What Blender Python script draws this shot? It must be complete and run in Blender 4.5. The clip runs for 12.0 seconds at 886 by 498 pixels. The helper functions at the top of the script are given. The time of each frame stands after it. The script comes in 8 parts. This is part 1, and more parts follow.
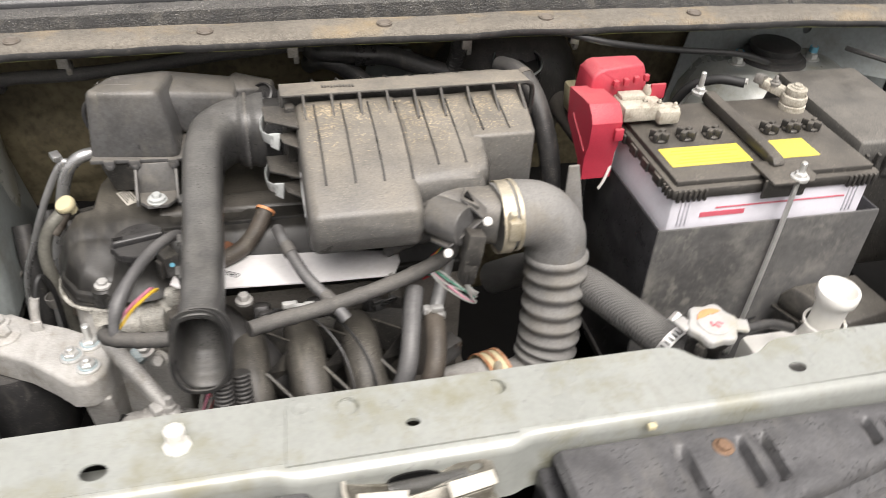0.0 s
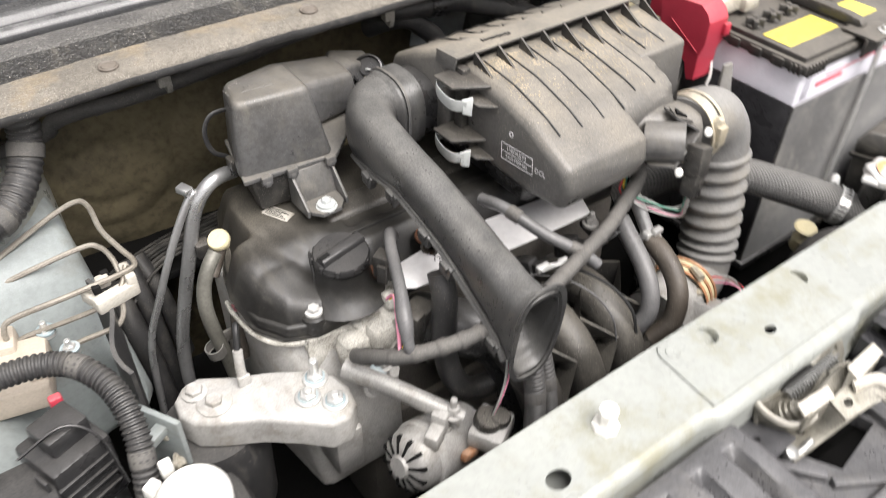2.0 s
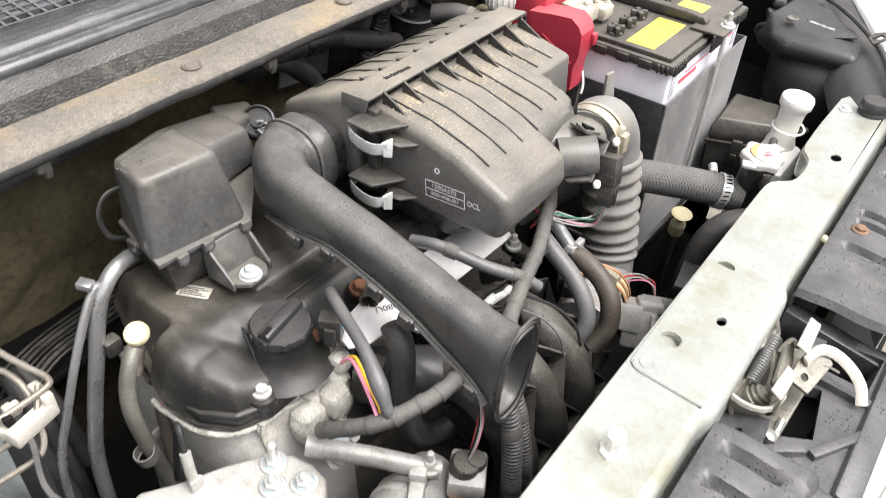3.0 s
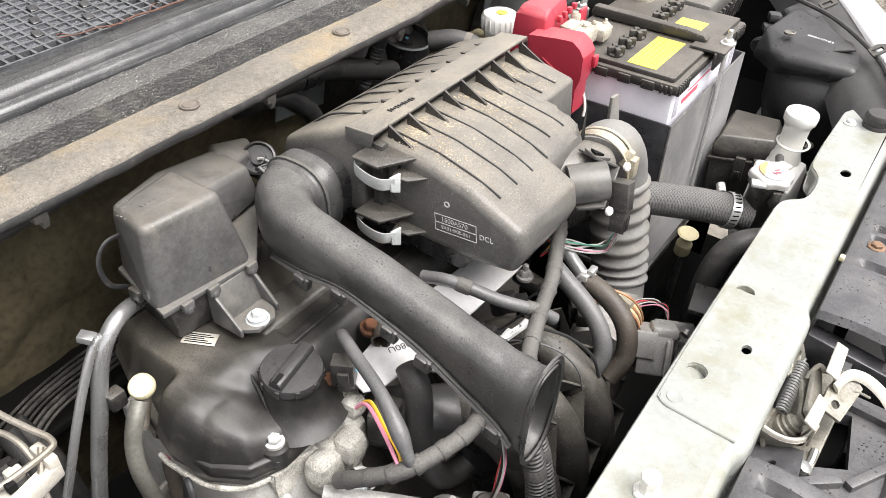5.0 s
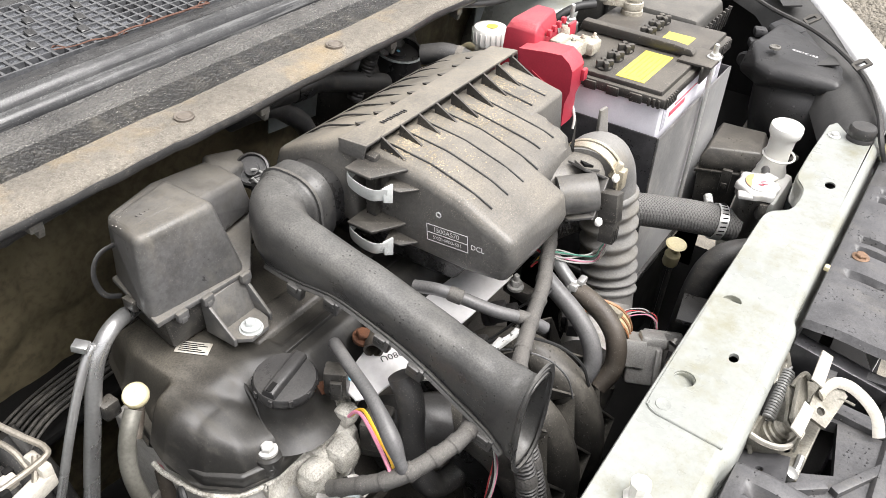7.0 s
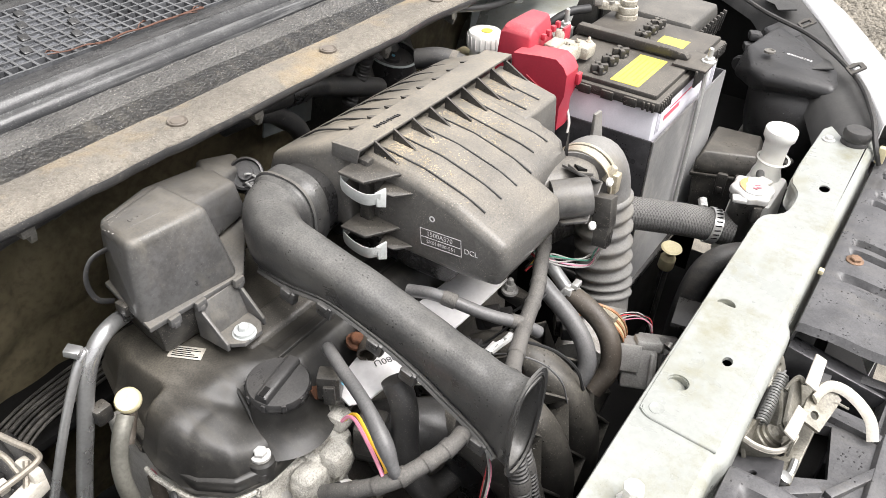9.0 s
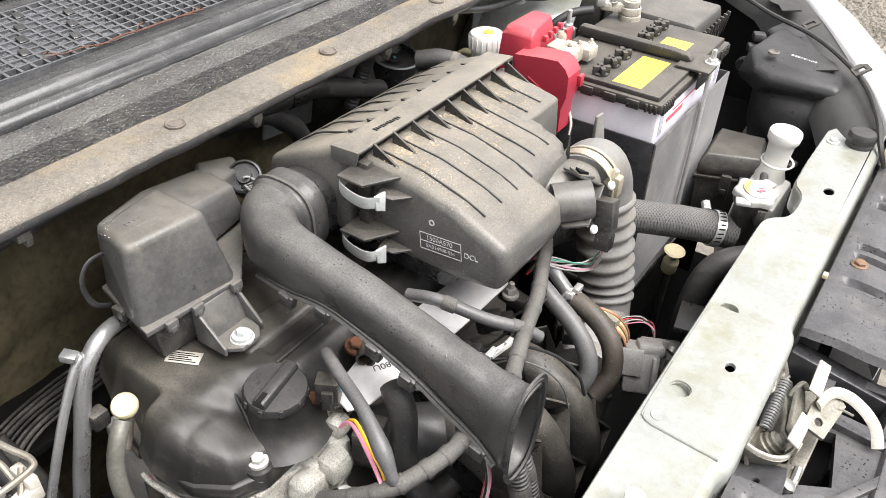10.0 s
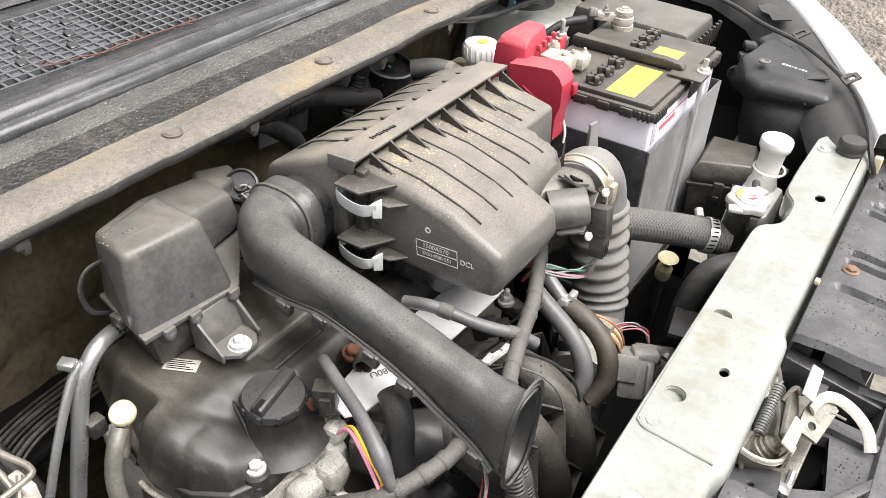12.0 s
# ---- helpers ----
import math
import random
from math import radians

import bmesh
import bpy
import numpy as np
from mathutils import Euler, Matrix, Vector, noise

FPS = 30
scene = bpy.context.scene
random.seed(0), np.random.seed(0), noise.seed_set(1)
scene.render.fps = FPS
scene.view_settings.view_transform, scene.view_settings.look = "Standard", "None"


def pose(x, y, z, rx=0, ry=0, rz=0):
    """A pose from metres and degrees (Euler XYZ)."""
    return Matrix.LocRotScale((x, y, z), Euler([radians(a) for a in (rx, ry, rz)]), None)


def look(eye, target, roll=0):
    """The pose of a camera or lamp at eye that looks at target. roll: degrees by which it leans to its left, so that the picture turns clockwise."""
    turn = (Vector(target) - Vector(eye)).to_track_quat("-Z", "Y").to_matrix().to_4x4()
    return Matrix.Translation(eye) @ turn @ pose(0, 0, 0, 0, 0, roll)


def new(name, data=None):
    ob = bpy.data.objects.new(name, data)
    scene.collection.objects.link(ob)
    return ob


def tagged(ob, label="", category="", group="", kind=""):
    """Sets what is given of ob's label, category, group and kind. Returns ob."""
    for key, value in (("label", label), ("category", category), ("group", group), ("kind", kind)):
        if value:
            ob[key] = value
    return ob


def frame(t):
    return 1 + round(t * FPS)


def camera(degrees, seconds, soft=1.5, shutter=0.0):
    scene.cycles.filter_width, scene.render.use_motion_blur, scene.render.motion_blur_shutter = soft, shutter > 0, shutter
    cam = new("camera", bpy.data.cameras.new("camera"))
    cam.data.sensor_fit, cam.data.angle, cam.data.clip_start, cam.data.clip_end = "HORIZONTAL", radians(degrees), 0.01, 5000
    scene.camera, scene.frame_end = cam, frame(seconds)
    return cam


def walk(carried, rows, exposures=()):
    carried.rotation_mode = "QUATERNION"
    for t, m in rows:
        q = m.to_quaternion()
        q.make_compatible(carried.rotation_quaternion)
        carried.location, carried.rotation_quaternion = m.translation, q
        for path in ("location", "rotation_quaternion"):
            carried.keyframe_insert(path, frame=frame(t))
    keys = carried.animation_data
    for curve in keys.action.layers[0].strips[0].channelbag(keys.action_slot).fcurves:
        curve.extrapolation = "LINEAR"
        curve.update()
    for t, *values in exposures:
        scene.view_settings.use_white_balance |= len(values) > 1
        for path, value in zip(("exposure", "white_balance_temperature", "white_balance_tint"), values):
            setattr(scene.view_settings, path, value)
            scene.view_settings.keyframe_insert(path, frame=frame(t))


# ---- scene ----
cam = camera(58.6, 12.0, 0.75, 0.5)
METRES, EYE, TILT, LEAN, TURN = 0.690, 1.2023, -37.283, -2.680, -12.897
OX, OY = -0.0909, -0.4006
ROWS = [
    (0.0, 0.0, 0.0, 0.0, -0.0, 0.0, -0.0),
    (0.3, -0.1098, -0.0333, -0.0212, -2.54, 0.16, 2.67),
    (0.5, -0.162, -0.0358, -0.0203, -4.18, 0.16, 3.28),
    (0.8, -0.2335, -0.0141, 0.0003, -6.94, -0.30, 4.06),
    (1.0, -0.3084, 0.0276, 0.0241, -7.19, -1.13, 5.73),
    (1.3, -0.4475, 0.1046, 0.0772, -9.26, -1.76, 8.76),
    (1.5, -0.5224, 0.1478, 0.0947, -11.91, -3.63, 11.76),
    (1.8, -0.5964, 0.1439, 0.1066, -16.18, -5.26, 12.67),
    (2.0, -0.6243, 0.1267, 0.1015, -18.13, -6.76, 15.12),
    (2.3, -0.7075, 0.1364, 0.1220, -24.66, -9.35, 16.53),
    (2.5, -0.7126, 0.1662, 0.1417, -27.49, -8.79, 18.86),
    (2.8, -0.7398, 0.2191, 0.1584, -31.23, -9.36, 22.08),
    (3.0, -0.7394, 0.2328, 0.1898, -33.91, -10.94, 22.53),
    (3.2, -0.7296, 0.2485, 0.1991, -33.63, -9.79, 22.65),
    (4.8, -0.7385, 0.2720, 0.2192, -35.27, -10.35, 24.35),
    (5.0, -0.7374, 0.2744, 0.2183, -35.29, -10.26, 24.44),
    (5.5, -0.743, 0.2733, 0.2193, -35.39, -10.35, 24.28),
    (6.0, -0.7474, 0.2693, 0.2188, -35.87, -10.07, 24.32),
    (6.5, -0.7469, 0.2687, 0.2178, -35.87, -9.84, 24.37),
    (7.0, -0.7471, 0.2653, 0.2189, -36.09, -9.71, 24.3),
    (7.2, -0.7473, 0.2636, 0.2202, -36.07, -9.76, 24.30),
    (8.8, -0.7443, 0.2619, 0.2166, -36.21, -9.37, 24.36),
    (9.0, -0.7417, 0.2623, 0.2157, -36.2, -9.44, 24.39),
    (9.5, -0.7369, 0.2633, 0.2183, -35.95, -9.46, 24.25),
    (10.0, -0.7306, 0.2669, 0.2164, -35.88, -9.29, 24.39),
    (10.5, -0.7345, 0.2649, 0.2151, -36.08, -9.14, 24.39),
    (11.0, -0.7411, 0.2616, 0.2156, -36.36, -8.89, 24.43),
    (11.5, -0.7386, 0.2629, 0.2165, -36.53, -8.98, 24.53),
    (12.0, -0.7383, 0.2626, 0.217, -36.43, -8.87, 24.49),
]
EXPOSURES = [(0, 0.27, 6720, 13), (1.0, 0.30, 6700, 13), (1.5, 0.51, 6680, 13), (2.0, 0.60, 6560, 12.8), (2.5, 0.67, 6480, 12.5), (5.5, 0.71, 6480, 12), (9.0, 0.70, 6480, 12), (12, 0.70, 6480, 12)]
walk(cam, [(t, pose(OX, OY, EYE, TILT, LEAN, TURN) @ pose(METRES * x, METRES * y, METRES * z, 90 + pitch, roll, yaw)) for t, x, y, z, yaw, pitch, roll in ROWS], EXPOSURES)

# ---- light: an overcast sky, brighter from ahead of the car ----
sky_world = bpy.data.worlds.new("overcast_sky")
scene.world = sky_world
sky_world.use_nodes = True
wn = sky_world.node_tree
sky = wn.nodes.new("ShaderNodeTexSky")
sky.sky_type = "NISHITA"
sky.sun_disc = False
sky.sun_elevation, sky.sun_rotation = radians(58), radians(160)
sky.dust_density, sky.ozone_density = 4.0, 1.0
wash = wn.nodes.new("ShaderNodeMixRGB")
wash.inputs[0].default_value = 0.75
wash.inputs[2].default_value = (10.6, 10.5, 10.4, 1)
wn.links.new(sky.outputs[0], wash.inputs[1])
wn.links.new(wash.outputs[0], wn.nodes["Background"].inputs[0])
wn.nodes["Background"].inputs[1].default_value = 0.084
sun = new("sun", bpy.data.lights.new("sun", "SUN"))
sun.data.energy, sun.data.angle, sun.data.color = 4.7, radians(50), (1.0, 0.985, 0.96)
sun.matrix_world = look((0.25, -0.95, 3.0), (0.1, 0.2, 0.7))

# ---- materials ----


def mat(name, color, rough=0.5, metal=0.0, vary=0.25, scale=60.0, bump=0.15, dust=0.0, dust_color=(0.30, 0.26, 0.20),
        stain=0.0, stain_color=(0.10, 0.08, 0.05), stain_scale=14.0, coat=0.0, speck=0.0, speck_color=(0.40, 0.365, 0.31),
        grain=0.0, drops=0.0, pebble=0.0, pebble_scale=260.0, dust_from=None,
        smear=0.0, smear_color=(0.20, 0.185, 0.155), sheen=0.0, gloss=0.5, weave=0.0, smear_along=(1.0, 0.22, 0.6)):
    """A worn surface: base colour varied at three scales, dust that settles on faces turned up, stains, specks, drops and fine relief."""
    m = bpy.data.materials.new(name)
    m.use_nodes = True
    nt = m.node_tree
    bsdf = nt.nodes["Principled BSDF"]

    def node(kind, **inputs):
        n = nt.nodes.new(kind)
        for k, v in inputs.items():
            n.inputs[k].default_value = v
        return n

    def mix(fac, a, b):
        n = nt.nodes.new("ShaderNodeMixRGB")
        for i, v in enumerate((fac, a, b)):
            if hasattr(v, "links"):
                nt.links.new(v, n.inputs[i])
            elif i == 0:
                n.inputs[0].default_value = v
            else:
                n.inputs[i].default_value = (*v[:3], 1)
        return n.outputs[0]

    def ramp(src, lo, hi, to_lo=0.0, to_hi=1.0):
        n = nt.nodes.new("ShaderNodeMapRange")
        nt.links.new(src, n.inputs[0])
        n.inputs[1].default_value, n.inputs[2].default_value = lo, hi
        n.inputs[3].default_value, n.inputs[4].default_value = to_lo, to_hi
        return n.outputs[0]

    def calc(op, a, b):
        n = nt.nodes.new("ShaderNodeMath")
        n.operation = op
        for i, v in enumerate((a, b)):
            if hasattr(v, "links"):
                nt.links.new(v, n.inputs[i])
            else:
                n.inputs[i].default_value = v
        return n.outputs[0]

    def times(a, b):
        return calc("MULTIPLY", a, b)

    geo = node("ShaderNodeNewGeometry")
    where = geo.outputs["Position"]

    def noise_tex(s, detail=4.0, r=0.6):
        n = node("ShaderNodeTexNoise", Scale=s, Detail=detail, Roughness=r)
        nt.links.new(where, n.inputs["Vector"])
        return n.outputs["Fac"]

    fine, broad = noise_tex(scale * 8), noise_tex(scale * 0.5)
    dark = [c * (1 - vary) for c in color]
    light = [min(1, c * (1 + vary)) for c in color]
    col = mix(ramp(broad, 0.3, 0.7), dark, light)
    col = mix(times(ramp(fine, 0.48, 0.68), 0.55), col, light)
    col = mix(times(ramp(fine, 0.50, 0.32), 0.55), col, [c * (1 - 1.4 * vary) for c in color])
    rough_out = ramp(broad, 0.2, 0.8, rough - 0.12, rough + 0.13)
    if stain:
        col = mix(times(ramp(noise_tex(stain_scale, 6.0, 0.7), 0.5, 0.68), stain), col, stain_color)
    if dust:
        sep = node("ShaderNodeSeparateXYZ")
        nt.links.new(geo.outputs["Normal"], sep.inputs[0])
        lying = ramp(sep.outputs[2], 0.0, 0.95, 0.10, 1.0)
        patch = times(ramp(noise_tex(20.0, 5.0, 0.65), 0.25, 0.72, 0.25, 1.0), ramp(noise_tex(650.0, 3.0), 0.3, 0.62, 0.35, 1.0))
        fac = times(times(lying, patch), dust)
        if dust_from is not None:
            at = node("ShaderNodeSeparateXYZ")
            nt.links.new(where, at.inputs[0])
            fac = times(fac, ramp(at.outputs[1], dust_from[0], dust_from[1], dust_from[2], 1.0))
        col = mix(fac, col, dust_color)
        rough_out = calc("ADD", rough_out, times(fac, 0.35))
    if speck:
        # grit of mixed sizes: each cell's own random value sets whether it holds a grain and how large
        for size, share, crowd, weight in ((260.0, 0.985, 28.0, 0.40), (480.0, 0.925, 45.0, 0.60), (820.0, 0.74, 60.0, 0.9)):
            vo = node("ShaderNodeTexVoronoi", Scale=size)
            nt.links.new(where, vo.inputs["Vector"])
            chance = node("ShaderNodeSeparateColor")
            nt.links.new(vo.outputs["Color"], chance.inputs[0])
            there = times(ramp(chance.outputs[0], share, share + 0.02), ramp(noise_tex(crowd, 3.0), 0.44, 0.62))
            dots = times(ramp(vo.outputs["Distance"], 0.40, 0.22), there)
            col = mix(times(dots, min(1.0, speck * 1.4) * weight), col, speck_color)
            rough_out = calc("ADD", rough_out, times(dots, 0.2))
    if grain:
        g = noise_tex(900.0, 2.0, 0.5)
        grainy = times(ramp(noise_tex(55.0, 3.0), 0.36, 0.66, 0.12, 1.0), grain)
        col = mix(times(ramp(g, 0.52, 0.70), grainy), col, [min(1, c * 2.4 + 0.03) for c in color])
        col = mix(times(ramp(g, 0.48, 0.30), grainy), col, [c * 0.35 for c in color])
    if smear:
        # wiped and run marks, drawn out along the slope; painted sheen streaks on the seal
        mp = node("ShaderNodeMapping", Scale=smear_along, Rotation=(0.2, 0.1, 0.5) if smear_along[1] < 1 else (0.0, 0.0, 0.0))
        nt.links.new(where, mp.inputs["Vector"])
        sn = node("ShaderNodeTexNoise", Scale=75.0, Detail=5.0, Roughness=0.65)
        nt.links.new(mp.outputs[0], sn.inputs["Vector"])
        mark = times(ramp(sn.outputs["Fac"], 0.50, 0.68), ramp(noise_tex(13.0, 3.0), 0.38, 0.62))
        col = mix(times(mark, smear), col, smear_color)
        rough_out = calc("ADD", rough_out, times(mark, 0.18))
    relief = None

    def raise_by(height, strength, distance):
        bp = node("ShaderNodeBump", Strength=strength, Distance=distance)
        nt.links.new(height, bp.inputs["Height"])
        if relief is not None:
            nt.links.new(relief, bp.inputs["Normal"])
        return bp.outputs[0]

    if bump:
        relief = raise_by(noise_tex(scale * 6, 5.0, 0.65), bump, 0.0015)
    if pebble:
        relief = raise_by(noise_tex(pebble_scale, 2.0, 0.5), pebble, 1.6 / pebble_scale)
    if weave:
        # two sets of crossing threads
        strands = []
        for turn in (16, 106):
            mp = node("ShaderNodeMapping", Rotation=(0.0, 0.0, radians(turn)))
            nt.links.new(where, mp.inputs["Vector"])
            wv = node("ShaderNodeTexWave", Scale=weave, Distortion=1.2)
            wv.inputs["Detail Scale"].default_value = 30.0
            nt.links.new(mp.outputs[0], wv.inputs["Vector"])
            strands.append(wv.outputs["Fac"])
        thread = calc("MAXIMUM", *strands)
        relief = raise_by(thread, 0.5, 0.0015)
        col = mix(times(ramp(thread, 0.85, 0.35), 0.7), col, [c * 0.35 for c in color])
    if drops:
        vd = node("ShaderNodeTexVoronoi", Scale=230.0)
        nt.links.new(where, vd.inputs["Vector"])
        bead = times(ramp(vd.outputs["Distance"], 0.24, 0.15), ramp(noise_tex(40.0), 0.52, 0.58))
        relief = raise_by(bead, drops, 0.002)
        col = mix(times(bead, 0.35), col, [c * 0.3 for c in color])
        rough_out = calc("SUBTRACT", rough_out, times(bead, 0.3))
    if relief is not None:
        nt.links.new(relief, bsdf.inputs["Normal"])
    nt.links.new(col, bsdf.inputs["Base Color"])
    nt.links.new(ramp(rough_out, 0.06, 1.0, 0.06, 1.0), bsdf.inputs["Roughness"])
    bsdf.inputs["Metallic"].default_value = metal
    bsdf.inputs["Coat Weight"].default_value = coat
    bsdf.inputs["Specular IOR Level"].default_value = gloss
    bsdf.inputs["Sheen Weight"].default_value = sheen
    bsdf.inputs["Sheen Roughness"].default_value = 0.5
    return m


BLACK = mat("black_plastic", (0.024, 0.0235, 0.023), 0.33, dust=0.6, dust_color=(0.20, 0.18, 0.15), speck=0.45, grain=0.22, drops=0.15, smear=0.3)
BLACK_DUSTY = mat("dusty_black_plastic", (0.045, 0.0445, 0.043), 0.34, dust=0.8, dust_color=(0.25, 0.232, 0.20), speck=0.35, scale=45, grain=0.35)
BLACK_CLEAN = mat("clean_black_plastic", (0.018, 0.018, 0.019), 0.28, dust=0.35, dust_color=(0.18, 0.17, 0.155), grain=0.2)
# Near-black stands in for deep shade in wells, slots and low bay; also print.
DARK = mat("shade_and_print_black", (0.009, 0.009, 0.009), 0.75, dust=0.15, dust_color=(0.05, 0.045, 0.04), gloss=0.12)
RUBBER = mat("rubber", (0.024, 0.024, 0.025), 0.42, dust=0.42, dust_color=(0.17, 0.16, 0.145), bump=0.1, grain=0.15, speck=0.3, smear=0.25)
GREY_RUBBER = mat("grey_bleached_rubber", (0.165, 0.162, 0.158), 0.55, dust=0.6, dust_color=(0.32, 0.31, 0.28), stain=0.5, stain_color=(0.15, 0.125, 0.085), speck=0.25, smear=0.35, smear_color=(0.10, 0.095, 0.085))
PAINT = mat("silver_green_paint", (0.315, 0.327, 0.305), 0.30, metal=0.12, vary=0.08, scale=25, bump=0.03, stain=0.75, stain_color=(0.235, 0.225, 0.15), stain_scale=15, coat=0.35, grain=0.04, speck=0.3, speck_color=(0.16, 0.15, 0.12), smear=0.25, smear_color=(0.20, 0.19, 0.14))
PAINT_DIM = mat("thin_primer_paint", (0.26, 0.285, 0.28), 0.42, vary=0.12, scale=18, bump=0.04, stain=0.5, stain_color=(0.16, 0.145, 0.11), grain=0.08)
WHITE_PAINT = mat("white_car_paint", (0.78, 0.78, 0.78), 0.25, vary=0.02, bump=0.0, coat=0.6)
ALUMINIUM = mat("corroded_aluminium", (0.40, 0.39, 0.37), 0.55, metal=0.35, vary=0.22, scale=70, bump=0.35, stain=0.6, stain_color=(0.16, 0.14, 0.11), stain_scale=30, grain=0.15)
ALU_WHITE = mat("chalky_cast_aluminium", (0.42, 0.41, 0.39), 0.58, metal=0.15, vary=0.18, scale=70, bump=0.35, stain=0.6, stain_color=(0.22, 0.195, 0.15), stain_scale=30, grain=0.15, speck=0.4, speck_color=(0.55, 0.54, 0.50), smear=0.4, smear_color=(0.17, 0.155, 0.125))
CRUST = mat("crusted_aluminium", (0.38, 0.365, 0.325), 0.65, vary=0.45, scale=80, bump=0.9, stain=0.85, stain_color=(0.09, 0.078, 0.055), stain_scale=42, grain=0.35, speck=0.6, speck_color=(0.60, 0.58, 0.52), smear=0.6, smear_color=(0.56, 0.55, 0.51))
LATCH_STEEL = mat("greasy_pale_steel", (0.23, 0.218, 0.185), 0.40, metal=0.4, vary=0.3, scale=60, bump=0.3, stain=0.85, stain_color=(0.09, 0.078, 0.05), stain_scale=40)
SPRING = mat("grey_spring_steel", (0.26, 0.26, 0.25), 0.4, metal=0.6, vary=0.15, scale=60)
ALU_PIPE = mat("aluminium_pipe", (0.50, 0.50, 0.495), 0.30, metal=0.75, vary=0.10, scale=40, bump=0.03, stain=0.35, stain_color=(0.10, 0.095, 0.085))
ZINC = mat("zinc_plated_steel", (0.66, 0.66, 0.64), 0.35, metal=0.6, vary=0.12, scale=120, bump=0.12, stain=0.2)
STEEL = mat("dull_steel", (0.30, 0.29, 0.27), 0.5, metal=0.7, vary=0.25, scale=80, bump=0.2, stain=0.4)
BRASSY = mat("passivated_steel", (0.52, 0.47, 0.37), 0.4, metal=0.5, vary=0.25, scale=90, stain=0.4, stain_color=(0.3, 0.24, 0.13))
RUST = mat("rusty_metal", (0.12, 0.050, 0.025), 0.85, vary=0.5, scale=120, bump=0.5)
RED = mat("red_plastic", (0.42, 0.030, 0.055), 0.42, vary=0.1, dust=0.5, dust_color=(0.45, 0.22, 0.2), bump=0.05, grain=0.06)
WHITE = mat("white_plastic", (0.74, 0.73, 0.69), 0.45, vary=0.06, bump=0.05, stain=0.15, stain_color=(0.5, 0.46, 0.36))
WASHER_WHITE = mat("translucent_white_plastic", (0.80, 0.79, 0.75), 0.35, vary=0.04, bump=0.03, stain=0.2, stain_color=(0.60, 0.55, 0.42), stain_scale=30)
CREAM = mat("cream_plastic", (0.56, 0.50, 0.32), 0.45, vary=0.1, bump=0.05, stain=0.25, stain_color=(0.42, 0.33, 0.14))
YELLOW = mat("yellow_label", (0.74, 0.62, 0.06), 0.5, vary=0.06, bump=0.02, dust=0.25, dust_color=(0.6, 0.52, 0.3), stain=0.25, stain_color=(0.45, 0.38, 0.1))
BATTERY_WHITE = mat("white_battery_case", (0.66, 0.65, 0.70), 0.4, vary=0.05, bump=0.03, stain=0.3, stain_color=(0.42, 0.41, 0.44))
BATTERY_BLACK = mat("grimy_battery_lid", (0.026, 0.025, 0.024), 0.40, dust=0.9, dust_color=(0.18, 0.162, 0.135), speck=0.55, grain=0.25, stain=0.5, stain_color=(0.010, 0.010, 0.010), stain_scale=30)
# Scuffed tray plastic, its colour also lightened for glancing light on the front.
TRAY_FACE = mat("scuffed_tray_lit_side", (0.070, 0.0685, 0.066), 0.42, vary=0.3, scale=14, stain=0.8, stain_color=(0.21, 0.20, 0.18), stain_scale=9, grain=0.12, speck=0.3, smear=0.6, smear_color=(0.24, 0.23, 0.20), sheen=0.35)
TRAY = mat("scuffed_black_tray", (0.034, 0.0335, 0.036), 0.34, vary=0.35, scale=12, stain=0.4, stain_color=(0.17, 0.168, 0.17), stain_scale=7, grain=0.25, drops=0.3)
FELT = mat("sun_bleached_seal", (0.168, 0.152, 0.127), 0.85, vary=0.25, scale=22, bump=0.6, stain=0.7, stain_color=(0.33, 0.245, 0.13), stain_scale=6, speck=0.5, speck_color=(0.45, 0.42, 0.36), grain=0.45, pebble=0.6, pebble_scale=420)
COWL = mat("weathered_cowl_plastic", (0.020, 0.020, 0.021), 0.24, dust=0.75, dust_color=(0.25, 0.24, 0.22), bump=0.5, scale=70, speck=0.6, speck_color=(0.34, 0.325, 0.30), grain=0.3, pebble=1.0, pebble_scale=330)
INSULATION = mat("mouldy_heat_insulation", (0.135, 0.112, 0.066), 0.75, vary=0.35, scale=14, bump=0.2, stain=0.85, stain_color=(0.034, 0.029, 0.021), stain_scale=6, smear=0.45, smear_color=(0.24, 0.205, 0.115))
CAST = mat("grimy_cast_iron", (0.10, 0.092, 0.082), 0.7, vary=0.4, scale=50, bump=0.4, dust=0.4, grain=0.3)
INTAKE = mat("dusty_intake_plastic", (0.022, 0.0215, 0.021), 0.36, dust=0.6, dust_color=(0.20, 0.18, 0.145), scale=40, speck=0.45, grain=0.2, drops=0.6, stain=0.5, stain_color=(0.012, 0.012, 0.011), stain_scale=28, smear=0.4)
TIN = mat("dull_heat_shield", (0.74, 0.725, 0.72), 0.42, metal=0.1, vary=0.06, scale=20, bump=0.05, stain=0.3, stain_color=(0.4, 0.37, 0.33))
PALE_RUBBER = mat("brown_aged_rubber", (0.048, 0.039, 0.031), 0.5, dust=0.4, dust_color=(0.15, 0.125, 0.095), stain=0.5, stain_color=(0.015, 0.013, 0.011), stain_scale=26, speck=0.3, smear=0.3)
INK = mat("printed_ink", (0.62, 0.62, 0.62), 0.6, vary=0.05, bump=0.0)
DARK_INK = mat("dark_ink", (0.05, 0.05, 0.05), 0.6, vary=0.05, bump=0.0)
RED_INK = mat("red_print", (0.62, 0.12, 0.16), 0.5, vary=0.05, bump=0.0)
BLUE = mat("blue_paint_mark", (0.18, 0.50, 0.66), 0.5, vary=0.1)
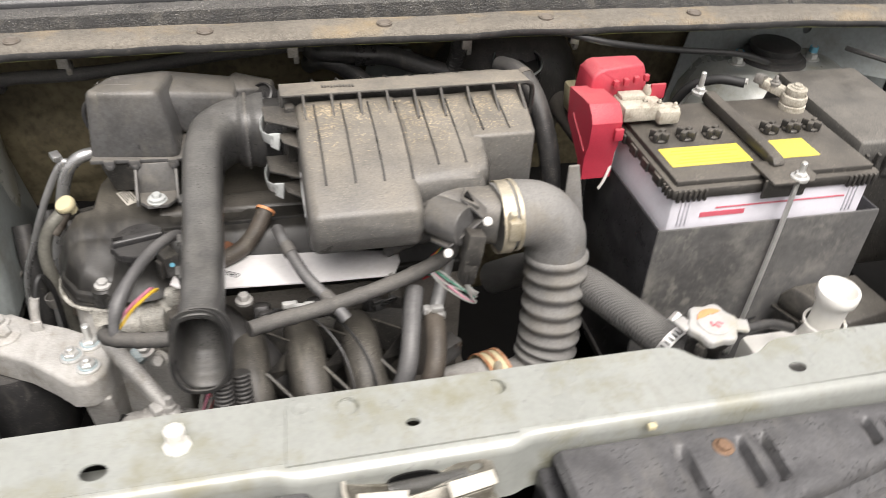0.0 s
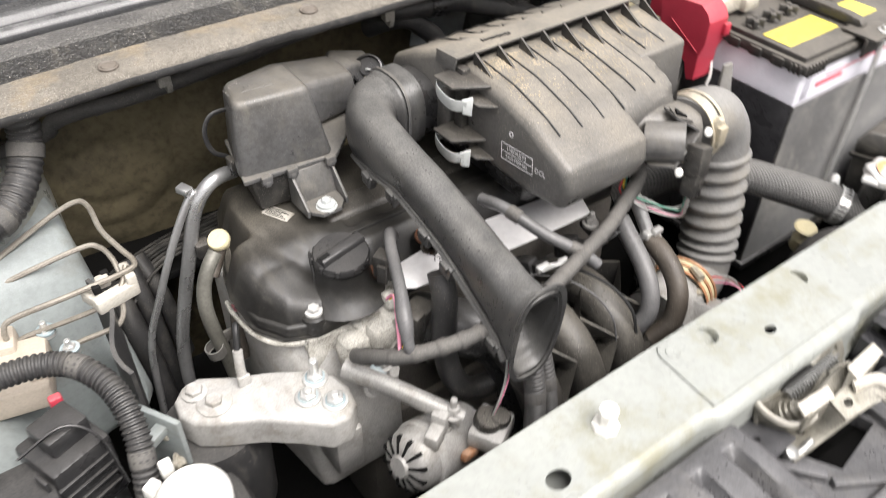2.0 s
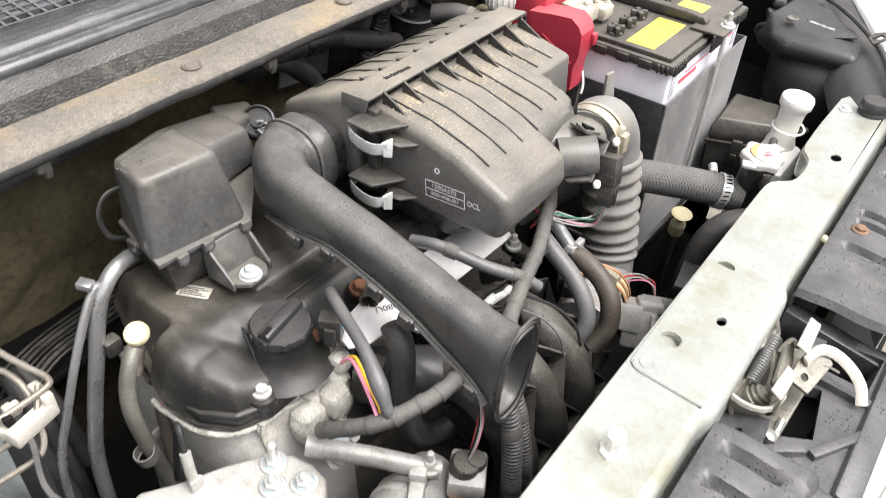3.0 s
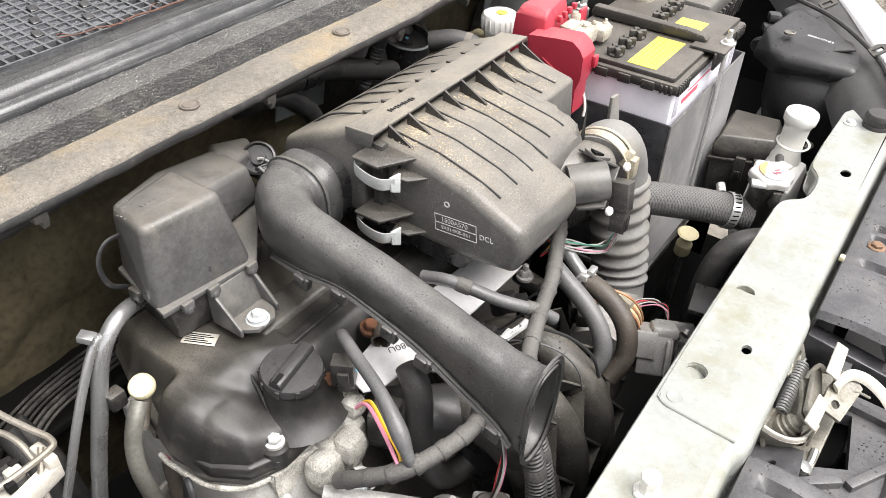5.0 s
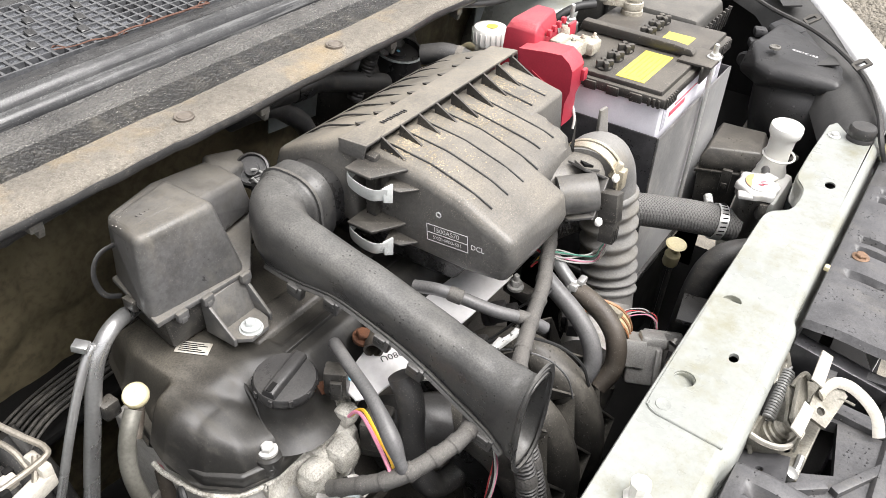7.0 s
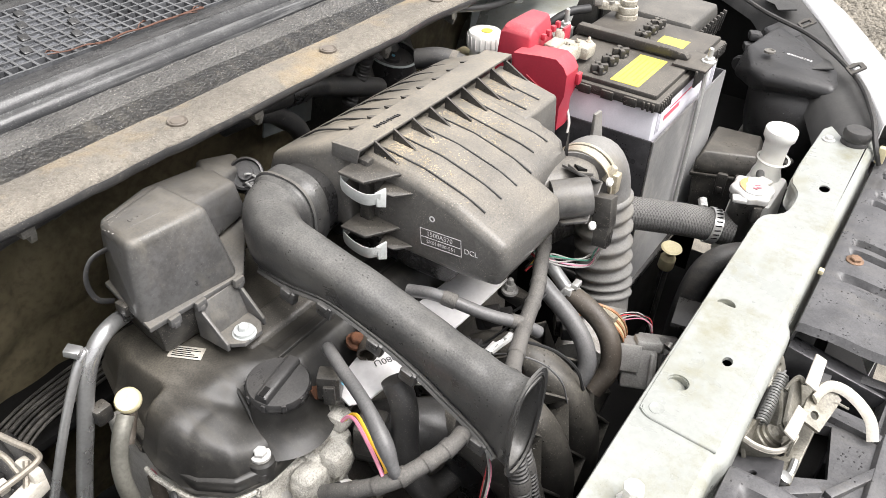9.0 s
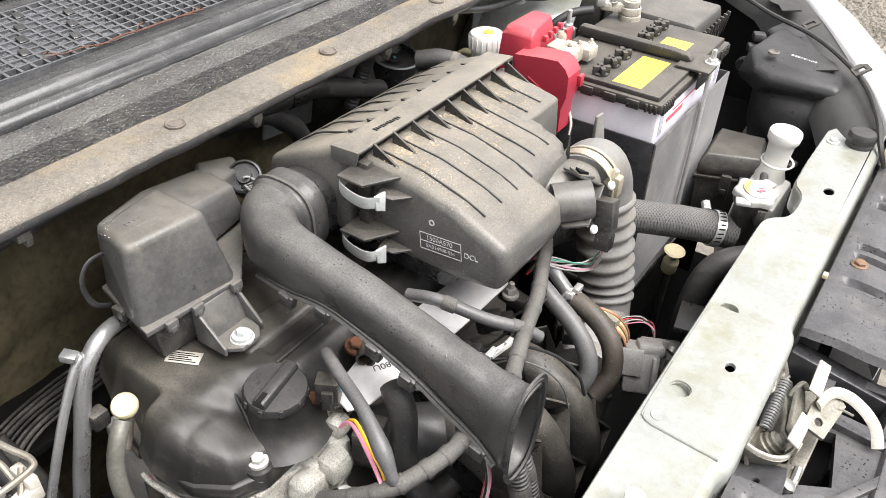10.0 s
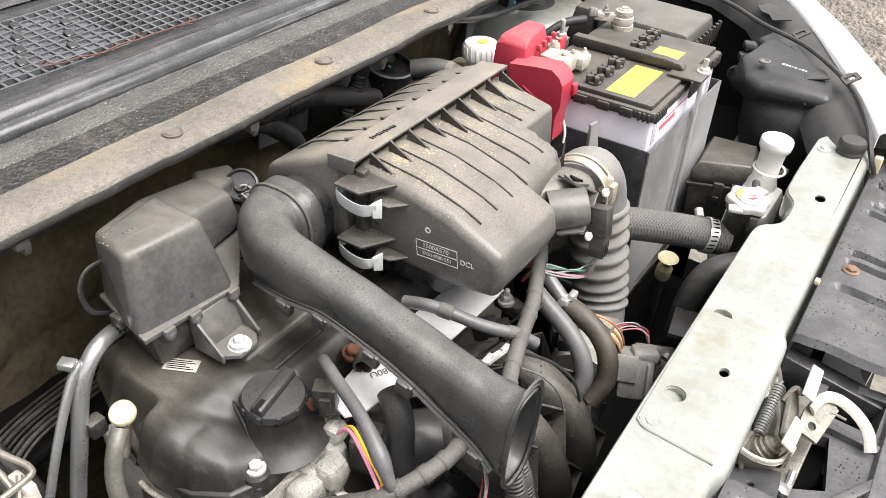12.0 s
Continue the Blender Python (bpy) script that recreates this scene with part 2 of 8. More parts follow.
ORANGE = mat("faded_orange_print", (0.62, 0.27, 0.12), 0.5, vary=0.15)
GRAVEL = mat("gravel_ground", (0.165, 0.15, 0.123), 0.9, vary=0.45, scale=60, bump=0.9, stain=0.6, stain_color=(0.14, 0.13, 0.11), stain_scale=40, grain=0.3)
STONE = mat("gravel_stone", (0.22, 0.20, 0.165), 0.9, vary=0.5, scale=14, bump=0.3, stain=0.5, stain_color=(0.18, 0.165, 0.14), stain_scale=16)
TWIG = mat("dry_twig", (0.12, 0.058, 0.040), 0.8, vary=0.3, scale=120, bump=0.4)
STRAW = mat("pale_dry_chaff", (0.40, 0.335, 0.235), 0.8, vary=0.35, scale=90, bump=0.0)
GRIT = mat("pale_grey_grit", (0.36, 0.345, 0.315), 0.8, vary=0.3, scale=90, bump=0.0)
WIRE_PINK = mat("pink_wire", (0.80, 0.30, 0.42), 0.45, vary=0.05, bump=0)
WIRE_YELLOW = mat("yellow_wire", (0.85, 0.55, 0.05), 0.45, vary=0.05, bump=0)
WIRE_RED = mat("red_wire", (0.60, 0.06, 0.07), 0.45, vary=0.05, bump=0)
WIRE_WHITE = mat("white_wire", (0.46, 0.455, 0.43), 0.45, vary=0.05, bump=0)
WIRE_GREEN = mat("green_wire", (0.10, 0.34, 0.24), 0.45, vary=0.05, bump=0)
WIRE_BLACK = mat("black_wire", (0.02, 0.02, 0.02), 0.5, vary=0.1, bump=0)
OLIVE = mat("yellow_green_paint_edge", (0.34, 0.36, 0.12), 0.5, vary=0.2)
# Pale dust and lengthwise smears here paint the sheen along the ribs.
SEAL_RUBBER = mat("damp_rubber_seal", (0.016, 0.0165, 0.018), 0.15, dust=0.45, dust_color=(0.24, 0.24, 0.235), bump=0.10, scale=30, grain=0.04, speck=0.10, smear=0.6, smear_color=(0.26, 0.26, 0.258), smear_along=(0.06, 1.6, 1.6))
# Neutral dust on upward faces also paints the highlight along the duct's top.
BLACK_DUCT = mat("scuffed_black_duct", (0.030, 0.030, 0.0305), 0.30, dust=0.65, dust_color=(0.23, 0.224, 0.208), speck=0.10, stain=0.5, stain_color=(0.075, 0.072, 0.066), stain_scale=16, grain=0.10, drops=0.2, bump=0.15, smear=0.3, smear_color=(0.13, 0.123, 0.108))
TAPE = mat("cloth_wire_tape", (0.060, 0.058, 0.056), 0.58, dust=0.65, dust_color=(0.24, 0.225, 0.20), bump=0.5, scale=90, grain=0.25, speck=0.3, smear=0.3)
LAMP_BLACK = mat("rain_spotted_black_plastic", (0.022, 0.022, 0.023), 0.34, dust=0.5, dust_color=(0.12, 0.116, 0.112), speck=0.5, speck_color=(0.008, 0.008, 0.008), stain=0.6, stain_color=(0.010, 0.010, 0.010), stain_scale=30, drops=1.0, grain=0.12, smear=0.3, smear_color=(0.10, 0.098, 0.095))
BONNET_INNER = mat("thin_white_undercoat", (0.66, 0.66, 0.655), 0.5, vary=0.06, scale=20, bump=0.03, stain=0.3, stain_color=(0.34, 0.33, 0.30))
CLIP_BROWN = mat("dusty_brown_clip", (0.115, 0.098, 0.082), 0.55, vary=0.2, scale=80, dust=0.5, dust_color=(0.27, 0.235, 0.19), speck=0.3)
FLAP_BLACK = mat("dull_black_felt_strip", (0.026, 0.026, 0.0265), 0.7, dust=0.7, dust_color=(0.13, 0.127, 0.12), speck=0.3, speck_color=(0.12, 0.115, 0.11), stain=0.5, stain_color=(0.006, 0.006, 0.006), stain_scale=25, grain=0.2)
RESONATOR = mat("smooth_dusty_plastic", (0.088, 0.088, 0.089), 0.30, dust=0.75, dust_color=(0.19, 0.17, 0.135), speck=0.15, scale=30, bump=0.10, stain=0.6, stain_color=(0.035, 0.034, 0.032), stain_scale=26, grain=0.08, smear=0.4)
OILY_BLACK = mat("oily_black_plastic", (0.014, 0.0138, 0.0135), 0.40, dust=1.0, dust_color=(0.19, 0.17, 0.135), stain=0.7, stain_color=(0.009, 0.0088, 0.0085), stain_scale=24, speck=0.12, speck_color=(0.24, 0.215, 0.175), grain=0.10, scale=30, bump=0.12, smear=0.4, smear_color=(0.10, 0.092, 0.075), dust_from=(0.335, 0.42, 0.12))
BRAID = mat("woven_black_hose", (0.095, 0.094, 0.092), 0.5, dust=0.8, dust_color=(0.25, 0.24, 0.22), bump=0.4, scale=110, pebble=0.1, pebble_scale=380, grain=0.2, weave=120.0)
GREY_HOSE = mat("smooth_grey_sleeve", (0.07, 0.07, 0.072), 0.36, dust=0.5, dust_color=(0.27, 0.26, 0.245), bump=0.08, stain=0.4, stain_color=(0.22, 0.225, 0.235), stain_scale=16)
BLUE_GREY = mat("blue_grey_corrosion", (0.30, 0.37, 0.39), 0.6, vary=0.25, scale=90, bump=0.3, stain=0.5, stain_color=(0.36, 0.36, 0.34))
PINK_CAP = mat("faded_pink_rubber", (0.42, 0.16, 0.18), 0.6, vary=0.15)
SAND = mat("sand_plastic", (0.46, 0.40, 0.33), 0.6, vary=0.12, dust=0.3)
WET_COWL = mat("damp_cowl_plastic", (0.011, 0.011, 0.011), 0.32, dust=0.12, dust_color=(0.16, 0.145, 0.12), bump=0.5, scale=70, speck=0.6, speck_color=(0.26, 0.24, 0.20), grain=0.3, pebble=0.8, pebble_scale=330, stain=0.5, stain_color=(0.040, 0.037, 0.032), stain_scale=30, smear=0.5, smear_color=(0.15, 0.138, 0.112))
GLOSS_BLACK = mat("glossy_black_plastic", (0.012, 0.012, 0.013), 0.16, dust=0.35, dust_color=(0.24, 0.24, 0.235), bump=0.05, speck=0.12)
WET_GREY = mat("wet_grey_plastic", (0.105, 0.109, 0.118), 0.14, vary=0.5, scale=60, bump=0.35, stain=0.6, stain_color=(0.02, 0.02, 0.02), stain_scale=45, pebble=0.4, pebble_scale=150)
CHALKY = mat("chalky_corroded_lead", (0.42, 0.39, 0.325), 0.65, vary=0.3, scale=80, bump=0.6, stain=0.8, stain_color=(0.19, 0.16, 0.115), stain_scale=50, grain=0.3)
BARE_WIRE = mat("bare_bracket_wire", (0.30, 0.275, 0.235), 0.45, metal=0.4, vary=0.25, scale=80, bump=0.1, stain=0.4)
RUST_PALE = mat("rust_stained_band", (0.42, 0.20, 0.10), 0.6, metal=0.2, vary=0.4, scale=90, bump=0.3, stain=0.4, stain_color=(0.55, 0.48, 0.38), stain_scale=60)
LID = mat("filter_lid_plastic", (0.084, 0.083, 0.081), 0.32, dust=1.0, dust_color=(0.33, 0.292, 0.23), speck=0.35, speck_color=(0.50, 0.45, 0.36), scale=45, grain=0.14, dust_from=(0.235, 0.325, 0.62), stain=0.4, stain_color=(0.05, 0.049, 0.046), stain_scale=22, smear=0.3, smear_color=(0.20, 0.185, 0.155))
CLIP = mat("coated_spring_steel", (0.50, 0.52, 0.51), 0.35, metal=0.2, vary=0.1, bump=0.1, stain=0.3, stain_color=(0.3, 0.3, 0.28))
DULL_TUBE = mat("dull_olive_tube", (0.19, 0.185, 0.16), 0.45, metal=0.4, vary=0.2, scale=40, bump=0.1, stain=0.5, stain_color=(0.07, 0.065, 0.05))
COVER = mat("wet_dusty_cover", (0.058, 0.0575, 0.060), 0.33, vary=0.25, scale=40, stain=1.0, stain_color=(0.016, 0.016, 0.017), stain_scale=12, grain=0.08, drops=0.9, bump=0.1, speck=0.3, speck_color=(0.012, 0.012, 0.012), dust=0.35, dust_color=(0.24, 0.235, 0.235), smear=0.3)
CAP_WHITE = mat("dull_white_coated_metal", (0.40, 0.395, 0.38), 0.42, vary=0.1, bump=0.1, stain=0.5, stain_color=(0.36, 0.33, 0.22), stain_scale=40)
RUSTY_BOLT = mat("rusty_hex_bolt", (0.20, 0.125, 0.08), 0.6, metal=0.4, vary=0.4, scale=100, bump=0.4)
OFF_WHITE = mat("dirty_white_plastic", (0.48, 0.455, 0.40), 0.5, vary=0.15, bump=0.1, stain=0.6, stain_color=(0.27, 0.235, 0.17), stain_scale=40)
LINE_GREY = mat("dull_coated_line", (0.045, 0.043, 0.040), 0.4, vary=0.4, scale=60, bump=0.2, stain=0.6, stain_color=(0.16, 0.15, 0.13), stain_scale=30)
GRILLE_GREY = mat("weathered_grille_plastic", (0.085, 0.087, 0.092), 0.22, vary=0.4, scale=50, dust=0.3, dust_color=(0.26, 0.26, 0.255), bump=0.3, stain=0.25, stain_color=(0.012, 0.012, 0.012), stain_scale=40, grain=0.15)

# ---- shape helpers ----


def thing(name, at, label, category, group="", kind=""):
    ob = new(name)
    ob.location = at
    ob.empty_display_size = 0.02
    return tagged(ob, label, category, group, kind)


def part(name, bm, material, parent=None, label="", angle=38, smooth=True):
    """Link a bmesh, built in world metres, as one mesh object under parent."""
    base = Vector((0, 0, 0))
    p = parent
    while p is not None:
        base += p.location
        p = p.parent
    bmesh.ops.translate(bm, verts=bm.verts, vec=-base)
    bmesh.ops.recalc_face_normals(bm, faces=bm.faces)
    me = bpy.data.meshes.new(name)
    bm.to_mesh(me)
    bm.free()
    me.materials.append(material)
    if smooth:
        me.shade_smooth()
        me.set_sharp_from_angle(angle=radians(angle))
    ob = new(name, me)
    ob.parent = parent
    if label:
        tagged(ob, label)
    return ob


def scatter(name, spots, sizes, material, parent, rng):
    """Loose grains lying at the given places, all in one mesh."""
    verts, faces = [], []
    for x, y, z in spots:
        long = sizes[0] + (sizes[1] - sizes[0]) * rng.random() ** 2
        wide, a, k = long * rng.uniform(0.35, 0.8), rng.uniform(0, 6.28), len(verts)
        c, s = math.cos(a), math.sin(a)
        for u, v, up in ((-long, 0, 0.0), (0, wide, 0.0), (long, 0, wide * 0.3), (0, -wide, 0.0), (0, 0, wide * 0.8)):
            verts.append((x + u * c - v * s - parent.location.x, y + u * s + v * c - parent.location.y, z + up - parent.location.z))
        faces += [(k, k + 3, k + 4), (k + 3, k + 2, k + 4), (k + 2, k + 1, k + 4), (k + 1, k, k + 4)]
    me = bpy.data.meshes.new(name)
    me.from_pydata(verts, [], faces)
    me.materials.append(material)
    ob = new(name, me)
    ob.parent = parent
    return tagged(ob, kind="stuff")


def solo(name, bm, material, label, category, group="", kind="", at=None):
    """A thing that is one mesh, its origin at its base."""
    vs = [v.co for v in bm.verts]
    if at is None:
        at = Vector([(min(v[i] for v in vs) + max(v[i] for v in vs)) / 2 if i < 2 else min(v[2] for v in vs) for i in range(3)])
    bmesh.ops.translate(bm, verts=bm.verts, vec=-Vector(at))
    ob = part(name, bm, material)
    ob.location = at
    return tagged(ob, label, category, group, kind)


def add(bm, other):
    """Join other into bm."""
    me = bpy.data.meshes.new("tmp")
    other.to_mesh(me)
    other.free()
    bm.from_mesh(me)
    bpy.data.meshes.remove(me)
    return bm


def joined(*bms):
    bm = bms[0]
    for o in bms[1:]:
        add(bm, o)
    return bm


def moved(bm, m):
    bmesh.ops.transform(bm, matrix=m, verts=bm.verts)
    return bm


def box(c, s, bevel=0.003, rot=(0, 0, 0), top=(1, 1), seg=2):
    """A box of size s round c with rounded edges; top: how much its upper face is drawn in."""
    bm = bmesh.new()
    bmesh.ops.create_cube(bm, size=1)
    for v in bm.verts:
        k = top if v.co.z > 0 else (1, 1)
        v.co = Vector((v.co.x * s[0] * k[0], v.co.y * s[1] * k[1], v.co.z * s[2]))
    if bevel:
        bmesh.ops.bevel(bm, geom=bm.edges[:], offset=min(bevel, min(s) * 0.45), segments=seg, affect="EDGES", profile=0.5)
    return moved(bm, pose(*c, *rot))


def hull(pts, bevel=0.003, seg=2):
    """The convex body of some corners, with rounded edges."""
    bm = bmesh.new()
    for p in pts:
        bm.verts.new(p)
    r = bmesh.ops.convex_hull(bm, input=bm.verts)
    loose = list({g for g in r["geom_interior"] + r["geom_unused"] if isinstance(g, bmesh.types.BMVert)})
    if loose:
        bmesh.ops.delete(bm, geom=loose, context="VERTS")
    bmesh.ops.dissolve_limit(bm, angle_limit=radians(2), verts=bm.verts, edges=bm.edges)
    if bevel:
        bmesh.ops.bevel(bm, geom=bm.edges[:], offset=bevel, segments=seg, affect="EDGES", profile=0.5)
    return bm


def rounded(pts, r, n=6):
    """The convex body of some corners, rounded with radius r; the corners are its outermost points."""
    mid = sum((Vector(p) for p in pts), Vector()) / len(pts)
    bm = bmesh.new()
    for p in pts:
        c = Vector(p)
        c += Vector([math.copysign(min(r, abs(mid[i] - c[i])), mid[i] - c[i]) for i in range(3)])
        for i in range(n + 1):
            b = math.pi * (i / n - 0.5)
            for j in range(2 * n if 0 < i < n else 1):
                a = math.pi * j / n
                bm.verts.new(c + r * Vector((math.cos(b) * math.cos(a), math.cos(b) * math.sin(a), math.sin(b))))
    out = bmesh.ops.convex_hull(bm, input=bm.verts)
    loose = list({g for g in out["geom_interior"] + out["geom_unused"] if isinstance(g, bmesh.types.BMVert)})
    if loose:
        bmesh.ops.delete(bm, geom=loose, context="VERTS")
    return bm


def smooth_path(pts, per=8):
    """Catmull-Rom through the points."""
    P = [Vector(p) for p in pts]
    if len(P) < 3:
        return P
    P = [2 * P[0] - P[1], *P, 2 * P[-1] - P[-2]]
    out = []
    for i in range(1, len(P) - 2):
        a, b, c, d = P[i - 1:i + 3]
        for k in range(per):
            t = k / per
            out.append(0.5 * ((2 * b) + (c - a) * t + (2 * a - 5 * b + 4 * c - d) * t * t + (3 * b - a - 3 * c + d) * t ** 3))
    return out + [P[-2]]


def tube(pts, r, n=12, per=8, ribs=None, cap=True, hollow=0.0, flat=1.0, up=(0, 0, 1), radii=None, raw=False, square=0.0, widths=None):
    """A tube along a smooth line. ribs=(pitch, depth): corrugation. radii: scale along it. flat: breadth over height. square: rounder to boxier."""
    path = [Vector(p) for p in pts] if raw else smooth_path(pts, per)
    if ribs:
        dense, step = [], ribs[0] / 4
        for a, b in zip(path, path[1:]):
            k = max(1, round((b - a).length / step))
            dense += [a.lerp(b, i / k) for i in range(k)]
        path = dense + [path[-1]]

    def along(values, i):
        if values is None:
            return 1.0
        f = i / max(len(path) - 1, 1) * (len(values) - 1)
        j = min(int(f), len(values) - 2)
        k = f - j
        k = k * k * (3 - 2 * k)
        return values[j] * (1 - k) + values[j + 1] * k

    bm = bmesh.new()

    def skin(shrink):
        rings = []
        side = None
        for i, p in enumerate(path):
            d = (path[min(i + 1, len(path) - 1)] - path[max(i - 1, 0)]).normalized()
            ref = Vector(up) if side is None else None
            if side is None:
                side = d.cross(ref)
                if side.length < 1e-3:
                    side = d.cross(Vector((0, 1, 0)))
            side = (side - d * side.dot(d)).normalized()
            top = side.cross(d)
            k = along(radii, i) * r - shrink
            if ribs:
                k += ribs[1] * (1 if (i % 4) in (1, 2) else 0)
            w = k * flat if widths is None else along(widths, i) * r - shrink
            ring = []
            for j in range(n):
                a = 2 * math.pi * j / n
                ca, sa = math.cos(a), math.sin(a)
                if square:
                    e = 1 - 0.5 * square
                    ca, sa = math.copysign(abs(ca) ** e, ca), math.copysign(abs(sa) ** e, sa)
                ring.append(bm.verts.new(p + side * (ca * w) + top * (sa * k)))
            rings.append(ring)
        for A, B in zip(rings, rings[1:]):
            for j in range(n):
                bm.faces.new((A[j], A[(j + 1) % n], B[(j + 1) % n], B[j]))
        return rings

    outer = skin(0)
    if hollow:
        inner = skin(hollow)
        for e in (0, -1):
            for j in range(n):
                bm.faces.new((outer[e][j], outer[e][(j + 1) % n], inner[e][(j + 1) % n], inner[e][j]))
    elif cap:
        bm.faces.new(outer[0])
        bm.faces.new(outer[-1])
    return bm


def lathe(profile, at=(0, 0, 0), axis=(0, 0, 1), n=24, closed=True):
    """Turn (radius, height) pairs round an axis through at."""
    bm = bmesh.new()
    rings = []
    for r, h in profile:
        if r < 1e-6:
            rings.append([bm.verts.new((0, 0, h))] * n)
        else:
            rings.append([bm.verts.new((r * math.cos(2 * math.pi * j / n), r * math.sin(2 * math.pi * j / n), h)) for j in range(n)])
    for A, B in zip(rings, rings[1:]):
        for j in range(n):
            q = [A[j], A[(j + 1) % n], B[(j + 1) % n], B[j]]
            q = list(dict.fromkeys(q))
            if len(q) > 2:
                bm.faces.new(q)
    if closed:
        for ring in (rings[0], rings[-1]):
            if ring[0] is not ring[1]:
                bm.faces.new(ring)
    m = Vector(axis).normalized().to_track_quat("Z", "Y").to_matrix().to_4x4()
    return moved(bm, Matrix.Translation(at) @ m)


def circle(cx, cy, r, n=20, rx=None):
    return [(cx + (rx or r) * math.cos(2 * math.pi * i / n), cy + r * math.sin(2 * math.pi * i / n)) for i in range(n)]


def plate(outline, thick, holes=(), m=None, bevel=0.0, seg=1):
    """A flat sheet from an outline in its plane, with holes through it, from z=0 up to thick; m places it."""
    bm = bmesh.new()
    edges = []
    for loop in (outline, *holes):
        vs = [bm.verts.new((x, y, 0)) for x, y in loop]
        edges += [bm.edges.new((a, b)) for a, b in zip(vs, vs[1:] + vs[:1])]
    if holes:
        bmesh.ops.triangle_fill(bm, use_beauty=True, use_dissolve=False, edges=edges)
    else:
        bm.faces.new(bm.verts)
    bmesh.ops.recalc_face_normals(bm, faces=bm.faces)
    r = bmesh.ops.extrude_face_region(bm, geom=bm.faces[:])
    top = [g for g in r["geom"] if isinstance(g, bmesh.types.BMVert)]
    bmesh.ops.translate(bm, verts=top, vec=(0, 0, thick))
    if bevel:
        rim = [e for e in bm.edges if len(e.link_faces) == 2 and e.calc_face_angle(0) > radians(50) and all(v.co.z > thick / 2 for v in e.verts)]
        bmesh.ops.bevel(bm, geom=rim, offset=bevel, segments=seg + 1, affect="EDGES", profile=0.5)
    return moved(bm, m) if m is not None else bm


def loft(sections, cap=True, closed=True):
    """Skin between point loops of equal length."""
    bm = bmesh.new()
    rings = [[bm.verts.new(p) for p in s] for s in sections]
    n = len(rings[0])
    for A, B in zip(rings, rings[1:]):
        for j in range(n if closed else n - 1):
            bm.faces.new((A[j], A[(j + 1) % n], B[(j + 1) % n], B[j]))
    if cap and closed:
        bm.faces.new(rings[0])
        bm.faces.new(rings[-1])
    return bm


def solid(sections, thick):
    """An open sheet between point rows, given thickness."""
    bm = loft(sections, cap=False, closed=False)
    bmesh.ops.recalc_face_normals(bm, faces=bm.faces)
    bm.normal_update()
    rim = [(e.verts[0], e.verts[1]) for e in bm.edges if len(e.link_faces) == 1]
    outer = bm.faces[:]
    twin = {v: bm.verts.new(v.co - v.normal * thick) for v in bm.verts[:]}
    for f in outer:
        bm.faces.new([twin[v] for v in reversed(f.verts)])
    for a, b in rim:
        bm.faces.new((a, b, twin[b], twin[a]))
    return bm


def bolt(at, r=0.006, axis=(0, 0, 1), head=0.005, flange=1.45, stud=0.0):
    """A hexagon-headed bolt or nut with a flange, and a stud if asked."""
    bm = lathe([(0, -0.002), (r * flange, -0.002), (r * flange, 0.0012), (r * 1.1, 0.002), (0, 0.002)], at, axis, 20)
    add(bm, lathe([(r, 0.001), (r, head * 0.85), (r * 0.85, head), (0, head)], at, axis, 6))
    if stud:
        add(bm, lathe([(r * 0.5, head * 0.8), (r * 0.5, head + stud), (r * 0.35, head + stud + 0.001), (0, head + stud + 0.001)], at, axis, 10))
    return bm


def text(body, size, m, material, name, parent, label=""):
    """Raised lettering, turned into a mesh."""
    cu = bpy.data.curves.new(name, "FONT")
    cu.body, cu.size, cu.extrude = body, size, 0.0001
    cu.align_x, cu.align_y = "CENTER", "CENTER"
    tmp = new("lettering", cu)
    bpy.context.view_layer.update()
    me = bpy.data.meshes.new_from_object(tmp.evaluated_get(bpy.context.evaluated_depsgraph_get()))
    bpy.data.objects.remove(tmp)
    bm = bmesh.new()
    bm.from_mesh(me)
    bpy.data.meshes.remove(me)
    return part(name, moved(bm, m), material, parent, label, smooth=False)


def ring_clamp(at, axis, r, width, screw=None):
    """A worm-drive band round a hose."""
    bm = lathe([(r, -width / 2), (r + 0.0012, -width / 2), (r + 0.0012, width / 2), (r, width / 2)], at, axis, 32, closed=False)
    if screw is not None:
        add(bm, lathe([(0.0045, -0.009), (0.0045, 0.007), (0.0035, 0.009), (0, 0.009)], screw[0], screw[1], 8))
    return bm


def lump(c, s, amp=0.004, freq=40, cuts=8, seed=0.0, rot=(0, 0, 0), rough=0.0):
    """A cast lump: a box rounded towards an ellipsoid and roughened."""
    bm = bmesh.new()
    bmesh.ops.create_cube(bm, size=2)
    bmesh.ops.subdivide_edges(bm, edges=bm.edges[:], cuts=cuts, use_grid_fill=True)
    m = pose(*c, *rot)
    for v in bm.verts:
        p = v.co.copy()
        q = p.normalized() * 1.25
        p = p.lerp(q, 0.55)
        w = m @ Vector((p.x * s[0] / 2, p.y * s[1] / 2, p.z * s[2] / 2))
        d = (w - Vector(c)).normalized()
        k = noise.noise(w * freq + Vector((seed, 0, 0))) * amp + noise.noise(w * freq * 3.1 + Vector((0, seed, 0))) * amp * 0.45
        v.co = w + d * k
    return bm



# ---- ground and car body ----
CX = 0.075  # middle of the car
SLOTS = (0.206, 0.259, 0.280, 0.378, 0.402, 0.455, 0.478, -0.11, -0.145, -0.18, -0.25, -0.29, -0.36)


